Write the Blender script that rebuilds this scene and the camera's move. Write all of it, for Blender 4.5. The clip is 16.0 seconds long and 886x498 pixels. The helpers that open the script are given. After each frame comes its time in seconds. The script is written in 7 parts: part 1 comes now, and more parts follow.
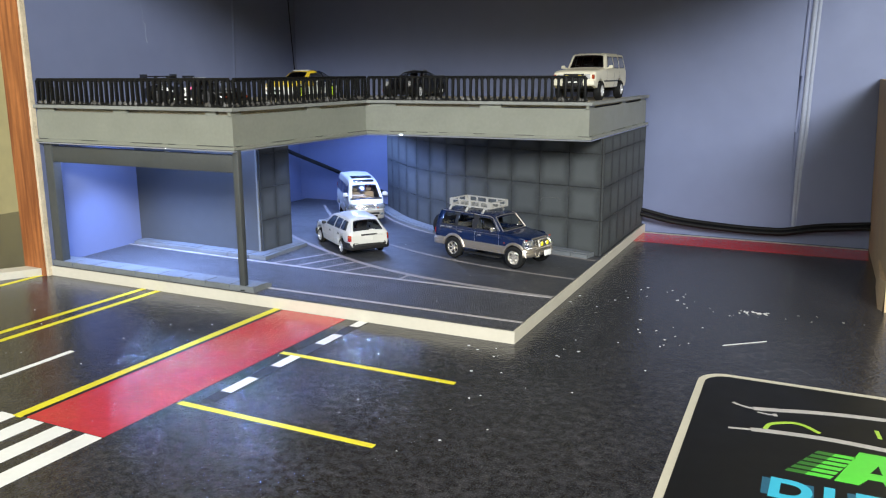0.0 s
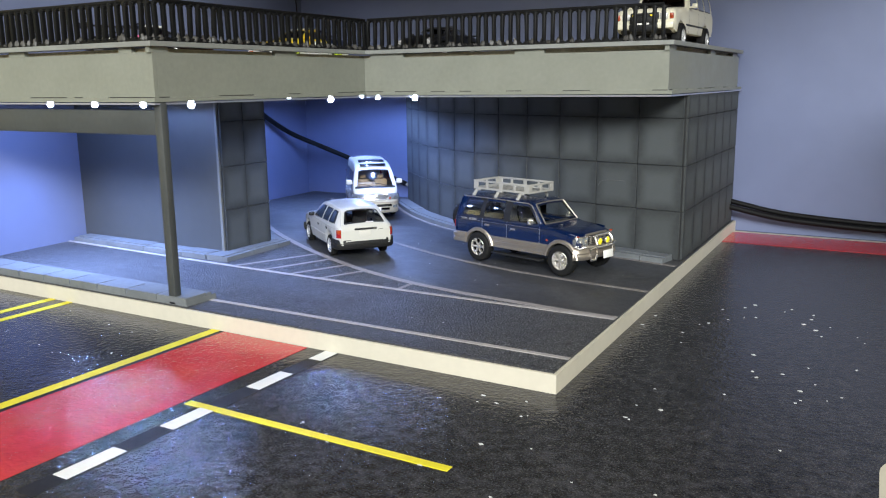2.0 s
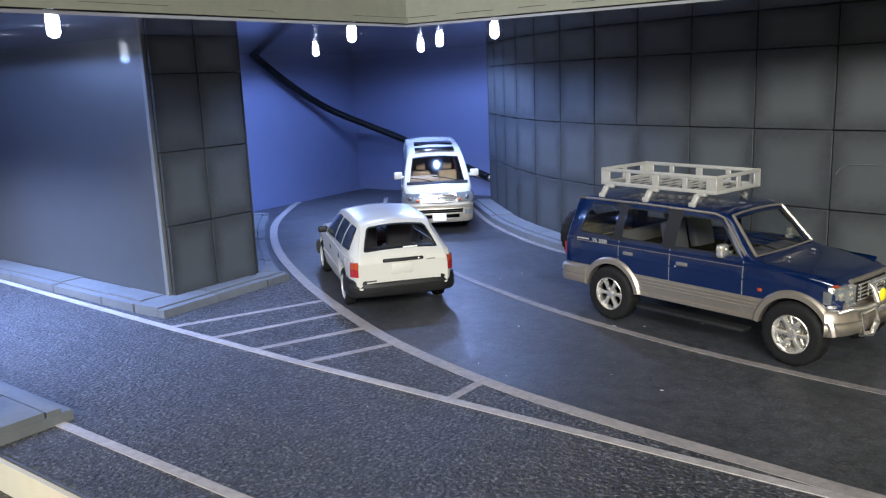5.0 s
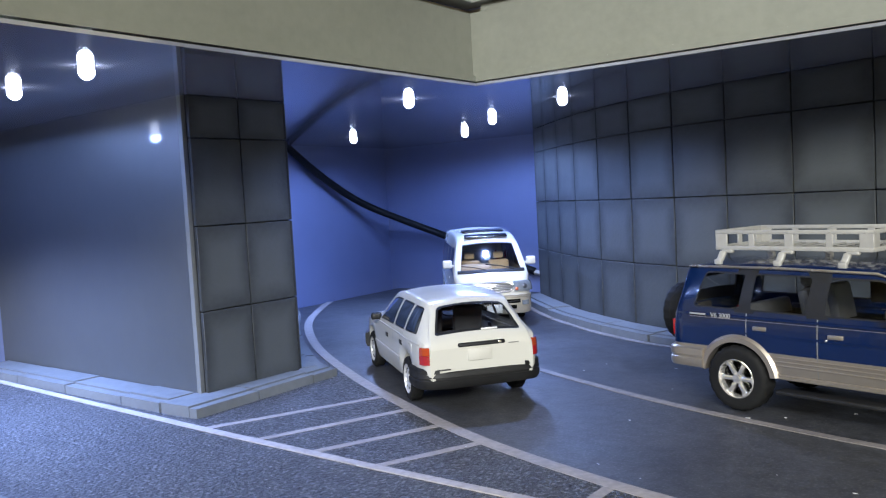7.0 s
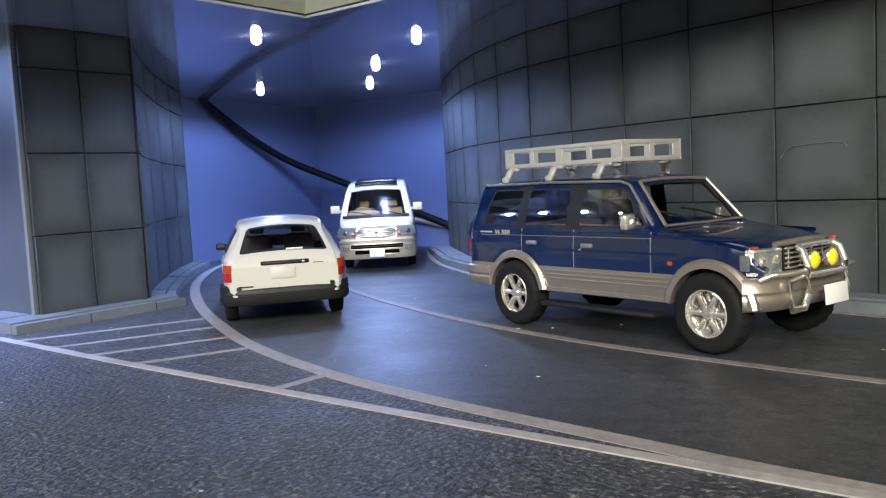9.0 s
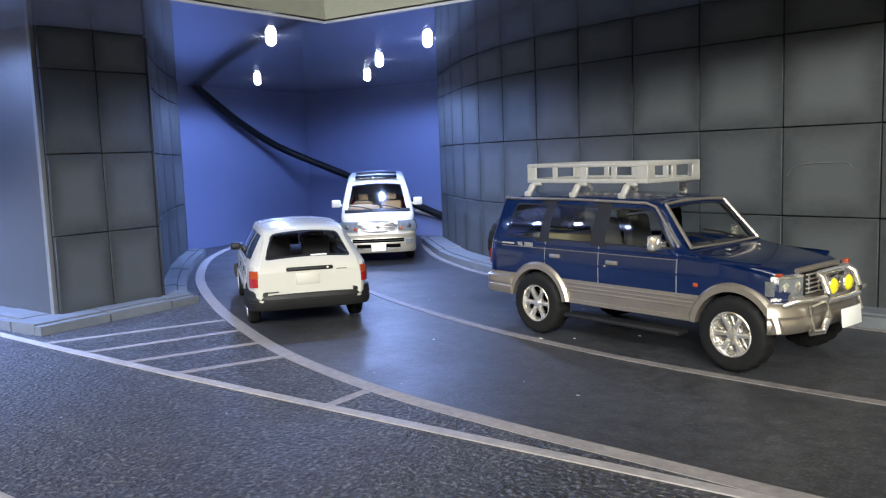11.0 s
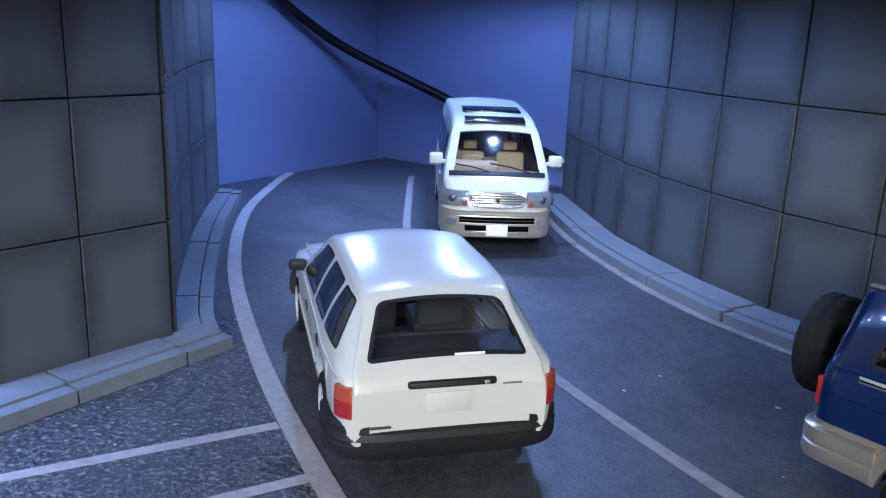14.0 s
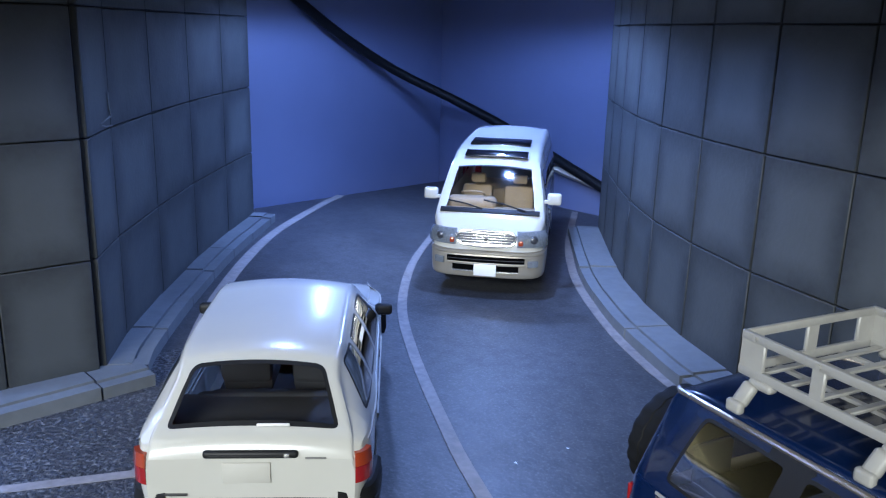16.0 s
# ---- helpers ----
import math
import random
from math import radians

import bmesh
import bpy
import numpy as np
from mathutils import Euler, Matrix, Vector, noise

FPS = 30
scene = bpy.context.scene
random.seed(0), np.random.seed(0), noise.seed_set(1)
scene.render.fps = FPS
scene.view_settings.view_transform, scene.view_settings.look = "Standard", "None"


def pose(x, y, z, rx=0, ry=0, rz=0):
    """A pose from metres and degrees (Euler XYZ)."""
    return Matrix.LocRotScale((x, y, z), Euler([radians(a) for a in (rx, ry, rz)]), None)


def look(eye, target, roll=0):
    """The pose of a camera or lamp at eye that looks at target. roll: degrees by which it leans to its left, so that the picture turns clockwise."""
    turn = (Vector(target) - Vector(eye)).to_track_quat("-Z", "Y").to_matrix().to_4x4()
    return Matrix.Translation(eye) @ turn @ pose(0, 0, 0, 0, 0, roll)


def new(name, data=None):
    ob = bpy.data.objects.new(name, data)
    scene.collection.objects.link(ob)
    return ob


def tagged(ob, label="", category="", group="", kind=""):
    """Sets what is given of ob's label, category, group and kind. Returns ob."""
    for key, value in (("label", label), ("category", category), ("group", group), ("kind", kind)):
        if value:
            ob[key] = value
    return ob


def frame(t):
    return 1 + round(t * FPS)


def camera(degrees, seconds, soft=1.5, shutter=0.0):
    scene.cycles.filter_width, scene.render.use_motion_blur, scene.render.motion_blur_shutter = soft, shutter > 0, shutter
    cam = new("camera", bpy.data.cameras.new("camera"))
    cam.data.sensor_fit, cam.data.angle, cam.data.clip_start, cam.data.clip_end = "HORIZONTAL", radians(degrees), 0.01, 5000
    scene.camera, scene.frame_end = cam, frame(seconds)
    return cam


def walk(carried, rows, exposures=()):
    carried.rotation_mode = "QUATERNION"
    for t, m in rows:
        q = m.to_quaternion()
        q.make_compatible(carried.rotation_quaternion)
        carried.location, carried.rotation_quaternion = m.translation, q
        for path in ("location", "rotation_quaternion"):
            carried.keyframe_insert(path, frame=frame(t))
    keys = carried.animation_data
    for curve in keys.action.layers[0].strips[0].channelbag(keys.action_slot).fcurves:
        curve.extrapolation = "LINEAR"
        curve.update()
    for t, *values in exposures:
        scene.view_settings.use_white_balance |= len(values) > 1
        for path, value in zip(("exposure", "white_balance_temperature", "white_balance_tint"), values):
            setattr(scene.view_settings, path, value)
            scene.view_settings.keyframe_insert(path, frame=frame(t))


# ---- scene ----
import collections

cam = camera(56.7, 16.0, 1.2)
METRES, EYE, TILT, LEAN, TURN = 0.73443, 0.10368, 0.0, 0.0, 26.4
ROWS = [
    (0.0, 0.0, 0.0, 0.0, -0.06, -12.21, 0.28),
    (0.5, 0.0054, 0.0311, -0.0066, 0.88, -12.05, 0.28),
    (1.0, 0.0108, 0.0723, -0.0198, 1.85, -11.85, 0.4),
    (1.5, 0.0128, 0.1174, -0.03, 2.66, -11.72, 0.54),
    (2.0, 0.0191, 0.162, -0.0413, 3.77, -11.45, 0.68),
    (2.5, 0.0331, 0.2152, -0.0417, 5.49, -11.1, 0.98),
    (2.7, 0.0225, 0.241, -0.0207, 6.23, -11.72, 1.08),
    (3.0, 0.0188, 0.2618, 0.0301, 7.6, -12.14, 1.47),
    (3.2, 0.0136, 0.2788, 0.0286, 8.11, -12.73, 1.47),
    (3.5, 0.0081, 0.3042, 0.055, 9.48, -13.89, 1.65),
    (3.7, -0.0036, 0.3203, 0.0315, 9.11, -14.44, 1.42),
    (4.0, 0.0091, 0.3321, -0.0158, 9.89, -14.2, 1.74),
    (6.5, -0.0297, 0.4068, -0.081, 9.77, -5.44, 2.34),
    (7.0, -0.0245, 0.4067, -0.0837, 10.65, -3.52, 3.12),
    (7.5, -0.0183, 0.4065, -0.1002, 11.75, -3.72, 3.12),
    (7.7, -0.0159, 0.4183, -0.1073, 12.24, -4.07, 2.98),
    (8.0, -0.0013, 0.419, -0.1013, 12.55, -4.03, 2.91),
    (8.3, -0.0034, 0.4229, -0.1028, 11.78, -3.94, 2.89),
    (8.5, 0.011, 0.4133, -0.1018, 11.68, -4.19, 2.95),
    (9.0, 0.0348, 0.4111, -0.1039, 12.03, -4.54, 2.99),
    (11.5, 0.0106, 0.4007, -0.0812, 7.62, -7.93, 1.4),
    (11.7, -0.0059, 0.403, -0.0719, 6.04, -8.47, 1.32),
    (12.0, -0.0487, 0.4029, -0.0691, 3.32, -8.8, 0.37),
    (12.2, -0.0536, 0.4105, -0.0787, 2.65, -9.42, 0.86),
    (12.5, -0.0735, 0.4246, -0.0838, 1.09, -9.89, -0.37),
    (12.7, -0.0729, 0.4282, -0.0833, 1.82, -10.5, -0.17),
    (13.0, -0.0733, 0.4286, -0.0867, 2.56, -11.69, -1.2),
    (13.3, -0.046, 0.4486, -0.0825, 6.0, -13.15, -0.92),
    (13.5, -0.0391, 0.4708, -0.069, 7.77, -13.86, -2.09),
    (13.7, -0.0456, 0.5007, -0.0682, 9.55, -14.66, -2.02),
    (14.0, -0.0369, 0.5168, -0.0734, 12.24, -15.17, -2.04),
    (14.2, -0.0228, 0.5293, -0.0694, 13.97, -15.01, -1.84),
    (14.5, -0.0074, 0.5434, -0.0655, 16.64, -15.29, -1.73),
    (15.0, 0.0022, 0.5534, -0.0662, 19.75, -14.95, -1.61),
    (15.5, 0.0036, 0.544, -0.0619, 21.7, -15.11, -1.6),
    (16.0, 0.0074, 0.539, -0.0647, 23.0, -14.97, -1.45),
]
# the film camera's own exposure and white balance: seconds, stops, kelvin, tint
LIGHT_ROWS = [(0.0, 0.06, 6400, 10), (3.0, 0.0, 6400, 10), (4.0, -0.2, 6750, 10), (6.5, 0.02, 6500, 10), (8.0, -0.22, 6750, 10), (9.0, -0.08, 6950, 10), (11.5, 0.03, 6750, 10), (12.5, -0.03, 6650, 10), (13.5, -0.25, 6350, 9), (14.5, -0.32, 5750, 8), (16.0, -0.4, 6050, 8)]
walk(cam, [(t, pose(0, 0, EYE, TILT, LEAN, TURN) @ pose(METRES * x, METRES * y, METRES * z, 90 + pitch, roll, yaw)) for t, x, y, z, yaw, pitch, roll in ROWS], LIGHT_ROWS)

# ---- world and light ----
world = bpy.data.worlds.new("room_dark")
scene.world = world
world.use_nodes = True
world.node_tree.nodes["Background"].inputs[0].default_value = (0.55, 0.6, 0.7, 1)
world.node_tree.nodes["Background"].inputs[1].default_value = 0.05
LED_GLOW = 45.0
LED_WATT = 0.18
LED_COLOR = (0.27, 0.43, 1.0)
ROOM_POWER = 61.0
FILL_POWER = 16.0

CM = 0.01
CAR = 1 / 64


# ---- materials ----
def material(name, color, rough=0.5, metal=0.0, vary=0.15, scale=60.0, bump=0.0, bump_scale=None, spec=0.5, coat=0.0, stain=0.0, stain_color=None, stain_scale=12.0):
    """Principled paint with two scales of noise in colour, roughness and relief. Scales are per metre."""
    m = bpy.data.materials.new(name)
    m.use_nodes = True
    n, l = m.node_tree.nodes, m.node_tree.links
    b = n["Principled BSDF"]
    b.inputs["Metallic"].default_value = metal
    b.inputs["Specular IOR Level"].default_value = spec
    b.inputs["Coat Weight"].default_value = coat
    b.inputs["Coat Roughness"].default_value = 0.05
    tc = n.new("ShaderNodeTexCoord")
    fine, wide = n.new("ShaderNodeTexNoise"), n.new("ShaderNodeTexNoise")
    fine.inputs["Scale"].default_value, fine.inputs["Detail"].default_value = scale * 10, 4
    wide.inputs["Scale"].default_value, wide.inputs["Detail"].default_value = scale, 3
    for x in (fine, wide):
        l.new(tc.outputs["Object"], x.inputs["Vector"])
    add = n.new("ShaderNodeMath")
    add.operation = "ADD"
    l.new(fine.outputs["Fac"], add.inputs[0])
    l.new(wide.outputs["Fac"], add.inputs[1])
    ramp = n.new("ShaderNodeMapRange")
    ramp.inputs["From Min"].default_value, ramp.inputs["From Max"].default_value = 0.6, 1.4
    ramp.inputs["To Min"].default_value, ramp.inputs["To Max"].default_value = 1 - vary, 1 + vary
    l.new(add.outputs[0], ramp.inputs["Value"])
    mul = n.new("ShaderNodeVectorMath")
    mul.operation = "SCALE"
    mul.inputs[0].default_value = color
    l.new(ramp.outputs[0], mul.inputs["Scale"])
    out = mul.outputs[0]
    if stain:
        s = n.new("ShaderNodeTexNoise")
        s.inputs["Scale"].default_value, s.inputs["Detail"].default_value = stain_scale, 6
        l.new(tc.outputs["Object"], s.inputs["Vector"])
        r = n.new("ShaderNodeMapRange")
        r.inputs["From Min"].default_value, r.inputs["From Max"].default_value = 0.5, 0.75
        r.inputs["To Max"].default_value = stain
        l.new(s.outputs["Fac"], r.inputs["Value"])
        mix = n.new("ShaderNodeMix")
        mix.data_type = "RGBA"
        mix.inputs["B"].default_value = (*(stain_color or [c * 0.6 for c in color]), 1)
        l.new(r.outputs[0], mix.inputs["Factor"])
        l.new(out, mix.inputs["A"])
        out = mix.outputs["Result"]
    l.new(out, b.inputs["Base Color"])
    rr = n.new("ShaderNodeMapRange")
    rr.inputs["From Min"].default_value, rr.inputs["From Max"].default_value = 0.3, 0.7
    rr.inputs["To Min"].default_value, rr.inputs["To Max"].default_value = max(rough * 0.85, 0.02), min(rough * 1.15, 1)
    l.new(wide.outputs["Fac"], rr.inputs["Value"])
    l.new(rr.outputs[0], b.inputs["Roughness"])
    if bump:
        bt = n.new("ShaderNodeTexNoise")
        bt.inputs["Scale"].default_value, bt.inputs["Detail"].default_value = bump_scale or scale * 10, 3
        l.new(tc.outputs["Object"], bt.inputs["Vector"])
        bp = n.new("ShaderNodeBump")
        bp.inputs["Distance"].default_value, bp.inputs["Strength"].default_value = bump, 1.0
        l.new(bt.outputs["Fac"], bp.inputs["Height"])
        l.new(bp.outputs[0], b.inputs["Normal"])
    return m


def glow(name, color, strength):
    m = bpy.data.materials.new(name)
    m.use_nodes = True
    b = m.node_tree.nodes["Principled BSDF"]
    b.inputs["Base Color"].default_value = (0.8, 0.8, 0.8, 1)
    b.inputs["Emission Color"].default_value = (*color, 1)
    b.inputs["Emission Strength"].default_value = strength
    return m


def pane(name, tint, gloss=1.0, rough=0.03):
    """Thin glass: tinted see-through with a Fresnel gloss."""
    m = bpy.data.materials.new(name)
    m.use_nodes = True
    n, l = m.node_tree.nodes, m.node_tree.links
    n.remove(n["Principled BSDF"])
    t, g, f, x = n.new("ShaderNodeBsdfTransparent"), n.new("ShaderNodeBsdfGlossy"), n.new("ShaderNodeFresnel"), n.new("ShaderNodeMixShader")
    t.inputs["Color"].default_value = (*tint, 1)
    g.inputs["Roughness"].default_value = rough
    f.inputs["IOR"].default_value = 1.5
    k = n.new("ShaderNodeMath")
    k.operation = "MULTIPLY"
    k.inputs[1].default_value = gloss
    l.new(f.outputs[0], k.inputs[0])
    l.new(k.outputs[0], x.inputs["Fac"])
    l.new(t.outputs[0], x.inputs[1])
    l.new(g.outputs[0], x.inputs[2])
    l.new(x.outputs[0], n["Material Output"].inputs["Surface"])
    return m


def tile_paint():
    """Dark grey wall panel, sprayed lighter in the middle of each panel, with scuffs."""
    m = material("tile_paint", (0.026, 0.029, 0.03), rough=0.7, vary=0.3, scale=70, bump=0.00006, bump_scale=1100, stain=0.45, stain_color=(0.048, 0.053, 0.054), stain_scale=90)
    n, l = m.node_tree.nodes, m.node_tree.links
    b = n["Principled BSDF"]
    base = b.inputs["Base Color"].links[0].from_socket
    tc = n.new("ShaderNodeTexCoord")
    sub = n.new("ShaderNodeVectorMath")
    sub.operation = "SUBTRACT"
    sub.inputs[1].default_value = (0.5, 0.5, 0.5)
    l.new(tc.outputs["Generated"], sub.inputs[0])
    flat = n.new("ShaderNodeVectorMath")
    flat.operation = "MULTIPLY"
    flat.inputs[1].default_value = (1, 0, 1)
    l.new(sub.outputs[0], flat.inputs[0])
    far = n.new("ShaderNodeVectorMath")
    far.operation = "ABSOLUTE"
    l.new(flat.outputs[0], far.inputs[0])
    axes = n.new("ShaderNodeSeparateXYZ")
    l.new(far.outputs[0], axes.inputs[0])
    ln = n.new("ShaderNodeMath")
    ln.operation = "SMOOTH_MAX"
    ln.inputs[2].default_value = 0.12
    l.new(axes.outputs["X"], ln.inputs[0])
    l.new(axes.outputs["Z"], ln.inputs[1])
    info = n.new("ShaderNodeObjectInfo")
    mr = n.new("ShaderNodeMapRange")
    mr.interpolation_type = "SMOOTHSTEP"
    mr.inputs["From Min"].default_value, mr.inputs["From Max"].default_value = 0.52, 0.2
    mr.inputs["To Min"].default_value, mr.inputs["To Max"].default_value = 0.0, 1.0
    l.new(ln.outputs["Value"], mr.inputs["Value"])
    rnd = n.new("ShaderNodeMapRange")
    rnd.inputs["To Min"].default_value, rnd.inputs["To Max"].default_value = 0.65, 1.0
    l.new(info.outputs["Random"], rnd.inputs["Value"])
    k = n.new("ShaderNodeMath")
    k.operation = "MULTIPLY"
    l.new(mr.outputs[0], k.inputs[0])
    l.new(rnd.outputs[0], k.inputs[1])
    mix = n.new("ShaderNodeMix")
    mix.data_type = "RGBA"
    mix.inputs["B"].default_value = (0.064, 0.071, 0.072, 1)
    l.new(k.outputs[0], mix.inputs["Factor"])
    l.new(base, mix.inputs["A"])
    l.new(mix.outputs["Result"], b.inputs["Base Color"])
    return m


def asphalt(name, color, rough, bump, bump_scale, speck=0.25, spec=0.5, grain=900, mottle=0.3):
    """Printed road sheet: dark with fine light and dark grains."""
    m = material(name, color, rough=rough, vary=0.3, scale=60, bump=bump, bump_scale=bump_scale, spec=spec)
    n, l = m.node_tree.nodes, m.node_tree.links
    b = n["Principled BSDF"]
    base = b.inputs["Base Color"].links[0].from_socket
    tc, v = n.new("ShaderNodeTexCoord"), n.new("ShaderNodeTexNoise")
    v.inputs["Scale"].default_value, v.inputs["Detail"].default_value = grain, 2
    l.new(tc.outputs["Object"], v.inputs["Vector"])
    w = n.new("ShaderNodeTexNoise")
    w.inputs["Scale"].default_value, w.inputs["Detail"].default_value, w.inputs["Roughness"].default_value = 330, 3, 0.65
    l.new(tc.outputs["Object"], w.inputs["Vector"])
    mott = n.new("ShaderNodeMapRange")
    mott.inputs["From Min"].default_value, mott.inputs["From Max"].default_value = 0.34, 0.66
    mott.inputs["To Min"].default_value, mott.inputs["To Max"].default_value = 1 - mottle, 1 + mottle
    l.new(w.outputs["Fac"], mott.inputs["Value"])
    sc = n.new("ShaderNodeVectorMath")
    sc.operation = "SCALE"
    l.new(base, sc.inputs[0])
    l.new(mott.outputs[0], sc.inputs["Scale"])
    base = sc.outputs[0]
    r = n.new("ShaderNodeMapRange")
    r.inputs["From Min"].default_value, r.inputs["From Max"].default_value = 0.52, 0.72
    r.inputs["To Max"].default_value = speck
    l.new(v.outputs["Fac"], r.inputs["Value"])
    mix = n.new("ShaderNodeMix")
    mix.data_type = "RGBA"
    mix.inputs["B"].default_value = (0.3, 0.3, 0.3, 1)
    l.new(r.outputs[0], mix.inputs["Factor"])
    l.new(base, mix.inputs["A"])
    l.new(mix.outputs["Result"], b.inputs["Base Color"])
    return m


def wood_grain():
    """Reddish brown wood print with grain drawn out along the height."""
    m = material("wood_brown", (0.34, 0.12, 0.035), 0.45, vary=0.15, scale=25)
    n, l = m.node_tree.nodes, m.node_tree.links
    b = n["Principled BSDF"]
    base = b.inputs["Base Color"].links[0].from_socket
    tc, mp, v = n.new("ShaderNodeTexCoord"), n.new("ShaderNodeMapping"), n.new("ShaderNodeTexNoise")
    mp.inputs["Scale"].default_value = (420, 420, 22)
    v.inputs["Scale"].default_value, v.inputs["Detail"].default_value = 1.0, 5
    l.new(tc.outputs["Object"], mp.inputs["Vector"])
    l.new(mp.outputs[0], v.inputs["Vector"])
    r = n.new("ShaderNodeMapRange")
    r.inputs["From Min"].default_value, r.inputs["From Max"].default_value = 0.35, 0.65
    l.new(v.outputs["Fac"], r.inputs["Value"])
    mix = n.new("ShaderNodeMix")
    mix.data_type = "RGBA"
    mix.inputs["B"].default_value = (0.15, 0.045, 0.014, 1)
    l.new(r.outputs[0], mix.inputs["Factor"])
    l.new(base, mix.inputs["A"])
    l.new(mix.outputs["Result"], b.inputs["Base Color"])
    return m


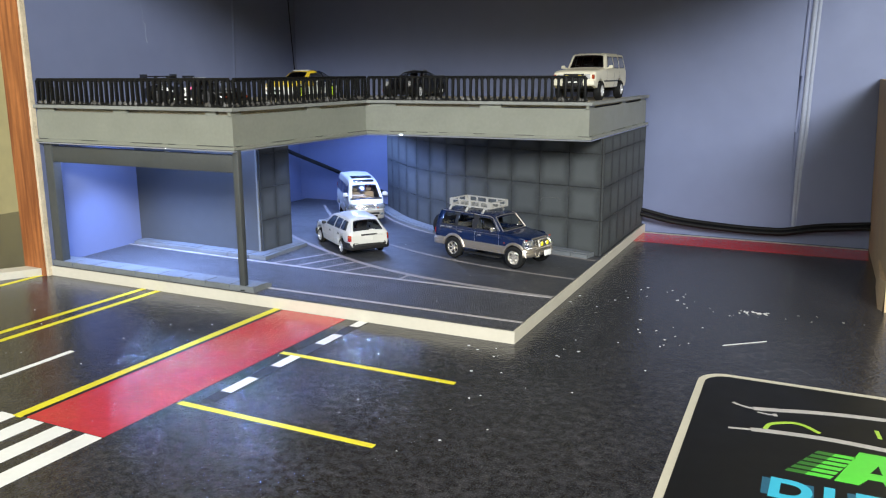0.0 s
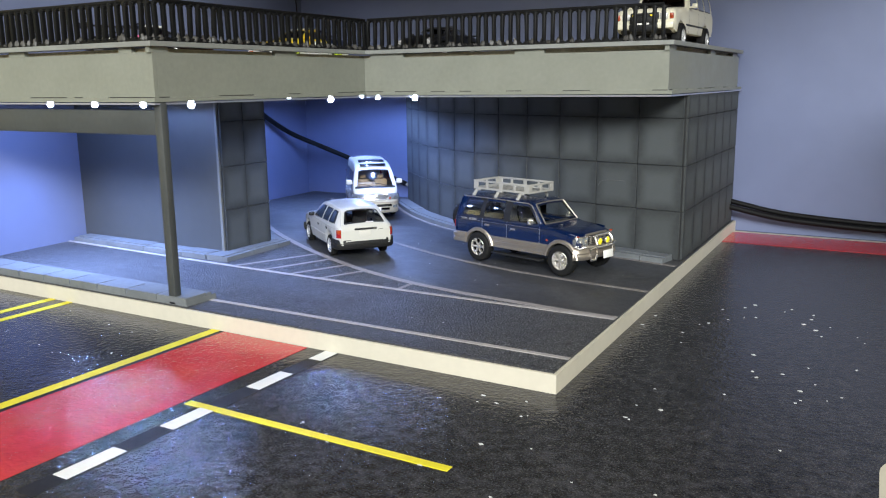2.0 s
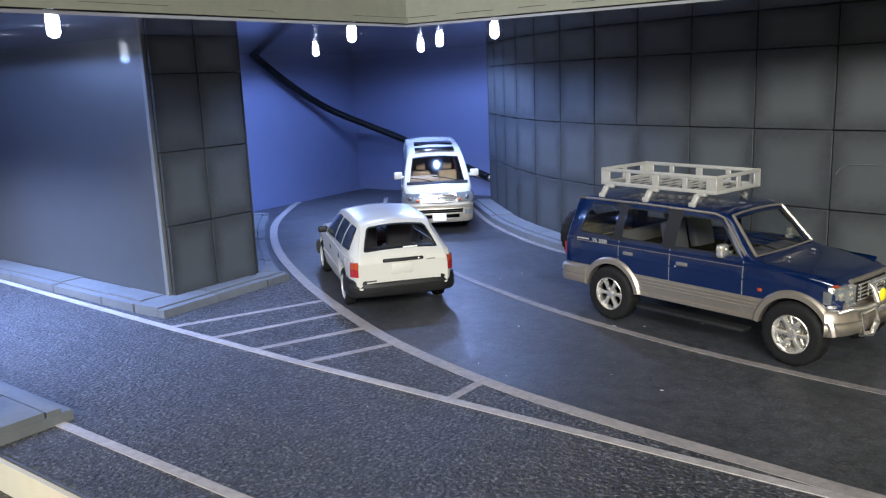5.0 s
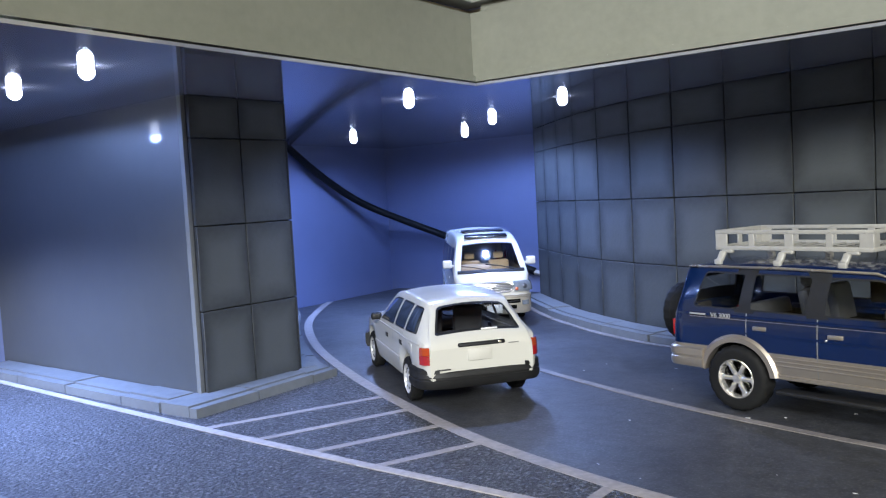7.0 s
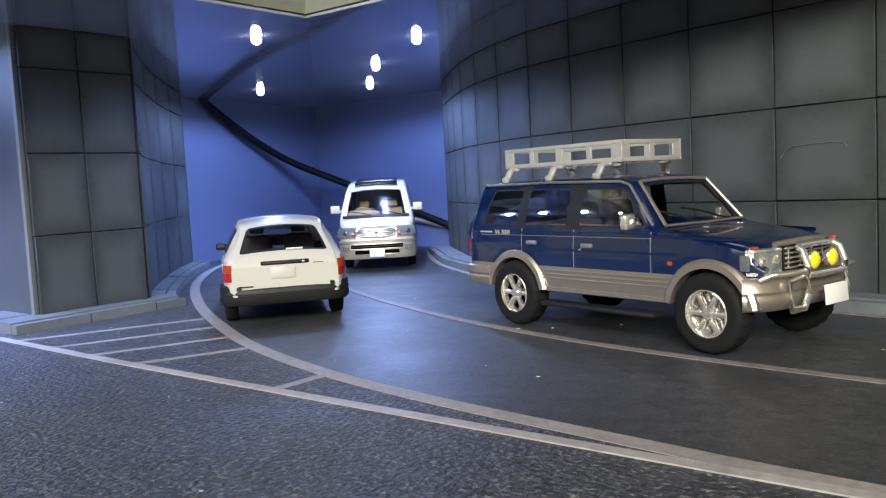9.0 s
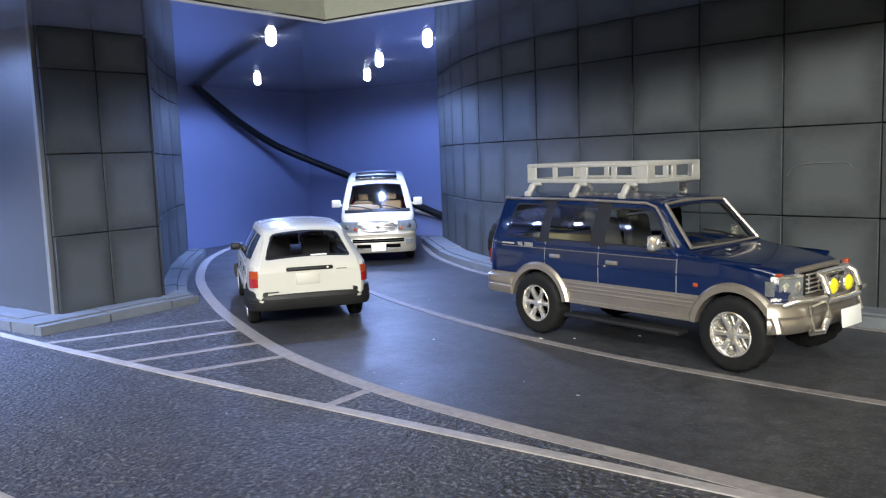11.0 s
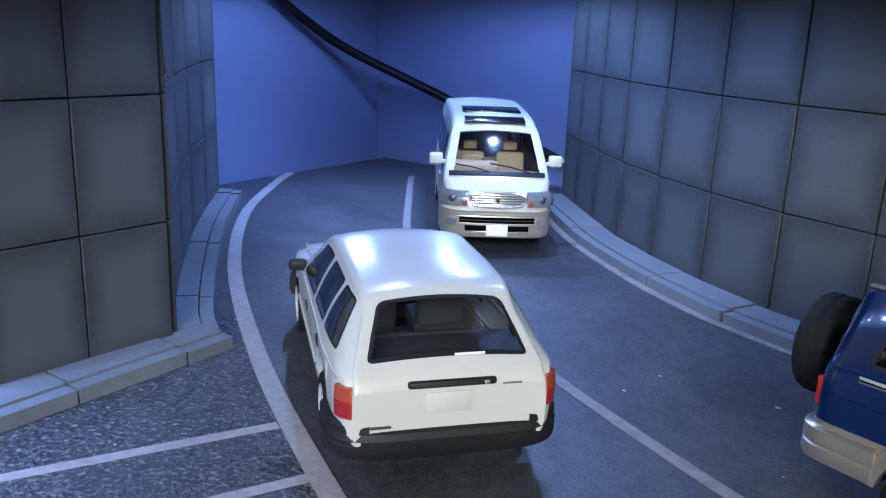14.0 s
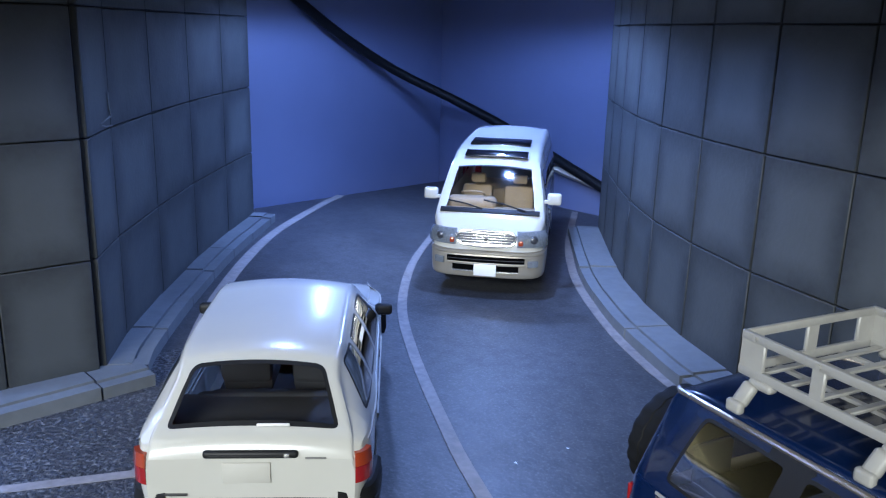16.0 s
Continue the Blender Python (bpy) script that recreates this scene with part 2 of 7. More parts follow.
M = {
    "mat_road": asphalt("mat_road", (0.024, 0.0235, 0.027), 0.08, 0.0002, 800, 0.18, 0.26, 2200, 0.55),
    "lane_rough": asphalt("lane_rough", (0.036, 0.036, 0.039), 0.5, 0.0009, 1300, 0.55, 0.5, 1500, 0.4),
    "lane_smooth": asphalt("lane_smooth", (0.04, 0.041, 0.045), 0.48, 0.00006, 1200, 0.16, 0.5, 1900, 0.3),
    "bay_yellow": material("bay_yellow", (0.5, 0.38, 0.06), 0.7, vary=0.2, scale=60, stain=0.8, stain_color=(0.28, 0.26, 0.22), stain_scale=180),
    "foam_white": material("foam_white", (0.5, 0.465, 0.385), 0.6, vary=0.06, scale=40, stain=0.25, stain_color=(0.55, 0.48, 0.38)),
    "line_white": material("line_white", (0.27, 0.245, 0.235), 0.6, vary=0.3, scale=90, stain=0.55, stain_color=(0.2, 0.19, 0.2), stain_scale=500),
    "line_worn": material("line_worn", (0.2, 0.18, 0.17), 0.6, vary=0.3, scale=90, stain=0.7, stain_color=(0.1, 0.095, 0.1), stain_scale=400),
    "line_print": material("line_print", (0.75, 0.75, 0.74), 0.4, vary=0.05, scale=60),
    "line_yellow": material("line_yellow", (0.66, 0.58, 0.03), 0.4, vary=0.1, scale=60, spec=0.12),
    "red_lane": material("red_lane", (0.47, 0.026, 0.035), 0.06, vary=0.2, scale=25, stain=0.7, stain_color=(0.4, 0.08, 0.045), stain_scale=30, bump=0.00024, bump_scale=800, spec=0.5),
    "black_print": material("black_print", (0.009, 0.009, 0.009), 0.45, vary=0.2, scale=30, spec=0.15),
    "line_bright": material("line_bright", (0.34, 0.315, 0.31), 0.55, vary=0.3, scale=90, stain=0.5, stain_color=(0.22, 0.2, 0.195), stain_scale=400),
    "sweep_grey": material("sweep_grey", (0.42, 0.4, 0.39), 0.5, vary=0.15, scale=90),
    "green_fade": material("green_fade", (0.035, 0.16, 0.02), 0.4, vary=0.15),
    "portal_grey": material("portal_grey", (0.048, 0.052, 0.052), 0.5, vary=0.14, scale=50, stain=0.4, stain_color=(0.05, 0.05, 0.047), stain_scale=30, bump=0.00003, bump_scale=900),
    "green_print": material("green_print", (0.1, 0.6, 0.05), 0.35, vary=0.05),
    "lime_print": material("lime_print", (0.35, 0.55, 0.05), 0.35, vary=0.05),
    "pink_print": material("pink_print", (0.5, 0.1, 0.2), 0.35, vary=0.1),
    "cyan_fade": material("cyan_fade", (0.02, 0.1, 0.17), 0.4, vary=0.2),
    "lane_print": material("lane_print", (0.02, 0.02, 0.021), 0.4, vary=0.3, scale=60, spec=0.08),
    "cyan_print": material("cyan_print", (0.05, 0.45, 0.65), 0.35, vary=0.05),
    "deck_grey": material("deck_grey", (0.2, 0.205, 0.19), 0.55, vary=0.12, scale=30, stain=0.35, stain_color=(0.11, 0.105, 0.09), stain_scale=25, bump=0.00003, bump_scale=700),
    "fascia": material("fascia_grey", (0.19, 0.195, 0.162), 0.42, vary=0.1, scale=60, stain=0.35, stain_color=(0.17, 0.17, 0.15), stain_scale=22, bump=0.00003, bump_scale=900),
    "deck_top": material("deck_top", (0.4, 0.35, 0.25), 0.75, vary=0.35, scale=60, stain=0.8, stain_color=(0.21, 0.18, 0.125), stain_scale=60, bump=0.00008, bump_scale=900),
    "ceiling": material("ceiling_sheet", (0.4, 0.42, 0.5), 0.07, metal=0.55, vary=0.06, scale=20),
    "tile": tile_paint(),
    "joint": material("joint_dark", (0.01, 0.01, 0.011), 0.7, vary=0.2),
    "panel": material("panel_grey", (0.056, 0.06, 0.063), 0.42, vary=0.07, scale=18, stain=0.25, stain_color=(0.052, 0.056, 0.06), stain_scale=14, bump=0.00002, bump_scale=400, coat=0.16),
    "panel_edge": material("panel_edge", (0.14, 0.147, 0.145), 0.6, vary=0.1),
    "kerb": material("kerb_grey", (0.135, 0.146, 0.155), 0.6, vary=0.16, scale=50, stain=0.45, stain_color=(0.07, 0.076, 0.082), stain_scale=60, bump=0.00005, bump_scale=800),
    "backdrop": material("backdrop_blue", (0.15, 0.175, 0.288), 0.45, vary=0.06, scale=8, stain=0.25, stain_color=(0.13, 0.15, 0.23), stain_scale=5, bump=0.0012, bump_scale=16),
    "seam": material("seam_vinyl", (0.3, 0.33, 0.42), 0.12, vary=0.1, coat=0.6),
    "cable": material("cable_black", (0.004, 0.004, 0.0045), 0.55, vary=0.2, spec=0.2),
    "rail_black": material("rail_black", (0.005, 0.005, 0.005), 0.5, vary=0.3, scale=80, bump=0.00006, bump_scale=700, spec=0.18),
    "glue": material("glue_grey", (0.05, 0.047, 0.042), 0.5, vary=0.3, scale=80, bump=0.0001, bump_scale=500),
    "wood": wood_grain(),
    "chip": material("chipboard", (0.5, 0.42, 0.3), 0.9, vary=0.3, scale=150, bump=0.0003, bump_scale=800),
    "card": material("cardboard", (0.5, 0.37, 0.22), 0.85, vary=0.15, scale=60),
    "room": material("room_wall", (0.55, 0.5, 0.31), 0.85, vary=0.1, scale=3),
    "scuff": material("scuff_mark", (0.11, 0.115, 0.115), 0.8, vary=0.5, scale=400),
    "flake": material("paint_flake", (0.5, 0.5, 0.5), 0.7, vary=0.1),
    "led": glow("led_light", (0.72, 0.8, 1.0), LED_GLOW),
    # cars
    "white_paint": material("white_paint", (0.5, 0.488, 0.445), 0.24, vary=0.02, scale=30, coat=0.4),
    "cream_paint": material("cream_paint", (0.68, 0.64, 0.5), 0.35, vary=0.03, scale=30, coat=0.3),
    "blue_paint": material("blue_paint", (0.001, 0.009, 0.045), 0.2, vary=0.12, scale=60, coat=0.6, spec=0.4),
    "silver_paint": material("silver_paint", (0.37, 0.325, 0.275), 0.3, metal=0.75, vary=0.06, scale=50, coat=0.2),
    "gold_paint": material("pale_gold_paint", (0.33, 0.295, 0.23), 0.35, metal=0.4, vary=0.05, coat=0.3),
    "black_paint": material("black_paint", (0.004, 0.004, 0.0045), 0.14, vary=0.2, coat=0.5, spec=0.4),
    "sports_black": material("sports_black", (0.004, 0.004, 0.0045), 0.35, vary=0.2, spec=0.3),
    "seat_light": material("seat_light", (0.045, 0.046, 0.05), 0.7, vary=0.1),
    # near-black without gloss: the shade inside hollows, put in as colour
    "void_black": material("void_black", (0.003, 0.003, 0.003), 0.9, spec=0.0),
    "matt_black": material("matt_black", (0.012, 0.012, 0.013), 0.75, vary=0.2),
    "yellow_paint": material("yellow_paint", (0.8, 0.58, 0.035), 0.28, vary=0.03, coat=0.5),
    "navy_paint": material("navy_paint", (0.015, 0.025, 0.07), 0.28, vary=0.05, coat=0.5),
    "black_trim": material("black_trim", (0.01, 0.01, 0.0105), 0.5, vary=0.2, spec=0.3),
    "tyre": material("tyre_rubber", (0.008, 0.008, 0.008), 0.75, vary=0.25, scale=100, spec=0.2),
    "chrome": material("chrome", (0.85, 0.82, 0.77), 0.16, metal=0.85, vary=0.04),
    "rim_silver": material("rim_silver", (0.55, 0.55, 0.55), 0.25, metal=0.4, vary=0.05),
    "dark_rim": material("dark_rim", (0.12, 0.12, 0.125), 0.3, metal=0.6, vary=0.1),
    "lime_rim": material("lime_rim", (0.6, 0.8, 0.03), 0.35, vary=0.05),
    "rack_grey": material("rack_grey", (0.31, 0.3, 0.275), 0.4, vary=0.12, scale=80, bump=0.00003, bump_scale=1500),
    "red_lens": material("red_lens", (0.27, 0.01, 0.012), 0.15, vary=0.1, coat=0.8),
    "amber_lens": material("amber_lens", (0.31, 0.042, 0.012), 0.15, vary=0.1, coat=0.8),
    "clear_lens": material("clear_lens", (0.22, 0.23, 0.24), 0.1, metal=0.5, vary=0.4, scale=300),
    "yellow_lens": material("yellow_lens", (0.85, 0.7, 0.03), 0.2, vary=0.03, coat=0.8),
    "plate_blank": material("plate_blank", (0.5, 0.485, 0.44), 0.4, vary=0.03),
    "seam_grey": material("seam_grey", (0.16, 0.16, 0.155), 0.6, vary=0.1),
    "lamp_glass": material("lamp_glass", (0.26, 0.28, 0.29), 0.1, metal=0.5, vary=0.5, scale=300, coat=0.8),
    "plate": material("number_plate", (0.75, 0.74, 0.7), 0.5, vary=0.03),
    "bar_dark": material("bar_dark", (0.03, 0.03, 0.03), 0.5),
    "seat_tan": material("seat_tan", (0.4, 0.29, 0.17), 0.7, vary=0.1),
    "seat_grey": material("seat_grey", (0.06, 0.06, 0.065), 0.7, vary=0.1),
    "glass": pane("car_glass", (0.82, 0.84, 0.85), 0.35),
    "glass_clear": pane("clear_glass", (0.85, 0.87, 0.86)),
    "glass_van": pane("van_glass", (0.78, 0.8, 0.82), 1.6, 0.06),
    "glass_dark": pane("dark_glass", (0.12, 0.12, 0.13)),
    "glass_tail": pane("tail_glass", (0.6, 0.62, 0.64), 1.3),
}


# ---- building helpers ----
def finish(bm, name, mats, unit, sharp=38.0):
    """A mesh from bm, scaled to metres, smooth but for its sharp edges."""
    bm.normal_update()
    for f in bm.faces:
        f.smooth = True
    for e in bm.edges:
        if len(e.link_faces) == 2:
            e.smooth = e.calc_face_angle(0) < radians(sharp)
    for v in bm.verts:
        v.co *= unit
    me = bpy.data.meshes.new(name)
    bm.to_mesh(me)
    bm.free()
    for m in mats if isinstance(mats, (list, tuple)) else [mats]:
        me.materials.append(M[m])
    return me


def part(name, bm, mats, parent, label="", unit=CM, at=None):
    """Links bm as one mesh object under parent (or at top level)."""
    ob = new(name, bm if isinstance(bm, bpy.types.Mesh) else finish(bm, name, mats, unit))
    ob.parent = parent
    if at is not None:
        ob.matrix_basis = at
    return tagged(ob, label) if label else ob


def thing(name, m, label, category, group="", kind=""):
    return tagged(place(new(name), m), label, category, group, kind)


def place(ob, m):
    ob.matrix_basis = m
    return ob


def rbox(cx, cy, cz, sx, sy, sz, bev=0.0, seg=2, bm=None, turn=None):
    """A bevelled box by centre and size, added to bm."""
    bm = bm or bmesh.new()
    made = bmesh.ops.create_cube(bm, size=1.0)["verts"]
    for v in made:
        v.co = Vector((v.co.x * sx, v.co.y * sy, v.co.z * sz))
    if bev:
        edges = list({e for v in made for e in v.link_edges})
        bev = min(bev, 0.49 * min(sx, sy, sz))
        made = [v for v in bmesh.ops.bevel(bm, geom=edges, offset=bev, segments=seg, affect="EDGES", profile=0.5)["verts"]]
    m = Matrix.Translation((cx, cy, cz)) @ (turn.to_4x4() if turn else Matrix.Identity(4))
    bmesh.ops.transform(bm, matrix=m, verts=list(set(made)))
    return bm


def tube(points, r, bm=None, sides=10, closed=False):
    """A round bar along points."""
    bm = bm or bmesh.new()
    pts = [Vector(p) for p in points]
    rings = []
    for i, p in enumerate(pts):
        a = pts[(i + 1) % len(pts)] if closed or i + 1 < len(pts) else p
        b = pts[i - 1] if closed or i else p
        d = (a - b).normalized()
        side = d.cross(Vector((0, 0, 1)))
        if side.length < 1e-4:
            side = d.cross(Vector((0, 1, 0)))
        side.normalize()
        up = side.cross(d)
        rings.append([bm.verts.new(p + r * (math.cos(2 * math.pi * k / sides) * side + math.sin(2 * math.pi * k / sides) * up)) for k in range(sides)])
    for i in range(len(rings) if closed else len(rings) - 1):
        a, b = rings[i], rings[(i + 1) % len(rings)]
        for k in range(sides):
            bm.faces.new((a[k], a[(k + 1) % sides], b[(k + 1) % sides], b[k]))
    if not closed:
        bm.faces.new(rings[0][::-1])
        bm.faces.new(rings[-1])
    bmesh.ops.recalc_face_normals(bm, faces=bm.faces)
    return bm


def smooth_path(points, step=0.4):
    """Catmull-Rom through points of the plan, at about equal steps."""
    p = [Vector((*q, 0)) if len(q) == 2 else Vector(q) for q in points]
    p = [2 * p[0] - p[1]] + p + [2 * p[-1] - p[-2]]
    out = []
    for i in range(1, len(p) - 2):
        n = max(2, int((p[i + 1] - p[i]).length / step))
        for k in range(n):
            t = k / n
            out.append(0.5 * (2 * p[i] + (p[i + 1] - p[i - 1]) * t + (2 * p[i - 1] - 5 * p[i] + 4 * p[i + 1] - p[i + 2]) * t * t + (3 * p[i] - p[i - 1] - 3 * p[i + 1] + p[i + 2]) * t ** 3))
    return out + [p[-2]]


def ribbon(path, left, right, z0, z1, bm=None):
    """A bar of rectangular section along a path of the plan: from `left` to `right` of it, from z0 to z1."""
    bm = bm or bmesh.new()
    pts = [Vector((p[0], p[1], 0)) for p in path]
    rings = []
    for i, p in enumerate(pts):
        d = (pts[min(i + 1, len(pts) - 1)] - pts[max(i - 1, 0)]).normalized()
        s = Vector((-d.y, d.x, 0))
        a, b = p + s * left, p - s * right
        rings.append([bm.verts.new((q.x, q.y, z)) for q, z in ((a, z0), (b, z0), (b, z1), (a, z1))])
    for a, b in zip(rings, rings[1:]):
        for k in range(4):
            bm.faces.new((a[k], a[(k + 1) % 4], b[(k + 1) % 4], b[k]))
    bm.faces.new(rings[0][::-1])
    bm.faces.new(rings[-1])
    bmesh.ops.recalc_face_normals(bm, faces=bm.faces)
    return bm


def prism(outline, z0, z1, bm=None):
    """A slab over an outline of the plan."""
    bm = bm or bmesh.new()
    low, top = [bm.verts.new((x, y, z0)) for x, y in outline], [bm.verts.new((x, y, z1)) for x, y in outline]
    n = len(low)
    bm.faces.new(low[::-1])
    bm.faces.new(top)
    for i in range(n):
        bm.faces.new((low[i], low[(i + 1) % n], top[(i + 1) % n], top[i]))
    bmesh.ops.recalc_face_normals(bm, faces=bm.faces)
    return bm


def lathe(profile, sides=28, bm=None):
    """Turns (radius, y) pairs round the y axis."""
    bm = bm or bmesh.new()
    rings = [[bm.verts.new((r * math.cos(2 * math.pi * k / sides), y, r * math.sin(2 * math.pi * k / sides))) for k in range(sides)] for r, y in profile]
    for a, b in zip(rings, rings[1:]):
        for k in range(sides):
            bm.faces.new((a[k], a[(k + 1) % sides], b[(k + 1) % sides], b[k]))
    for ring in (rings[0], rings[-1]):
        if abs(ring[0].co.x) > 1e-6:
            bm.faces.new(ring)
    bmesh.ops.recalc_face_normals(bm, faces=bm.faces)
    return bm


def lettering(name, words, size, mat, parent, at, unit=CM, bold=0.0, label=""):
    """Words in the built-in font, as a thin mesh lying in the xy plane of `at` (size in units)."""
    c = bpy.data.curves.new(name, "FONT")
    c.body, c.size, c.extrude, c.offset = words, size * unit, 0.004 * unit, bold * unit
    c.align_x = "CENTER"
    tmp = bpy.data.objects.new(name, c)
    me = bpy.data.meshes.new_from_object(tmp)
    bpy.data.objects.remove(tmp)
    me.materials.clear()
    me.materials.append(M[mat])
    return part(name, me, None, parent, label, at=at)


I4 = Matrix.Identity(4)


# ---- the room, the table and its printed road sheet (centimetres) ----
def structure(name, bm, mats, label, category):
    return tagged(part(name, bm, mats, None), label, category, kind="structure")


def build_room():
    x0, x1, y0, y1, z0, z1 = -190, 190, -220, 130, -78, 170
    t = 6
    mid = ((x0 + x1) / 2, (y0 + y1) / 2)
    structure("room_floor", rbox(*mid, z0 - t / 2, x1 - x0, y1 - y0, t), "room", "plain floor of the room round the table", "floor")
    structure("room_ceiling", rbox(*mid, z1 + t / 2, x1 - x0, y1 - y0, t), "room", "plain ceiling of the room", "ceiling")
    for name, a in (("wall_west", (x0 - t / 2, mid[1], 46, t, y1 - y0, z1 - z0)), ("wall_east", (x1 + t / 2, mid[1], 46, t, y1 - y0, z1 - z0)), ("wall_north", (mid[0], y1 + t / 2, 46, x1 - x0 + 2 * t, t, z1 - z0)), ("wall_south", (mid[0], y0 - t / 2, 46, x1 - x0 + 2 * t, t, z1 - z0))):
        structure(name, rbox(*a), "room", "olive beige painted wall of the room", "wall")


build_room()

lamp = bpy.data.lights.new("room_lamp", "AREA")
lamp.shape, lamp.size, lamp.size_y, lamp.energy, lamp.color = "RECTANGLE", 0.85, 0.36, ROOM_POWER, (0.94, 0.97, 0.96)
place(new("room_lamp", lamp), look((0.85, -1.15, 0.74), (-0.22, 0.45, 0.05)))
# added soft fill with no fixture, to lift the shadows room_lamp leaves
lamp = bpy.data.lights.new("fill_lamp", "AREA")
lamp.shape, lamp.size, lamp.size_y, lamp.energy, lamp.color = "RECTANGLE", 1.2, 1.2, FILL_POWER, (0.94, 0.97, 0.96)
place(new("fill_lamp", lamp), look((-0.2, -1.05, 0.95), (-0.15, 0.4, 0.0)))

# table top with the printed road sheet
TABLE_Z = -0.55
ground = structure("ground", prism([(-60, -60), (70, -60), (70, 58), (-60, 58)], TABLE_Z - 1.8, TABLE_Z), "mat_road", "dark speckled road sheet printed for model cars on a table", "road")


def mark(name, outline, mat, parent, z, label=""):
    return part(name, prism(outline, z - 0.01, z + 0.012), mat, parent, label)


def bar(x0, y0, x1, y1):
    return [(x0, y0), (x1, y0), (x1, y1), (x0, y1)]


Z = TABLE_Z
mark("red_lane", bar(-23.22, 16.3, -19.75, 29.88), "red_lane", ground, Z, "worn red printed lane")
mark("lane_edge", bar(-23.4, 16.3, -23.22, 29.88), "black_print", ground, Z)
mark("yellow_line", bar(-23.78, 16.2, -23.4, 29.9), "line_yellow", ground, Z + 0.003, "yellow printed line")
for x in (-32.15, -31.15, -39.5):
    mark("yellow_line", bar(x - 0.16, 8 if x > -39 else 22, x + 0.16, 29.95), "line_yellow", ground, Z, "yellow printed line")
for y in (19.38, 24.98):
    mark("yellow_line", bar(-19.6, y - 0.115, -11.95, y + 0.115), "line_yellow", ground, Z + 0.006, "yellow printed line")
mark("white_line", bar(-27.45, 12.0, -27.2, 21.5), "line_print", ground, Z)
mark("lane_edge", bar(-19.1, 20.0, -18.55, 29.88), "lane_print", ground, Z - 0.004)
for y0, y1 in ((29.1, 29.88), (26.5, 27.85), (23.6, 25.0), (20.8, 22.3)):
    mark("white_dash", bar(-19.05, y0, -18.6, y1), "line_print", ground, Z + 0.003)
for i in range(9):
    x = -19.75 - i * 1.3
    mark("crossing_stripe", bar(x - 0.72, 8.0, x, 16.25), "line_print", ground, Z)
mark("red_strip", bar(-12.3, 52.8, 1.5, 55.75), "red_lane", ground, Z, "red printed strip along the backdrop")
mark("pale_edge", bar(-12.3, 55.78, 1.5, 56.1), "foam_white", ground, Z, "pale cut edge of the sheet")
part("white_edge", prism([(-45.0, 20.3), (-39.25, 29.9), (-39.25, 30.35), (-40.4, 30.0), (-45.9, 21.0)], Z - 0.02, Z + 0.42), "foam_white", ground, "white board edge beside the sheet")


# printed sign panel with rounded corners
def rounded(x0, y0, x1, y1, r, n=8):
    out = []
    for cx, cy, a in ((x1 - r, y1 - r, 0), (x0 + r, y1 - r, 90), (x0 + r, y0 + r, 180), (x1 - r, y0 + r, 270)):
        out += [(cx + r * math.cos(radians(a + 90 * k / n)), cy + r * math.sin(radians(a + 90 * k / n))) for k in range(n + 1)]
    return out


sign = mark("printed_sign", [(x + (30 - y) * 0.042, y) for x, y in rounded(-4.25, 12.0, 9.0, 30.1, 1.0)], "foam_white", ground, Z, "black printed panel with a white rounded border")
part("sign_field", prism([(x + (30 - y) * 0.042, y) for x, y in rounded(-4.0, 12.25, 8.75, 29.82, 0.8)], Z + 0.013, Z + 0.02), "black_print", sign)


def slanted(pts):
    """The sign lies a little askew on the table."""
    return [(p[0] + (30 - p[1]) * 0.042, p[1]) for p in pts]


def sweep(name, pts, w, mat):
    """A printed stroke that starts thin and grows to its full width."""
    path = smooth_path(slanted(pts), 0.2)
    bm = ribbon(path[:4], w * 0.4, w * 0.4, Z + 0.02, Z + 0.026)
    ribbon(path[3:], w, w, Z + 0.02, Z + 0.027, bm)
    return part(name, bm, mat, sign)


sweep("sweep_line", [(-2.9, 27.45), (-2.4, 27.2), (-1.6, 27.35), (-0.1, 27.75), (1.8, 28.0), (5.0, 28.1)], 0.13, "sweep_grey")
sweep("sweep_line", [(-2.85, 25.3), (-1.7, 25.55), (0.0, 25.7), (1.7, 25.6), (5.0, 25.3)], 0.13, "sweep_grey")
sweep("sweep_line", [(-2.1, 26.95), (-1.75, 26.9), (-1.5, 26.95)], 0.1, "sweep_grey")
part("arc", ribbon(smooth_path(slanted([(-1.8, 25.68), (-1.65, 26.15), (-1.1, 26.5), (-0.7, 26.45), (-0.25, 26.05)]), 0.1), 0.07, 0.07, Z + 0.021, Z + 0.03), "lime_print", sign)
part("arc", ribbon(slanted([(1.35, 27.0), (1.42, 26.4)]), 0.06, 0.06, Z + 0.021, Z + 0.028), "lime_print", sign)
for i in range(6):
    y = 23.05 + i * 0.3
    x0, x1 = -1.15 + 0.15 * i, 0.0 + 0.125 * i
    xm = x0 + 0.45 * (x1 - x0)
    part("speed_bar", prism(slanted([(x0, y), (xm, y), (xm + 0.09, y + 0.19), (x0 + 0.09, y + 0.19)]), Z + 0.02, Z + 0.027), "green_fade", sign)
    part("speed_bar", prism(slanted([(xm + 0.004, y), (x1, y), (x1 + 0.09, y + 0.19), (xm + 0.094, y + 0.19)]), Z + 0.02, Z + 0.027), "green_print", sign)
part("emblem", prism(slanted([(0.1, 23.0), (0.7, 23.0), (0.95, 23.45), (1.3, 23.45), (1.4, 23.0), (3.4, 23.0), (2.7, 25.15), (0.8, 25.15)]), Z + 0.02, Z + 0.027), "green_print", sign)
part("emblem_hole", prism(slanted([(1.02, 23.85), (1.32, 23.85), (1.25, 24.4)]), Z + 0.027, Z + 0.031), "black_print", sign)
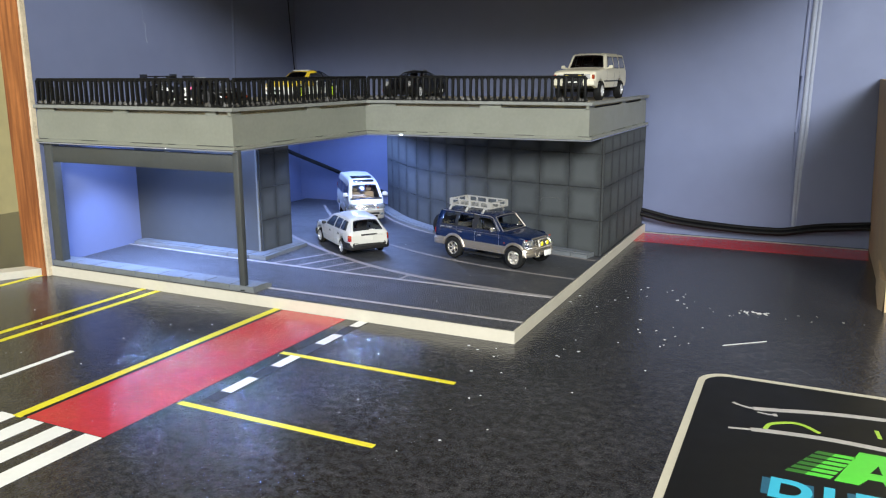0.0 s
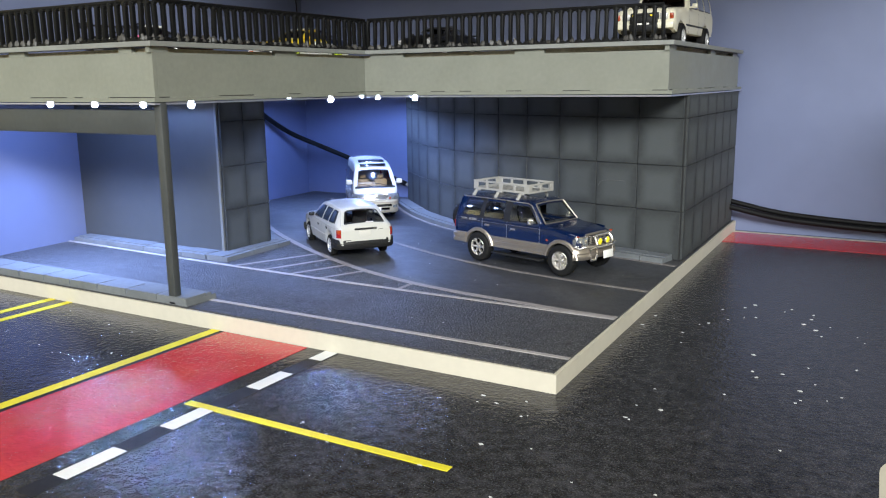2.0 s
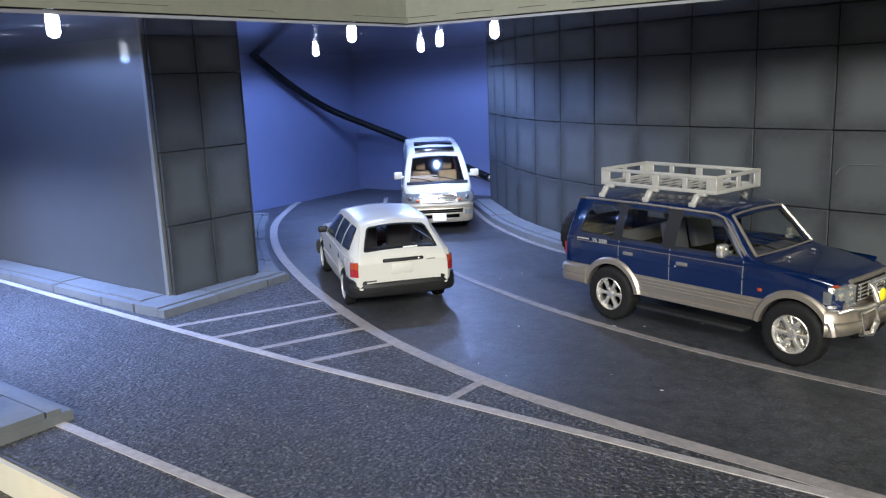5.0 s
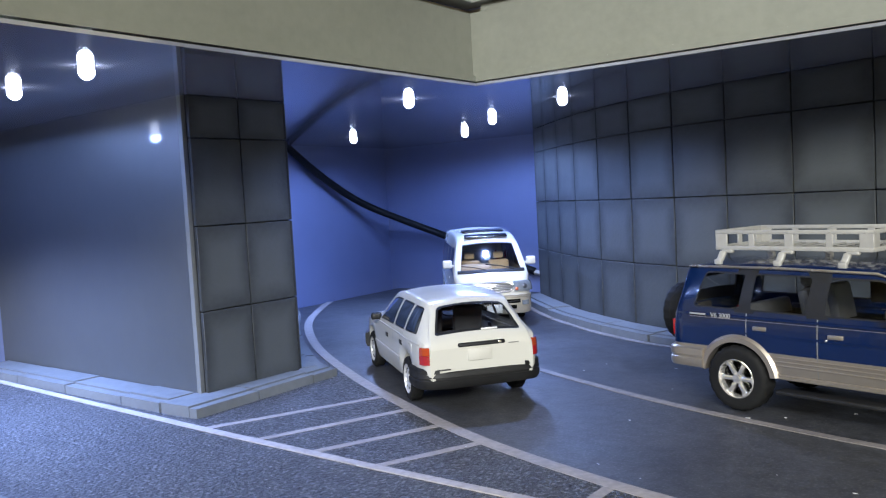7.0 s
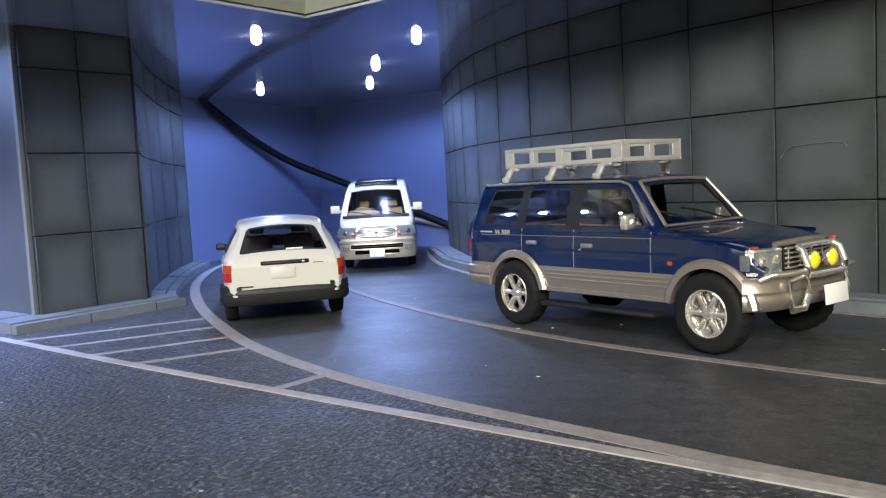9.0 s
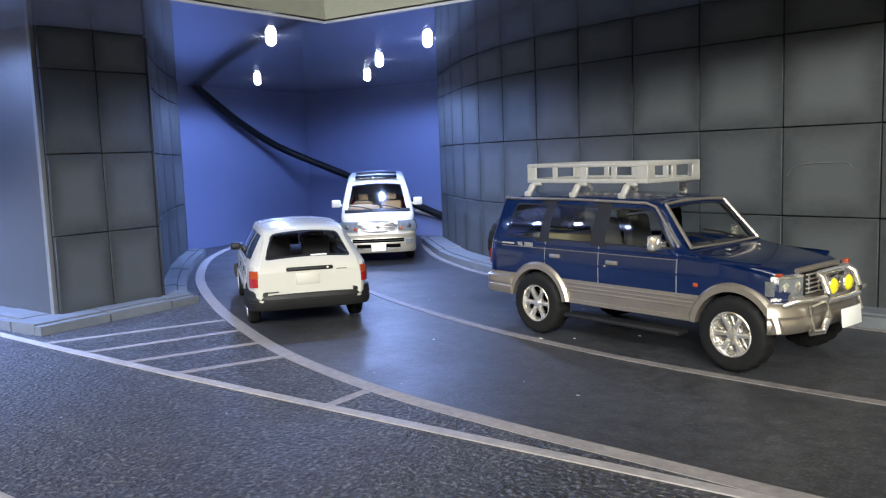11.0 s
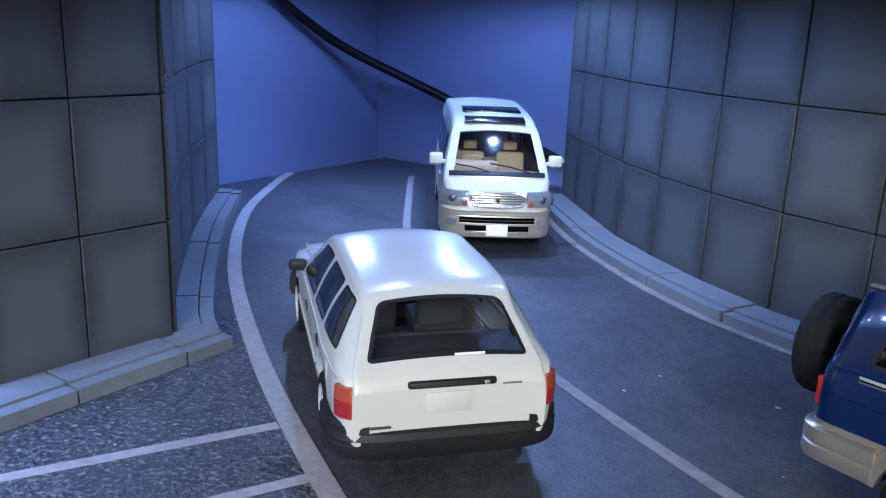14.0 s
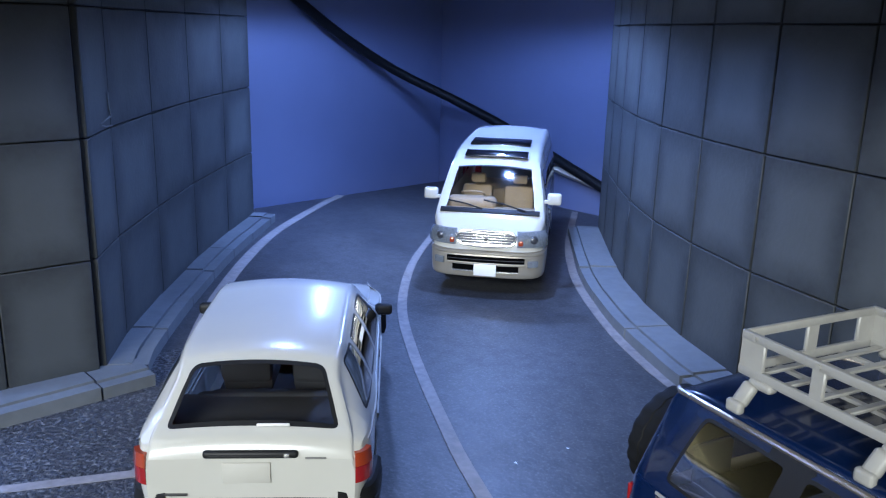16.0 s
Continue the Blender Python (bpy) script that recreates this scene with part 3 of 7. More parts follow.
for k, ch in enumerate("DIE"):
    part("letter_glow", prism(slanted(bar(-1.7 + 1.05 * k, 21.45, -1.45 + 1.05 * k, 22.4)), Z + 0.02, Z + 0.023), "cyan_fade", sign)
    lettering("letter", ch, 1.5, "cyan_print", sign, pose((-0.65 + 0.95 * k) * CM, 21.4 * CM, (Z + 0.026) * CM), bold=0.06)

# chips of paint and dust on the sheet
rng = random.Random(5)
bm = bmesh.new()


def chip(x, y, s):
    a = rng.uniform(0, 6.28)
    n = rng.choice([4, 5, 6])
    pts = [(x + s * rng.uniform(0.35, 1.3) * math.cos(a + k * 6.28 / n) * 1.5, y + s * rng.uniform(0.35, 1.3) * math.sin(a + k * 6.28 / n)) for k in range(n)]
    prism(pts, Z, Z + 0.3 * s, bm)


TRAIL = smooth_path([(-11.5, 36.5), (-9.3, 38.8), (-8.0, 41.2), (-6.5, 39.4), (-4.7, 38.3), (-3.0, 38.7), (-1.7, 38.8), (0.3, 38.6)], 0.5)
for p in TRAIL:
    for k in range(rng.choice([1, 1, 2])):
        chip(p.x + rng.gauss(0, 0.5), p.y + rng.gauss(0, 0.55), rng.choice([0.02, 0.03, 0.045]))
for k in range(22):
    chip(-3.1 + rng.gauss(0, 0.4), 38.8 + rng.gauss(0, 0.12), rng.choice([0.04, 0.06]))
for k in range(26):
    chip(rng.gauss(-7.5, 2.0), rng.gauss(32.5, 2.6), rng.choice([0.025, 0.035, 0.045]))
for k in range(24):
    chip(rng.gauss(-12.0, 1.6), rng.gauss(25.5, 2.6), rng.choice([0.02, 0.03, 0.045]))
for k in range(34):
    chip(rng.uniform(-38, -24.5), rng.uniform(20, 29.3), rng.choice([0.02, 0.03, 0.04]))
for k in range(26):
    chip(rng.uniform(-28, -13), rng.uniform(31.5, 44), rng.choice([0.012, 0.018, 0.025]))
for v in bm.verts:
    if -39 < v.co.x < -12.2 and v.co.y > 29.95:
        v.co.z += 0.575
for k in range(9):
    chip(-3.9 + 0.18 * k, 33.45 + 0.155 * k, 0.03)
prism([(-3.95, 33.36), (-2.4, 34.68), (-2.4, 34.74), (-3.95, 33.44)], Z, Z + 0.02, bm)
tagged(part("paint_chips", bm, "flake", None), "white chips of paint and dust scattered on the road sheet", "debris", kind="stuff")

# ---- the cabinet: blue backdrop, side boards ----
LX0, LX1, BY = -39.0, -41.3, 56.4
left_wall = structure("wall_left", prism([(LX0, 30.0), (LX1, BY), (LX1 - 1.3, BY), (LX0 - 1.3, 30.0)], TABLE_Z, 19.98), "backdrop", "blue vinyl backdrop on the cabinet side, with small tears", "backdrop")
back_wall = structure("wall_back", prism([(LX1 - 1.3, BY), (4, BY), (4, BY + 1.2), (LX1 - 1.3, BY + 1.2)], TABLE_Z, 19.98), "backdrop", "blue vinyl backdrop sheet behind the model", "backdrop")
# paler than the sheet: the ridge's bright highlight is partly in its colour
for dx, r in ((-0.42, 0.13), (-0.1, 0.16), (0.16, 0.12)):
    part("seam", tube([(-2.85 + dx * 0.6, BY + 0.12, 0.2), (-2.85 + dx * 0.7, BY + 0.08, 4.0), (-2.76 + dx, BY + 0.03, 6.5), (-2.72 + dx, BY + 0.02, 10), (-2.45 + dx, BY + 0.02, 19.9)], r), "seam" if dx > -0.4 else "backdrop", back_wall, "shiny rounded seam in the sheet")
part("seam", tube([(-41.08, 47.9, 0), (-41.07, 47.8, 9), (-41.06, 48.0, 14), (-41.1, 48.3, 19.9)], 0.53, sides=28), "backdrop", left_wall, "fold in the sheet")
# thin black tube draws the corner's shadow line on the sheet
part("crease", tube([(-41.2, 56.22, 8.6), (-41.22, 56.05, 10.0), (-41.16, 55.55, 14.3), (-41.13, 55.3, 17.0), (-41.1, 55.1, 19.9)], 0.04, sides=6), "cable", left_wall, "black tube standing in for the shadow line at the sheet's folded edge")
part("tear", tube([(-39.77, 38.6, 14.6), (-39.78, 38.75, 14.0), (-39.77, 38.65, 13.5), (-39.78, 38.9, 13.3), (-39.79, 38.85, 12.7), (-39.78, 38.95, 12.2)], 0.022, sides=6), "seam", left_wall, "small pale tear in the sheet")
post = structure("cabinet_side", prism([(-40.75, 29.6), (-39.16, 29.6), (-39.16, 29.98), (-40.75, 29.98)], TABLE_Z, 19.98), "wood", "brown wood-grained front edge of the cabinet side", "cabinet")
part("raw_edge", prism([(-39.155, 29.7), (-38.98, 29.7), (-38.98, 29.98), (-39.155, 29.98)], TABLE_Z, 19.98), "chip", post, "raw chipboard edge")
part("outer_board", prism([(-40.75, 29.98), (-40.35, 29.98), (-42.3, 57.0), (-42.7, 57.0)], TABLE_Z, 19.98), "wood", post)
def lean_board():
    """A sheet of card that leans a little over the road sheet, with a torn front edge."""
    bm = prism([(2.02, 41.4), (2.2, 41.4), (1.72, 56.38), (1.52, 56.38)], TABLE_Z, 9.8)
    for v in bm.verts:
        if v.co.z > 1:
            v.co.x -= 0.34
    return bm


side = structure("side_board", lean_board(), "card", "tan cardboard sheet standing at the side of the road sheet", "board")
part("flap", prism([(1.75, 42.0), (1.95, 41.5), (1.95, 46.0), (1.75, 46.4)], TABLE_Z, 0.9), "card", side, "folded cardboard flap")
# out of view; its height and overhang are set by the shade it throws
structure("cabinet_top", prism([(-42.8, 26.5), (4, 26.5), (4, 57.6), (-42.8, 57.6)], 20.0, 21.6), "wood", "unseen wooden top of the cabinet, set to shade the upper backdrop", "cabinet")
for name, pts, r in (
    ("cable", [(-12.5, 55.3, 0.85), (-9.95, 55.5, 0.36), (-6.33, 55.5, 0.14), (-4.3, 55.5, 0.14), (-3.3, 55.5, 0.2), (-1.34, 55.5, 0.58), (1.5, 55.5, 0.88)], 0.15),
    ("cable", [(-12.5, 55.6, 1.1), (-9.95, 55.75, 0.6), (-6.33, 55.75, 0.36), (-4.3, 55.75, 0.34), (-3.3, 55.75, 0.4), (-1.34, 55.75, 0.8), (1.5, 55.75, 1.12)], 0.13),
    ("cable", [(-40.2, 48.9, 6.9), (-40.25, 49.4, 6.5), (-40.3, 51.3, 5.3), (-40.1, 53.3, 4.2), (-39.0, 54.9, 3.3), (-37.2, 55.8, 2.45), (-35.5, 56.1, 1.75), (-33.0, 56.15, 0.9)], 0.16),
):
    tagged(part(name, tube(smooth_path(pts, 0.5), r), "cable", None), "black electric cable along the blue backdrop", "cable")
tagged(part("white_strip", tube([(-35.4, 56.2, 1.28), (-34.2, 56.2, 1.08), (-31.0, 56.2, 0.5)], 0.11, sides=4), "foam_white", None), "white foam strip along the backdrop", "strip")

# ---- the model's base board and its lanes ----
EDGE_R = [(-11.62, 29.92), (-12.3, 54.6), (-12.3, 56.3)]
base = structure("base_board", prism([(-39.2, 29.92), *EDGE_R, (-40.8, 56.3)], TABLE_Z, -0.03), "foam_white", "foam board base with a cream white cut edge", "base")
structure_floor = structure("floor", prism([(-39.1, 30.0), (-11.72, 30.0), (-12.4, 54.6), (-12.4, 56.2), (-40.7, 56.2)], -0.03, 0.0), "lane_smooth", "smooth dark asphalt lanes of a model underpass", "road")
C_LINE = smooth_path([(-40.4, 51.2), (-39.3, 49.6), (-36.6, 46.3), (-32.8, 43.0), (-28.8, 40.35), (-25.6, 38.6), (-22.9, 37.35), (-20.0, 36.45), (-17.5, 36.0), (-15.2, 35.75), (-13.5, 35.58), (-11.9, 35.5)])
D_LINE = smooth_path([(-37.3, 53.9), (-36.6, 53.0), (-34.1, 50.0), (-32.2, 47.8), (-30.0, 45.8), (-27.9, 44.4), (-25.4, 43.0), (-23.8, 42.2), (-21.0, 41.02), (-18.0, 40.12), (-15.3, 39.6), (-12.0, 39.2)])
E_LINE = smooth_path([(-34.0, 56.0), (-32.3, 53.8), (-30.7, 51.9), (-28.9, 50.1), (-27.0, 48.6), (-25.5, 47.6), (-23.7, 46.7), (-20.5, 45.7), (-17.5, 44.95), (-15.3, 44.4), (-12.2, 43.7)])
# rough grit on the nearer lane, up to the curved line
grit = [(p.x, p.y) for p in C_LINE if p.x > -31.5]
part("grit_lane", prism([(-39.1, 30.05), (-11.75, 30.05), (-11.9, 35.4), *grit[::-1], (-30.5, 41.2), (-29.7, 36.4), (-39.5, 36.4)], 0.0, 0.012), "lane_rough", structure_floor, "coarse gritty asphalt")


def line(path, w=0.13, z=0.016, mat="line_white"):
    return part("lane_line", ribbon(path, w, w, 0.004, z), mat, structure_floor, "scuffed white lane line")


line(C_LINE, 0.14, 0.02)
line(D_LINE, 0.1, mat="line_worn")
line(E_LINE, 0.1, mat="line_worn")
line([(-25.3, 31.15), (-11.75, 31.15)], 0.09, 0.03, "line_bright")
line([(-39.8, 36.0), (-33.7, 35.74), (-28.2, 35.52), (-23.7, 35.4), (-19.0, 35.37), (-11.9, 35.36)], 0.09, 0.03, "line_bright")
for a, b in (((-28.24, 35.6), (-26.73, 39.0)), ((-26.7, 35.5), (-25.5, 38.43)), ((-25.2, 35.5), (-24.18, 37.85)), ((-23.7, 35.45), (-22.88, 37.3)), ((-20.07, 35.42), (-20.06, 36.46))):
    line([a, b], 0.09, 0.018)

# raised pavement under the portal
pave = tagged(place(new("pavement"), I4), "grey model pavement of small slabs with dark joints", "pavement", kind="structure")
part("bed", prism(bar(-39.0, 30.06, -25.05, 31.4), 0.0, 0.19), "kerb", pave)
for i in range(9):
    x0 = -38.95 + i * 1.56
    part("slab", prism(bar(x0, 30.03, min(x0 + 1.5, -25.07), 30.92), 0.1, 0.3), "kerb", pave)
for y0, y1, h in ((30.96, 31.2, 0.28), (31.24, 31.38, 0.2)):
    for x0, x1 in ((-38.95, -33.0), (-32.97, -25.07)):
        part("edge_stone", prism(bar(x0, y0, x1, y1), 0.15, h), "kerb", pave)


# ---- kerbs ----
def kerb_run(name, path, inner, outer, step, label):
    """A kerb as a row of short stones along a path."""
    ob = tagged(place(new(name), I4), label, "kerb", kind="structure")
    length, pieces, run = 0.0, [], [path[0]]
    for a, b in zip(path, path[1:]):
        run.append(b)
        length += (Vector(b) - Vector(a)).length
        if length > step:
            pieces.append(run)
            run, length = [b], 0.0
    if len(run) > 1:
        pieces.append(run)
    for i, run in enumerate(pieces):
        d = (Vector(run[-1]) - Vector(run[0])).normalized() * 0.02
        run = [Vector(run[0]) + d, *[Vector(q) for q in run[1:-1]], Vector(run[-1]) - d]
        h = 0.25 + 0.012 * math.sin(i * 2.3)
        bm = ribbon(run, inner, outer - 0.25, 0.0, h)
        ribbon(run, -(outer - 0.23), outer, 0.0, h - 0.035, bm)
        part("kerb_stone", bm, "kerb", ob)
    return ob


WALL_R = smooth_path([(-35.0, 57.6), (-33.3, 56.0), (-31.3, 54.0), (-28.4, 51.1), (-26.2, 49.3), (-24.5, 48.25), (-23.2, 47.6), (-20.0, 46.55), (-16.2, 45.6), (-12.35, 44.85)], 0.25)
WALL_R = [p for p in WALL_R if p.y < 54.35]
WALL_L = smooth_path([(-29.95, 39.62), (-30.9, 40.2), (-33.2, 41.95), (-36.0, 44.3), (-38.75, 46.95)], 0.25)
kerb_run("kerb_right", [(p.x, p.y, 0) for p in WALL_R if p.x < -12.55], 0.0, 0.95, 1.9, "blue-grey model kerb along the curved tiled wall")
kerb_run("kerb_left", [(p.x, p.y, 0) for p in WALL_L], 0.0, 0.72, 1.7, "blue-grey model kerb along the inner tiled wall")
kerb_run("kerb_front", [(-30.22 - 0.5 * i, 36.8 + 0.01 * i, 0) for i in range(19)][::-1], 0.0, 0.9, 2.4, "blue-grey model kerb under the smooth grey panel")
kerb_run("kerb_end", [(-29.95 - 0.02 * i, 35.88 + 0.43 * i, 0) for i in range(11)], 0.2, 0.95, 1.7, "blue-grey model kerb at the foot of the tiled pillar")

# ---- walls under the deck ----
CEIL = 6.74
ROWS_Z = [0.03, 2.03, 3.9, 5.82, CEIL]


def along(path, s):
    for a, b in zip(path, path[1:]):
        d = (b - a).length
        if s <= d:
            return a + (b - a) * (s / d if d else 0)
        s -= d
    return path[-1]


tile_meshes = {}


def tiled_wall(name, path, side, width, label, thick=0.3, joints=None):
    """A wall along a path, clad in square panels on the given side (+1 left of the path, -1 right of it)."""
    bm = ribbon(path, thick if side < 0 else 0.0, 0.0 if side < 0 else thick, 0.0, CEIL)
    wall = structure(name, bm, "joint", label, "wall")
    total = sum((b - a).length for a, b in zip(path, path[1:]))
    cols = max(1, round(total / width))
    stops = joints or [total * c / cols for c in range(cols + 1)]
    for s0, s1 in zip(stops, stops[1:]):
        a, b = along(path, s0), along(path, s1)
        d = b - a
        ang = math.atan2(d.y, d.x)
        for z0, z1 in zip(ROWS_Z, ROWS_Z[1:]):
            w, h = round(d.length - 0.024, 2), round(z1 - z0 - 0.024, 2)
            if (w, h) not in tile_meshes:
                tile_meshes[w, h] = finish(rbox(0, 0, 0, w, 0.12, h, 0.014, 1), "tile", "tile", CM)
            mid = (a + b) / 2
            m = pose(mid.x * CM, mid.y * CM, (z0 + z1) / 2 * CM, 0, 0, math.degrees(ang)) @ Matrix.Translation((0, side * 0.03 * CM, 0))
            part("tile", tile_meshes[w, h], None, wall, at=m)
    return wall


def straight(a, b, n=12):
    return [Vector((a[0] + (b[0] - a[0]) * k / n, a[1] + (b[1] - a[1]) * k / n, 0)) for k in range(n + 1)]


curved_wall = tiled_wall("wall_curved", WALL_R, -1, 1.93, "curved wall of dark grey square panels with lighter middles", joints=[0, 1.5, 3.3, 5.1, 6.93, 8.75, 10.58, 12.28, 14.1, 15.98, 17.96, 19.92, 21.91])
tiled_wall("wall_side", straight((-12.33, 44.87), (-12.55, 55.9)), -1, 1.93, "outer wall of dark grey square panels with lighter middles")
inner_wall = tiled_wall("wall_inner", WALL_L, -1, 1.66, "inner curved wall of dark grey square panels", joints=[0, 1.45, 3.85, 6.5, 9.1, 11.45])
tiled_wall("wall_pillar", straight((-29.97, 36.9), (-29.93, 39.58)), -1, 1.6, "pillar end of dark grey square panels with lighter middles")
panel = structure("wall_panel", prism([(-39.6, 37.05), (-30.12, 36.8), (-30.12, 37.1), (-39.6, 37.35)], 0.0, CEIL), "panel", "smooth glossy grey wall panel with faint streaks", "wall")
for wall, off, pts in (
    (inner_wall, (0.01, 0.015), [(-31.0, 40.4, 4.49), (-31.0, 40.4, 4.25), (-31.03, 40.43, 4.09)]),
    (inner_wall, (0.01, 0.015), [(-30.25, 39.83, 3.99), (-30.64, 40.13, 4.03), (-31.04, 40.43, 4.09)]),
    (inner_wall, (0.01, 0.015), [(-30.67, 40.15, 3.99), (-30.85, 40.29, 3.95), (-31.07, 40.46, 3.94)]),
    (curved_wall, (-0.003, -0.012), [(-16.14, 45.49, 2.88), (-16.05, 45.47, 3.03), (-15.87, 45.43, 3.12), (-15.37, 45.34, 3.15), (-14.94, 45.25, 3.15), (-14.85, 45.24, 3.05)]),
):
    part("scuff", tube([(x + off[0], y + off[1], z) for x, y, z in pts], 0.016 if wall is inner_wall else 0.008, sides=6), "scuff", wall, "pale scuff on the panels")
part("panel_edge", prism([(-30.11, 36.79), (-29.99, 36.8), (-29.99, 36.9), (-30.11, 37.08)], 0.0, CEIL), "panel_edge", panel, "pale cut edge of the panel")

# ---- the deck ----
DX, DY, DR, DF = -25.55, 41.55, -12.15, 29.82
DYR = 41.9


def inset(d):
    return [(-39.0, DF + d), (DX - d, DF + d), (DX - d, DY + d), (DR - d, DYR + d), (-12.35 - d, 55.0), (-12.35 - d, 56.3), (-40.8, 56.3)]


deck = tagged(place(new("deck"), I4), "grey painted model car park deck with deep edge beams", "deck", kind="structure")


def deck_z(x):
    """The sheet sags towards the left: its height at x."""
    return 8.55 + 0.07 * max(0.0, min(1.0, (x + 25.9) / 13.5))


bm = prism([(-39.2, 30.25), (-25.97, 30.25), (-25.97, 56.3), (-40.9, 56.3)], 8.4, 8.55)
bm2 = prism([(-25.97, 42.0), (-12.57, 42.35), (-12.8, 56.3), (-25.97, 56.3)], 8.4, 8.55)
for v in bm2.verts:
    v.co.z += deck_z(v.co.x) - 8.55
part("deck_top", bm, "deck_top", deck, "weathered grey parking surface")
part("deck_top", bm2, "deck_top", deck, "weathered grey parking surface")
part("ceiling_sheet", prism(inset(0.04), CEIL, CEIL + 0.06), "ceiling", deck, "glossy dark ceiling sheet")


def beam(a, b, out, e0=0.0, e1=0.0, r0=0.0, r1=0.0):
    """Edge beam between two plan corners: a tall face set back under the slab, a flange along its foot and small stand-offs in the slit above."""
    a, b, o = Vector((*a, 0)), Vector((*b, 0)), Vector((*out, 0))
    d = (b - a).normalized()
    length = (b - a).length
    quad = lambda p, q, i0, i1: [tuple((p - o * i0).xy), tuple((q - o * i0).xy), tuple((q - o * i1).xy), tuple((p - o * i1).xy)]
    part("edge_beam", prism(quad(a - d * e0, b + d * e1, 0.2, 0.34), 6.96, 8.42), "fascia", deck, "plain grey edge beam")
    part("flange", prism(quad(a - d * r0, b + d * r1, 0.0, 0.5), 6.83, 6.96), "fascia", deck)
    part("slab_edge", prism(quad(a - d * r0, b + d * r1, 0.0, 0.5), 8.6, 8.76), "deck_grey", deck)
    r3 = random.Random(int(length * 7))
    part("foot_joint", prism(quad(a - d * (e0 - 0.02), b + d * (e1 - 0.02), 0.19, 0.2), 6.961, 6.99), "joint", deck)
    s = 0.1
    while s < length - 0.6:
        w = min(r3.uniform(0.6, 1.8), length - s - 0.3)
        part("stand_off", prism(quad(a + d * s, a + d * (s + w), 0.195, 0.36), 8.4, 8.606), "fascia", deck)
        s += w + r3.uniform(4.0, 6.5)
    s = 0.8
    while s < length - 1:
        w = r3.uniform(0.3, 2.6)
        p, q = a + d * s, a + d * min(s + w, length - 0.4)
        part("glue_seam", prism(quad(p, q, 0.12, 0.21), 6.95, 6.992), "fascia", deck)
        s += w + r3.uniform(0.5, 2.2)


beam((-39.0, DF), (DX, DF), (0, -1), 0.0, -0.2)
beam((DX, DF), (DX, DY), (1, 0), -0.345, 0.2, -0.5, 0.5)
beam((DX, DY), (DR, DYR), (0, -1), 0.195, -0.2, 0.0, 0.0)
beam((DR, DYR), (-12.35, 55.9), (1, 0), -0.345, 0.0, -0.5, 0.0)
for x, y0, y1 in ((-25.2, 51.2, 55.8), (-21.1, 51.2, 55.8), (-29.6, 51.2, 55.8), (-17.4, 51.2, 55.8), (-13.05, 46.2, 54.5)):
    mark("bay_line", bar(x - 0.12, y0, x + 0.12, y1), "bay_yellow", deck, deck_z(x) + 0.004, "faded yellow bay line")
for x, y0, y1 in ((-25.2, 45.9, 49.4), (-20.95, 46.0, 49.3), (-16.6, 46.0, 48.6)):
    mark("bay_line", bar(x - 0.12, y0, x + 0.12, y1), "bay_yellow", deck, deck_z(x) + 0.004, "faded yellow bay line")
for y in (35.95, 43.2, 48.6):
    mark("bay_line", bar(-39.2, y - 0.12, -33.2, y + 0.12), "bay_yellow", deck, deck_z(-36) + 0.004, "faded yellow bay line")

# portal frame at the front
portal = tagged(place(new("portal_frame"), I4), "grey painted portal frame carrying the deck's front edge", "frame")
part("post", rbox(-25.75, 30.2, 3.41, 0.33, 0.28, 6.82, 0.03), "portal_grey", portal)
part("post", rbox(-38.5, 30.32, 3.41, 0.6, 0.5, 6.82, 0.03), "portal_grey", portal)
part("beam", rbox(-32.1, 30.32, 6.15, 12.6, 0.44, 0.82, 0.03), "portal_grey", portal)
part("shoe", rbox(-25.6, 30.5, 0.06, 0.5, 0.5, 0.12, 0.03), "kerb", portal)


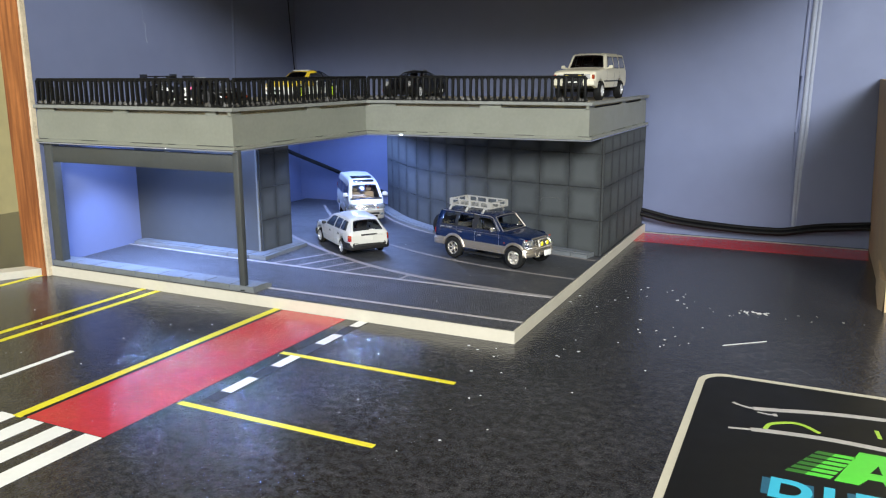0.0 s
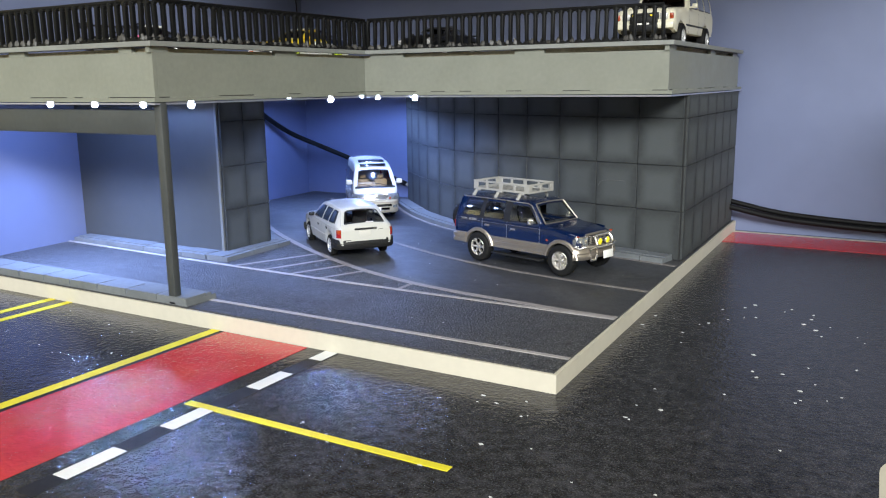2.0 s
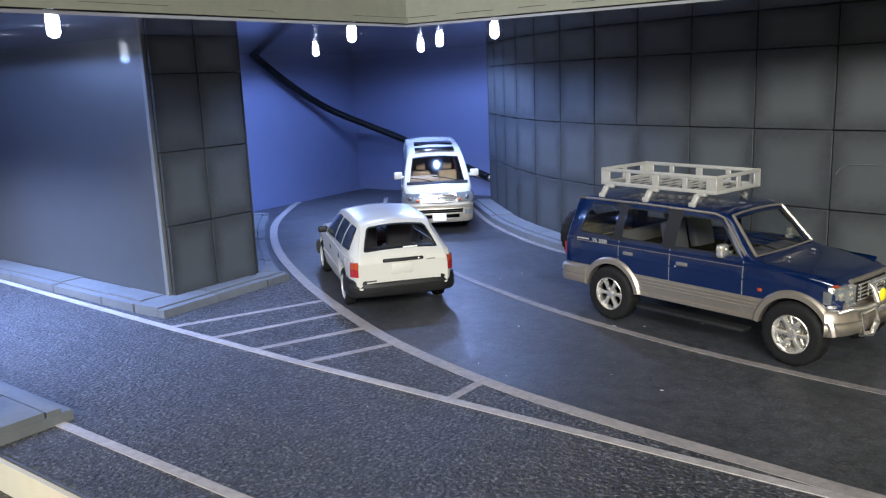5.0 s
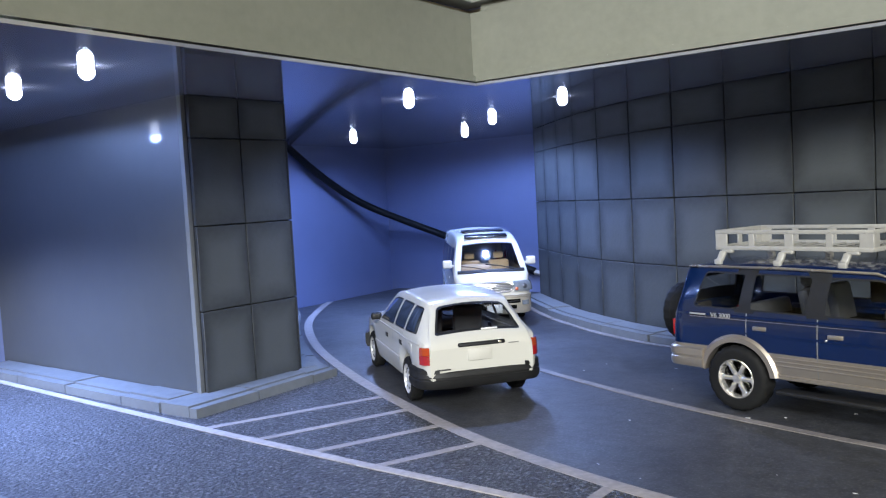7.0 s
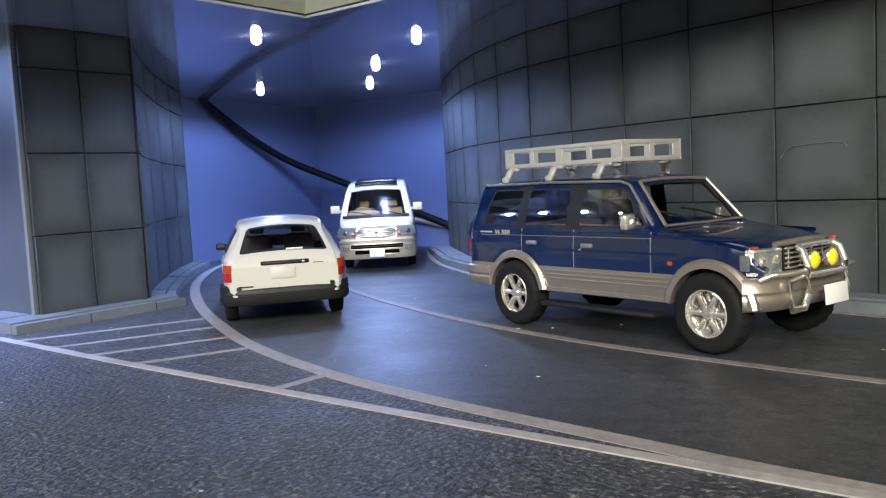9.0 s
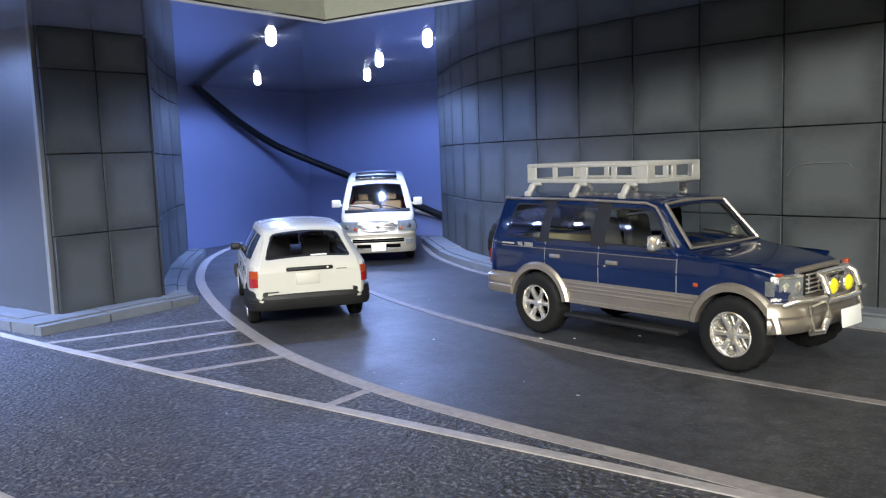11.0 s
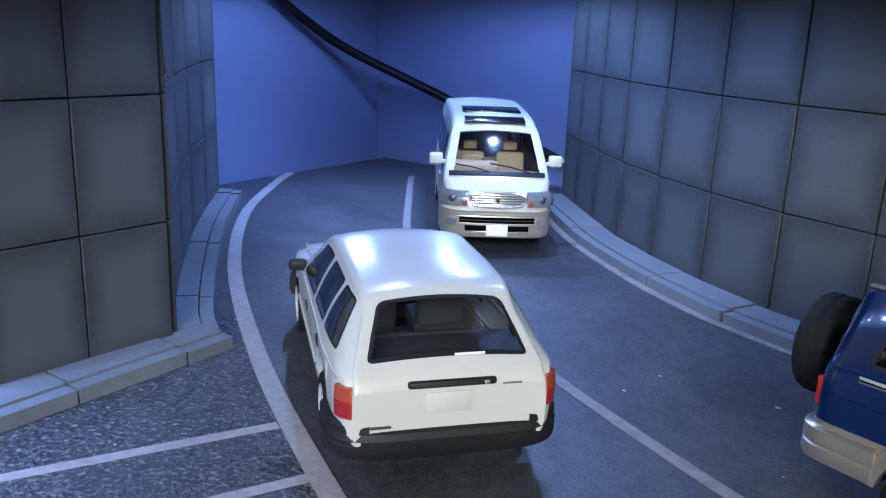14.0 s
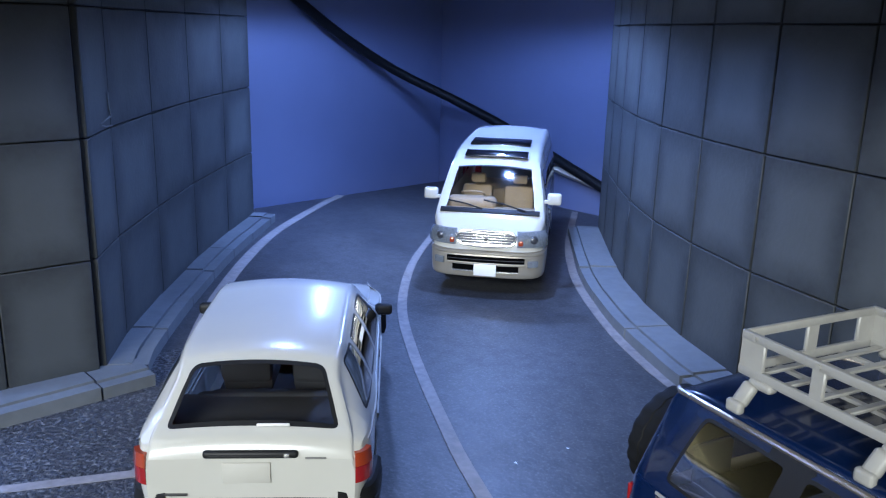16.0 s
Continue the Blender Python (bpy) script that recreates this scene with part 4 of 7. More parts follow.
# railing
def railing(a, b, label):
    a, b = Vector((*a, 0)), Vector((*b, 0))
    d = (b - a).normalized()
    n = Vector((-d.y, d.x, 0))
    length = (b - a).length
    rail = tagged(place(new("railing"), I4), label, "railing", group="railings on the deck")
    z0 = 8.76
    part("top_rail", tube([a + Vector((0, 0, z0 + 1.29)), b + Vector((0, 0, z0 + 1.29))], 0.075, sides=8), "rail_black", rail)
    part("foot_rail", ribbon([a, b], 0.1, 0.1, z0, z0 + 0.09), "rail_black", rail)
    count = round(length / 0.355)
    r2 = random.Random(int(length * 10))
    bm = rbox(0, 0, 0.65, 0.135, 0.17, 1.26, 0.035, 2)
    rbox(0, 0, 1.2, 0.25, 0.15, 0.1, 0.045, 2, bm)
    rbox(0, 0, 0.1, 0.26, 0.19, 0.1, 0.045, 2, bm)
    mesh = finish(bm, "baluster", "rail_black", CM)
    blobs = []
    for k in range(5):
        bm = bmesh.new()
        bmesh.ops.create_icosphere(bm, subdivisions=2, radius=0.13)
        for v in bm.verts:
            v.co *= 1 + 0.45 * noise.noise(v.co * 9 + Vector((k * 7.1, 0, 0)))
            v.co.z *= 1.0 if v.co.z > 0 else 0.3
        blobs.append(finish(bm, "glue_blob", "glue", CM))
    for i in range(count + 1):
        p = a + d * (length * i / count)
        part("baluster", mesh, None, rail, at=pose(p.x * CM, p.y * CM, z0 * CM, r2.uniform(-1.5, 1.5), r2.uniform(-1.5, 1.5), 0))
        for side in (1, -1):
            if r2.random() < 0.8:
                g = p + d * r2.uniform(0.06, 0.13) * r2.choice((-1, 1)) - n * side * 0.07
                w = r2.uniform(0.55, 1.05)
                part("glue_blob", r2.choice(blobs), None, rail, at=pose(g.x * CM, g.y * CM, (z0 + 0.07) * CM, 0, 0, r2.uniform(0, 360)) @ Matrix.Diagonal((w, w * 0.75, r2.uniform(0.6, 1.7), 1)))



railing((-38.9, 30.18), (-25.95, 30.18), "black railing of closely set bars glued along the deck front")
railing((-25.8, 30.33), (-25.8, 41.85), "black railing of closely set bars along the deck's inner side")
railing((-25.6, 41.86), (-12.65, 42.2), "black railing of closely set bars along the rear deck edge")


# LEDs under the ceiling
def led(x, y, cone, watt, core, z=6.63):
    ob = thing("led_lamp", pose(x * CM, y * CM, z * CM), "small glowing cold white LED bulb under the ceiling", "lamp", "LEDs under the ceiling")
    bm = bmesh.new()
    bmesh.ops.create_uvsphere(bm, u_segments=16, v_segments=10, radius=0.13)
    for v in bm.verts:
        v.co.z = 0.1 if v.co.z > 0.001 else v.co.z
    part("bulb", bm, "led", ob)
    bm = lathe([(0.001, 0.56), (0.07, 0.54), (0.1, 0.46), (0.1, 0.11)], 14)
    bmesh.ops.transform(bm, matrix=pose(0, 0, 0, 90), verts=bm.verts)
    part("bulb_back", bm, "led", ob)
    for energy, angle, blend in ((LED_WATT * watt, cone, 0.6 if cone < 172 else 0.35 if cone < 178 else 0.1), (LED_WATT * core, 105, 1.0)):
        lamp = bpy.data.lights.new("led_beam", "SPOT")
        lamp.energy, lamp.color, lamp.spot_size, lamp.spot_blend, lamp.shadow_soft_size = energy, LED_COLOR, radians(angle), blend, 0.0013
        beam_ob = new("led_beam", lamp)
        beam_ob.parent = ob
        beam_ob.matrix_basis = Matrix.Translation((0, 0, -0.0016))


for x, y, cone, watt, core in (
    (-36.4, 33.6, 179.5, 0.3, 3.6), (-33.5, 33.6, 179.5, 0.3, 3.4), (-30.6, 33.6, 179.5, 0.28, 1.8), (-27.8, 33.45, 172, 0.36, 0.9),
    (-36.43, 49.04, 176, 1.02, 1.9), (-33.04, 51.59, 176, 1.05, 0.4), (-29.48, 48.12, 158, 1.0, 0.8), (-25.46, 45.42, 154, 0.68, 0.2), (-27.88, 41.97, 156, 0.58, 0.2),
):
    led(x, y, cone, watt, core)


# ---- model cars, 1:64, in true car metres: x forward from the rear bumper, y left ----
def curve(points):
    """A smooth curve through (x, value) pairs that never overshoots them."""
    xs, ys = np.array([p[0] for p in points], float), np.array([p[1] for p in points], float)
    h, d = np.diff(xs), np.diff(ys) / np.diff(xs)
    m = np.zeros(len(xs))
    m[0], m[-1] = d[0], d[-1]
    for i in range(1, len(xs) - 1):
        if d[i - 1] * d[i] > 0:
            a, b = 2 * h[i] + h[i - 1], h[i] + 2 * h[i - 1]
            m[i] = (a + b) / (a / d[i - 1] + b / d[i])

    def value(x):
        if x <= xs[0] or x >= xs[-1]:
            return float(ys[0] if x <= xs[0] else ys[-1])
        i = int(np.searchsorted(xs, x, side="right")) - 1
        t = (x - xs[i]) / h[i]
        return float((2 * t ** 3 - 3 * t * t + 1) * ys[i] + (t ** 3 - 2 * t * t + t) * h[i] * m[i] + (3 * t * t - 2 * t ** 3) * ys[i + 1] + (t ** 3 - t * t) * h[i] * m[i + 1])
    return value


def soften(points, r, n=3):
    """A closed polygon with its corners rounded; r is one radius or one for each corner."""
    pts = [Vector(p) for p in points]
    out = []
    for i, p in enumerate(pts):
        a, b = pts[i - 1] - p, pts[(i + 1) % len(pts)] - p
        k = min(r[i] if isinstance(r, (list, tuple)) else r, 0.45 * a.length, 0.45 * b.length)
        a, b = p + a.normalized() * k, p + b.normalized() * k
        for j in range(n + 1):
            t = j / n
            out.append((1 - t) ** 2 * a + 2 * t * (1 - t) * p + t * t * b)
    return out


def shrink(points, d):
    """The polygon moved inwards by d."""
    pts = [Vector(p) for p in points]
    area = sum(a.x * b.y - b.x * a.y for a, b in zip(pts, pts[1:] + pts[:1]))
    side = 1 if area > 0 else -1
    out = []
    for i, p in enumerate(pts):
        u, v = (p - pts[i - 1]).normalized(), (pts[(i + 1) % len(pts)] - p).normalized()
        n = (Vector((-u.y, u.x)) + Vector((-v.y, v.x))) * side
        n.normalize()
        c = max(0.4, n.dot(Vector((-v.y, v.x)) * side))
        out.append(p + n * (d / c))
    return out


def inside(p, poly):
    hit = False
    for a, b in zip(poly, poly[1:] + poly[:1]):
        if (a[1] > p[1]) != (b[1] > p[1]) and p[0] < a[0] + (p[1] - a[1]) / (b[1] - a[1]) * (b[0] - a[0]):
            hit = not hit
    return hit


BELT, EDGE, TOP, CROWN = 6, 12, 15, 20


class Body:
    """A car body as one lofted skin. Windows are outlines, with rounded corners, cut clean through it:
    side_windows in (x, z), screen and back in (x, half width) as front, rear or top and bottom pairs."""

    def __init__(self, spec):
        self.s = spec
        self.c = {k: curve(spec[k]) for k in ("top", "belt", "wide", "roof", "sill")}
        self.x0, self.x1 = spec["top"][0][0], spec["top"][-1][0]
        self.memo = {}

    def section(self, x):
        if x in self.memo:
            return self.memo[x]
        s, c = self.s, self.c
        zt, w = c["top"](x), c["wide"](x)
        zb = min(c["belt"](x), zt - 0.03)
        wr = min(c["roof"](x), w * 0.985)
        zs = c["sill"](x)
        for k in (s["rear"], s["front"]):
            r = s["arch"]
            if abs(x - k) < r:
                zs = max(zs, s["radius"] + math.sqrt(r * r - (x - k) ** 2) * 0.98)
        zs = min(zs, zb - 0.06)
        h = zb - zs
        crown = min(s.get("crown", 0.05), 0.5 * (zt - zb))
        split = s.get("split")
        z3, z4 = zs + 0.3 * h, zs + 0.62 * h
        if split:
            z4 = split if zs < split - 0.04 else zs + 0.03
            z3 = zs + 0.55 * (z4 - zs)
        z5 = z4 + 0.6 * (zb - z4)
        belt_in = s.get("belt_in", 0.97)
        rows = [(0, zs), (w * 0.86, zs), (w * s.get("tuck", 0.96), zs + 0.03), (w * 0.995, z3), (w, z4), (w * 0.995, z5), (w * belt_in, zb)]
        y6, zr = w * belt_in, zt - crown
        rr = min(s.get("edge", 0.06), 0.8 * (zr - zb), 0.4 * wr)
        zr -= rr * 0.55
        for k in range(1, 7):
            f = k / 6
            rows.append((y6 + (wr - y6) * f + 0.022 * math.sin(math.pi * f) * min(1, (zr - zb) * 3), zb + (zr - zb) * f))
        p0, p1, p2 = Vector((wr, zr)), Vector((wr - 0.12 * rr, zr + 0.85 * rr)), Vector((wr - rr, zt - 0.72 * crown))
        for t in (0.34, 0.67, 1.0):
            rows.append(tuple((1 - t) ** 2 * p0 + 2 * t * (1 - t) * p1 + t * t * p2))
        y15, z15 = rows[-1]
        for k in range(1, 6):
            f = k / 5
            rows.append((y15 * (1 - f), z15 + (zt - z15) * (1 - (1 - f) ** 2)))
        self.memo[x] = rows
        return rows

    def at(self, x, row):
        """The skin's point on the left at station x, between rows."""
        r = self.section(x)
        i = max(0, min(int(row), len(r) - 2))
        f = row - i
        return Vector((x, r[i][0] + (r[i + 1][0] - r[i][0]) * f, r[i][1] + (r[i + 1][1] - r[i][1]) * f))

    def side_row(self, x, z):
        r = self.section(x)
        f = (z - r[BELT][1]) / max(0.01, r[EDGE][1] - r[BELT][1])
        return BELT + 6 * max(0.03, min(0.97, f))

    def top_row(self, x, y):
        return CROWN - 5 * min(0.99, y / self.section(x)[TOP][0])

    def outline(self, kind, poly):
        """A polygon of (x, z) or (x, y), with its edges subdivided, in stations and rows."""
        out = []
        for a, b in zip(poly, poly[1:] + poly[:1]):
            n = max(1, int((b - a).length / 0.12))
            for k in range(n):
                p = a + (b - a) * (k / n)
                out.append((p.x, self.side_row(p.x, p.y) if kind == "side_window" else CROWN + (CROWN - self.top_row(p.x, -p.y)) if p.y < 0 else self.top_row(p.x, p.y)))
        return out

    def build(self, car):
        s = self.s
        xs = set(np.linspace(self.x0, self.x1, 44).tolist())
        for key in ("top", "wide"):
            xs |= {p[0] for p in s[key]}
        for c in (s["rear"], s["front"]):
            xs |= {c + s["arch"] * math.cos(a) for a in np.linspace(0.02, math.pi - 0.02, 19)}
        keep = []
        for x in sorted(xs):
            if not keep or x - keep[-1] > 0.014:
                keep.append(x)
        keep[-1] = self.x1
        # windows as nested outlines: the opening and the glass inside its trim
        cuts = []
        for j, w in enumerate(s["side_windows"]):
            poly = soften(w, s.get("corner", 0.045))
            cuts.append(("side_window", self.outline("side_window", poly), self.outline("side_window", shrink(poly, s.get("trim", 0.022)))))
        for key, name in (("screen", "windscreen"), ("back", "rear_window")):
            if key in s:
                (xa, ya), (xb, yb) = s[key]
                poly = soften([(xa, ya), (xb, yb), (xb, -yb), (xa, -ya)], s.get("corner_" + key, 0.07), 4)
                inner = shrink(poly, s.get("trim_" + key, 0.03))
                cuts.append((name, self.outline("top", poly), self.outline("top", inner)))
        bm = bmesh.new()
        pid = bm.faces.layers.int.new("pid")
        grid = [[bm.verts.new((x, v, 0)) for v in range(CROWN + 1)] for x in keep]
        for a, b in zip(grid, grid[1:]):
            for v in range(CROWN):
                bm.faces.new((a[v], b[v], b[v + 1], a[v + 1]))
        for name, outer, inner in cuts:
            for poly in (outer, inner):
                lo = (min(p[0] for p in poly) - 0.02, min(p[1] for p in poly) - 0.1)
                hi = (max(p[0] for p in poly) + 0.02, max(p[1] for p in poly) + 0.1)
                for a, b in zip(poly, poly[1:] + poly[:1]):
                    if (a[1] > CROWN and b[1] > CROWN) or (Vector(a) - Vector(b)).length < 1e-5:
                        continue
                    mid = ((a[0] + b[0]) / 2, (a[1] + b[1]) / 2)
                    rx, ry = abs(a[0] - b[0]) / 2 + 0.03, abs(a[1] - b[1]) / 2 + 0.35
                    near = []
                    for f in bm.faces:
                        q = [v.co for v in f.verts]
                        if max(v.x for v in q) > mid[0] - rx and min(v.x for v in q) < mid[0] + rx and max(v.y for v in q) > mid[1] - ry and min(v.y for v in q) < mid[1] + ry:
                            near.append(f)
                    geom = near + list({e for f in near for e in f.edges}) + list({v for f in near for v in f.verts})
                    bmesh.ops.bisect_plane(bm, geom=geom, dist=1e-5, plane_co=(*a, 0), plane_no=(b[1] - a[1], a[0] - b[0], 0))
        paints = s["paints"]
        kinds = {}
        for f in bm.faces:
            q = f.calc_center_median()
            row = min(CROWN - 1, int(q.y))
            place_3d = self.at(q.x, q.y)
            f.material_index = paints(q.x, place_3d.y, place_3d.z, row)
            if row == 0:
                f[pid] = 1
            for g, (name, outer, inner) in enumerate(cuts):
                if inside(q, outer):
                    f[pid] = 10 + g if inside(q, inner) else 2
                    f.material_index = 0
                    kinds[10 + g] = name
        for v in bm.verts:
            v.co = self.at(v.co.x, v.co.y)
        other = bm.copy()
        for v in other.verts:
            v.co.y *= -1
        bmesh.ops.reverse_faces(other, faces=other.faces[:])
        names = {0: ("body", s["mats"]), 1: ("underbody", "matt_black"), 2: ("window_trim", s.get("trim_mat", "black_trim"))}
        halves = {1: bm, -1: other}
        for i in sorted({f[pid] for f in bm.faces}):
            subs = []
            for side, whole in halves.items():
                sub = whole.copy()
                layer = sub.faces.layers.int["pid"]
                bmesh.ops.delete(sub, geom=[f for f in sub.faces if f[layer] != i], context="FACES")
                subs.append(sub)
            split_sides = kinds.get(i) == "side_window"
            if not split_sides:
                temp = bpy.data.meshes.new("join")
                subs[1].to_mesh(temp)
                subs[1].free()
                subs[0].from_mesh(temp)
                bpy.data.meshes.remove(temp)
                subs = subs[:1]
                caps = []
                if i == 0:
                    for x in (self.x0, self.x1):
                        half = [(y, z) for y, z in self.section(x)]
                        ring = [subs[0].verts.new((x, y, z)) for y, z in half] + [subs[0].verts.new((x, -y, z)) for y, z in half[-2:0:-1]]
                        f = subs[0].faces.new(ring)
                        f.material_index = paints(x, 0, 0.5, 3)
                        caps.append(f)
                bmesh.ops.remove_doubles(subs[0], verts=subs[0].verts[:], dist=1e-4)
                bmesh.ops.recalc_face_normals(subs[0], faces=subs[0].faces)
                caps = [f for f in caps if f.is_valid]
                if caps:
                    bmesh.ops.split_edges(subs[0], edges=list({e for f in caps for e in f.edges}))
            for sub in subs:
                if i >= 10:
                    name = kinds[i]
                    glass = s.get("screen_glass", "glass_clear") if name == "windscreen" else s.get("back_glass", s.get("glass", "glass")) if name == "rear_window" else s.get("glass", "glass")
                    ob = part(name, sub, glass, car, unit=CAR)
                    ob.visible_shadow = False
                else:
                    part(names[i][0], sub, names[i][1], car, unit=CAR)
        bm.free()
        other.free()

    def seam(self, car, x, r0=2, r1=6, slant=0.0, name="door_seam", mat="black_trim", wide=0.006):
        """A shut line up both flanks, from one row of the skin to another."""
        for side in (1, -1):
            bm = bmesh.new()
            prev = None
            for k in range(13):
                row = r0 + (r1 - r0) * k / 12
                p = self.at(x + slant * k / 12, row)
                a, b = (bm.verts.new((p.x + e, side * (p.y + 0.0035), p.z)) for e in (-wide, wide))
                if prev:
                    bm.faces.new((prev[0], prev[1], b, a))
                prev = (a, b)
            bmesh.ops.solidify(bm, geom=bm.faces[:], thickness=0.006)
            part(name, bm, mat, car, unit=CAR)

    def stripe(self, car, name, mat, x0, x1, z, label="", high=0.012, out=0.004):
        """A line along both flanks at height z."""
        for side in (1, -1):
            bm = bmesh.new()
            rings = []
            for x in np.linspace(x0, x1, 24):
                r = self.section(x)
                zz = z(x) if callable(z) else z
                y = float(np.interp(zz, [p[1] for p in r[2:EDGE + 1]], [p[0] for p in r[2:EDGE + 1]]))
                rings.append([bm.verts.new((x, side * (y + o), zz + e)) for o, e in ((-0.01, -high), (out, -high * 0.6), (out, high * 0.6), (-0.01, high))])
            for a, b in zip(rings, rings[1:]):
                for k in range(3):
                    bm.faces.new((a[k], a[k + 1], b[k + 1], b[k]))
            bmesh.ops.recalc_face_normals(bm, faces=bm.faces)
            part(name, bm, mat, car, label, unit=CAR)


def wrap(car, name, mat, path, profile, label=""):
    """A profile of (outward, z) pairs swept along a plan path of one side and its mirror image: bumpers and corner lamps."""
    bm = bmesh.new()
    pts = smooth_path(path, 0.05)
    rings = []
    for i, p in enumerate(pts):
        d = (pts[min(i + 1, len(pts) - 1)] - pts[max(i - 1, 0)]).normalized()
        n = Vector((d.y, -d.x, 0))
        rings.append([bm.verts.new((p.x + n.x * o, p.y + n.y * o, z)) for o, z in profile])
    k = len(profile)
    for a, b in zip(rings, rings[1:]):
        for j in range(k):
            bm.faces.new((a[j], a[(j + 1) % k], b[(j + 1) % k], b[j]))
    bm.faces.new(rings[0][::-1])
    bm.faces.new(rings[-1])
    bmesh.ops.recalc_face_normals(bm, faces=bm.faces)
    return part(name, bm, mat, car, label, unit=CAR)


def mirrored(path):
    """A plan path from the right flank round to the left one, from its left half (middle first)."""
    left = [tuple(p) for p in path]
    return [(x, -y) for x, y in left[::-1] if y > 1e-6] + left


def wheel_meshes(radius, width, spokes, rim_mat, rim_r=0.62, kind="spoke", knobs=True):
    r, w = radius, width / 2
    n = 60
    tyre = lathe([(r * rim_r, -w), (r * 0.9, -w), (r * 0.97, -w * 0.85), (r, -w * 0.6), (r * 0.985, -w * 0.05), (r, 0.0), (r, w * 0.6), (r * 0.97, w * 0.85), (r * 0.9, w), (r * 0.8, w * 1.04), (r * rim_r, w), (r * rim_r, -w)], n)
    for v in tyre.verts:
        d = math.hypot(v.co.x, v.co.z)
        k = round(math.atan2(v.co.z, v.co.x) / (2 * math.pi) * n)
        if knobs and d > r * 0.95 and k % 3 == 0:
            v.co.x *= 0.965
            v.co.z *= 0.965
    q = r * rim_r
    rim = lathe([(q * 0.9, w * 0.3), (q * 0.6, w * 0.28), (0.001, w * 0.26)], 36)
    # backing disc is coloured near-black for the shade between the spokes
    for f in rim.faces:
        f.material_index = 1
    lathe([(q, w * 0.2), (q * 1.02, w * 0.98), (q * 0.96, w * 1.05), (q * 0.9, w * 0.85), (q * 0.88, w * 0.3)], 36, rim)
    lathe([(0.001, w * 0.95), (q * 0.2, w * 0.93), (q * 0.27, w * 0.75), (q * 0.32, w * 0.6), (q * 0.32, w * 0.2)], 18, rim)
    if kind == "spoke":
        for k in range(spokes):
            a = 2 * math.pi * k / spokes
            m = Euler((0, -a, 0)).to_matrix()
            rbox(q * 0.6 * math.cos(a), w * 0.62, q * 0.6 * math.sin(a), q * 0.68, w * 0.42, q * (0.24 if spokes < 8 else 0.14), 0.016, 2, rim, m)
            if spokes < 8:
                rbox(q * 0.84 * math.cos(a), w * 0.66, q * 0.84 * math.sin(a), q * 0.16, w * 0.36, q * 0.42, 0.018, 2, rim, m)
    else:
        lathe([(q * 0.35, w * 0.5), (q * 0.55, w * 0.85), (q * 0.75, w * 0.75), (q * 0.88, w * 0.4)], 36, rim)
        for k in range(spokes):
            a = 2 * math.pi * k / spokes
            first = len(rim.faces)
            rbox(q * 0.68 * math.cos(a), w * 0.8, q * 0.68 * math.sin(a), q * 0.13, w * 0.12, q * 0.13, 0.006, 1, rim, Euler((0, -a, 0)).to_matrix())
            rim.faces.ensure_lookup_table()
            for f in rim.faces[first:]:
                f.material_index = 1
    return finish(tyre, "tyre", "tyre", CAR), finish(rim, "rim", [rim_mat, "void_black"], CAR)


def wheels(car, s, spokes=6, rim_mat="rim_silver", kind="spoke", rim_r=0.62, width=0.2, track=None):
    tyre, rim = wheel_meshes(s["radius"], width, spokes, rim_mat, rim_r, kind)
    for x in (s["rear"], s["front"]):
        y = (track or s["track"]) - width / 2
        for side in (1, -1):
            w = part("wheel", tyre, None, car, at=pose(x * CAR, side * y * CAR, s["radius"] * CAR, 0, 0, 0 if side > 0 else 180))
            part("rim", rim, None, w, at=I4)
    for x in (s["rear"], s["front"]):
        part("axle", tube([(x, -s["track"] + 0.2, s["radius"]), (x, s["track"] - 0.2, s["radius"])], 0.06), "matt_black", car, unit=CAR)


def flare(car, s, mat, y, wide=0.09, out=0.05):
    for c in (s["rear"], s["front"]):
        for side in (1, -1):
            bm = bmesh.new()
            rings = []
            for a in np.linspace(0.14, math.pi - 0.14, 21):
                pts = []
                for r, o in ((s["arch"] - 0.015, -0.06), (s["arch"] - 0.015, out), (s["arch"] + wide * 0.6, out), (s["arch"] + wide, out * 0.2), (s["arch"] + wide, -0.06)):
                    pts.append(bm.verts.new((c + r * math.cos(a), side * (y + o), s["radius"] + r * math.sin(a))))
                rings.append(pts)
            for p, q in zip(rings, rings[1:]):
                for k in range(4):
                    bm.faces.new((p[k], p[k + 1], q[k + 1], q[k]))
            for p in (rings[0], rings[-1]):
                bm.faces.new(p)
            bmesh.ops.recalc_face_normals(bm, faces=bm.faces)
            part("wheel_arch", bm, mat, car, unit=CAR)


def box(car, name, mat, c, size, bev=0.02, both=False, label="", turn=None, seg=2):
    for side in (1, -1) if both else (1,):
        t = turn
        if turn and side < 0:
            t = Euler((-turn.x, turn.y, -turn.z))
        ob = part(name, rbox(c[0], side * c[1], c[2], *size, bev, seg, turn=t.to_matrix() if t else None), mat, car, label, unit=CAR)
    return ob


def mirrors(car, x, y, z, mat, size=(0.09, 0.2, 0.14)):
    for side in (1, -1):
        bm = rbox(x, side * (y + size[1] / 2 + 0.05), z, *size, 0.035, 3)
        rbox(x + 0.02, side * (y + 0.03), z - 0.04, 0.05, 0.14, 0.05, 0.01, 1, bm)
        part("door_mirror", bm, mat, car, unit=CAR)


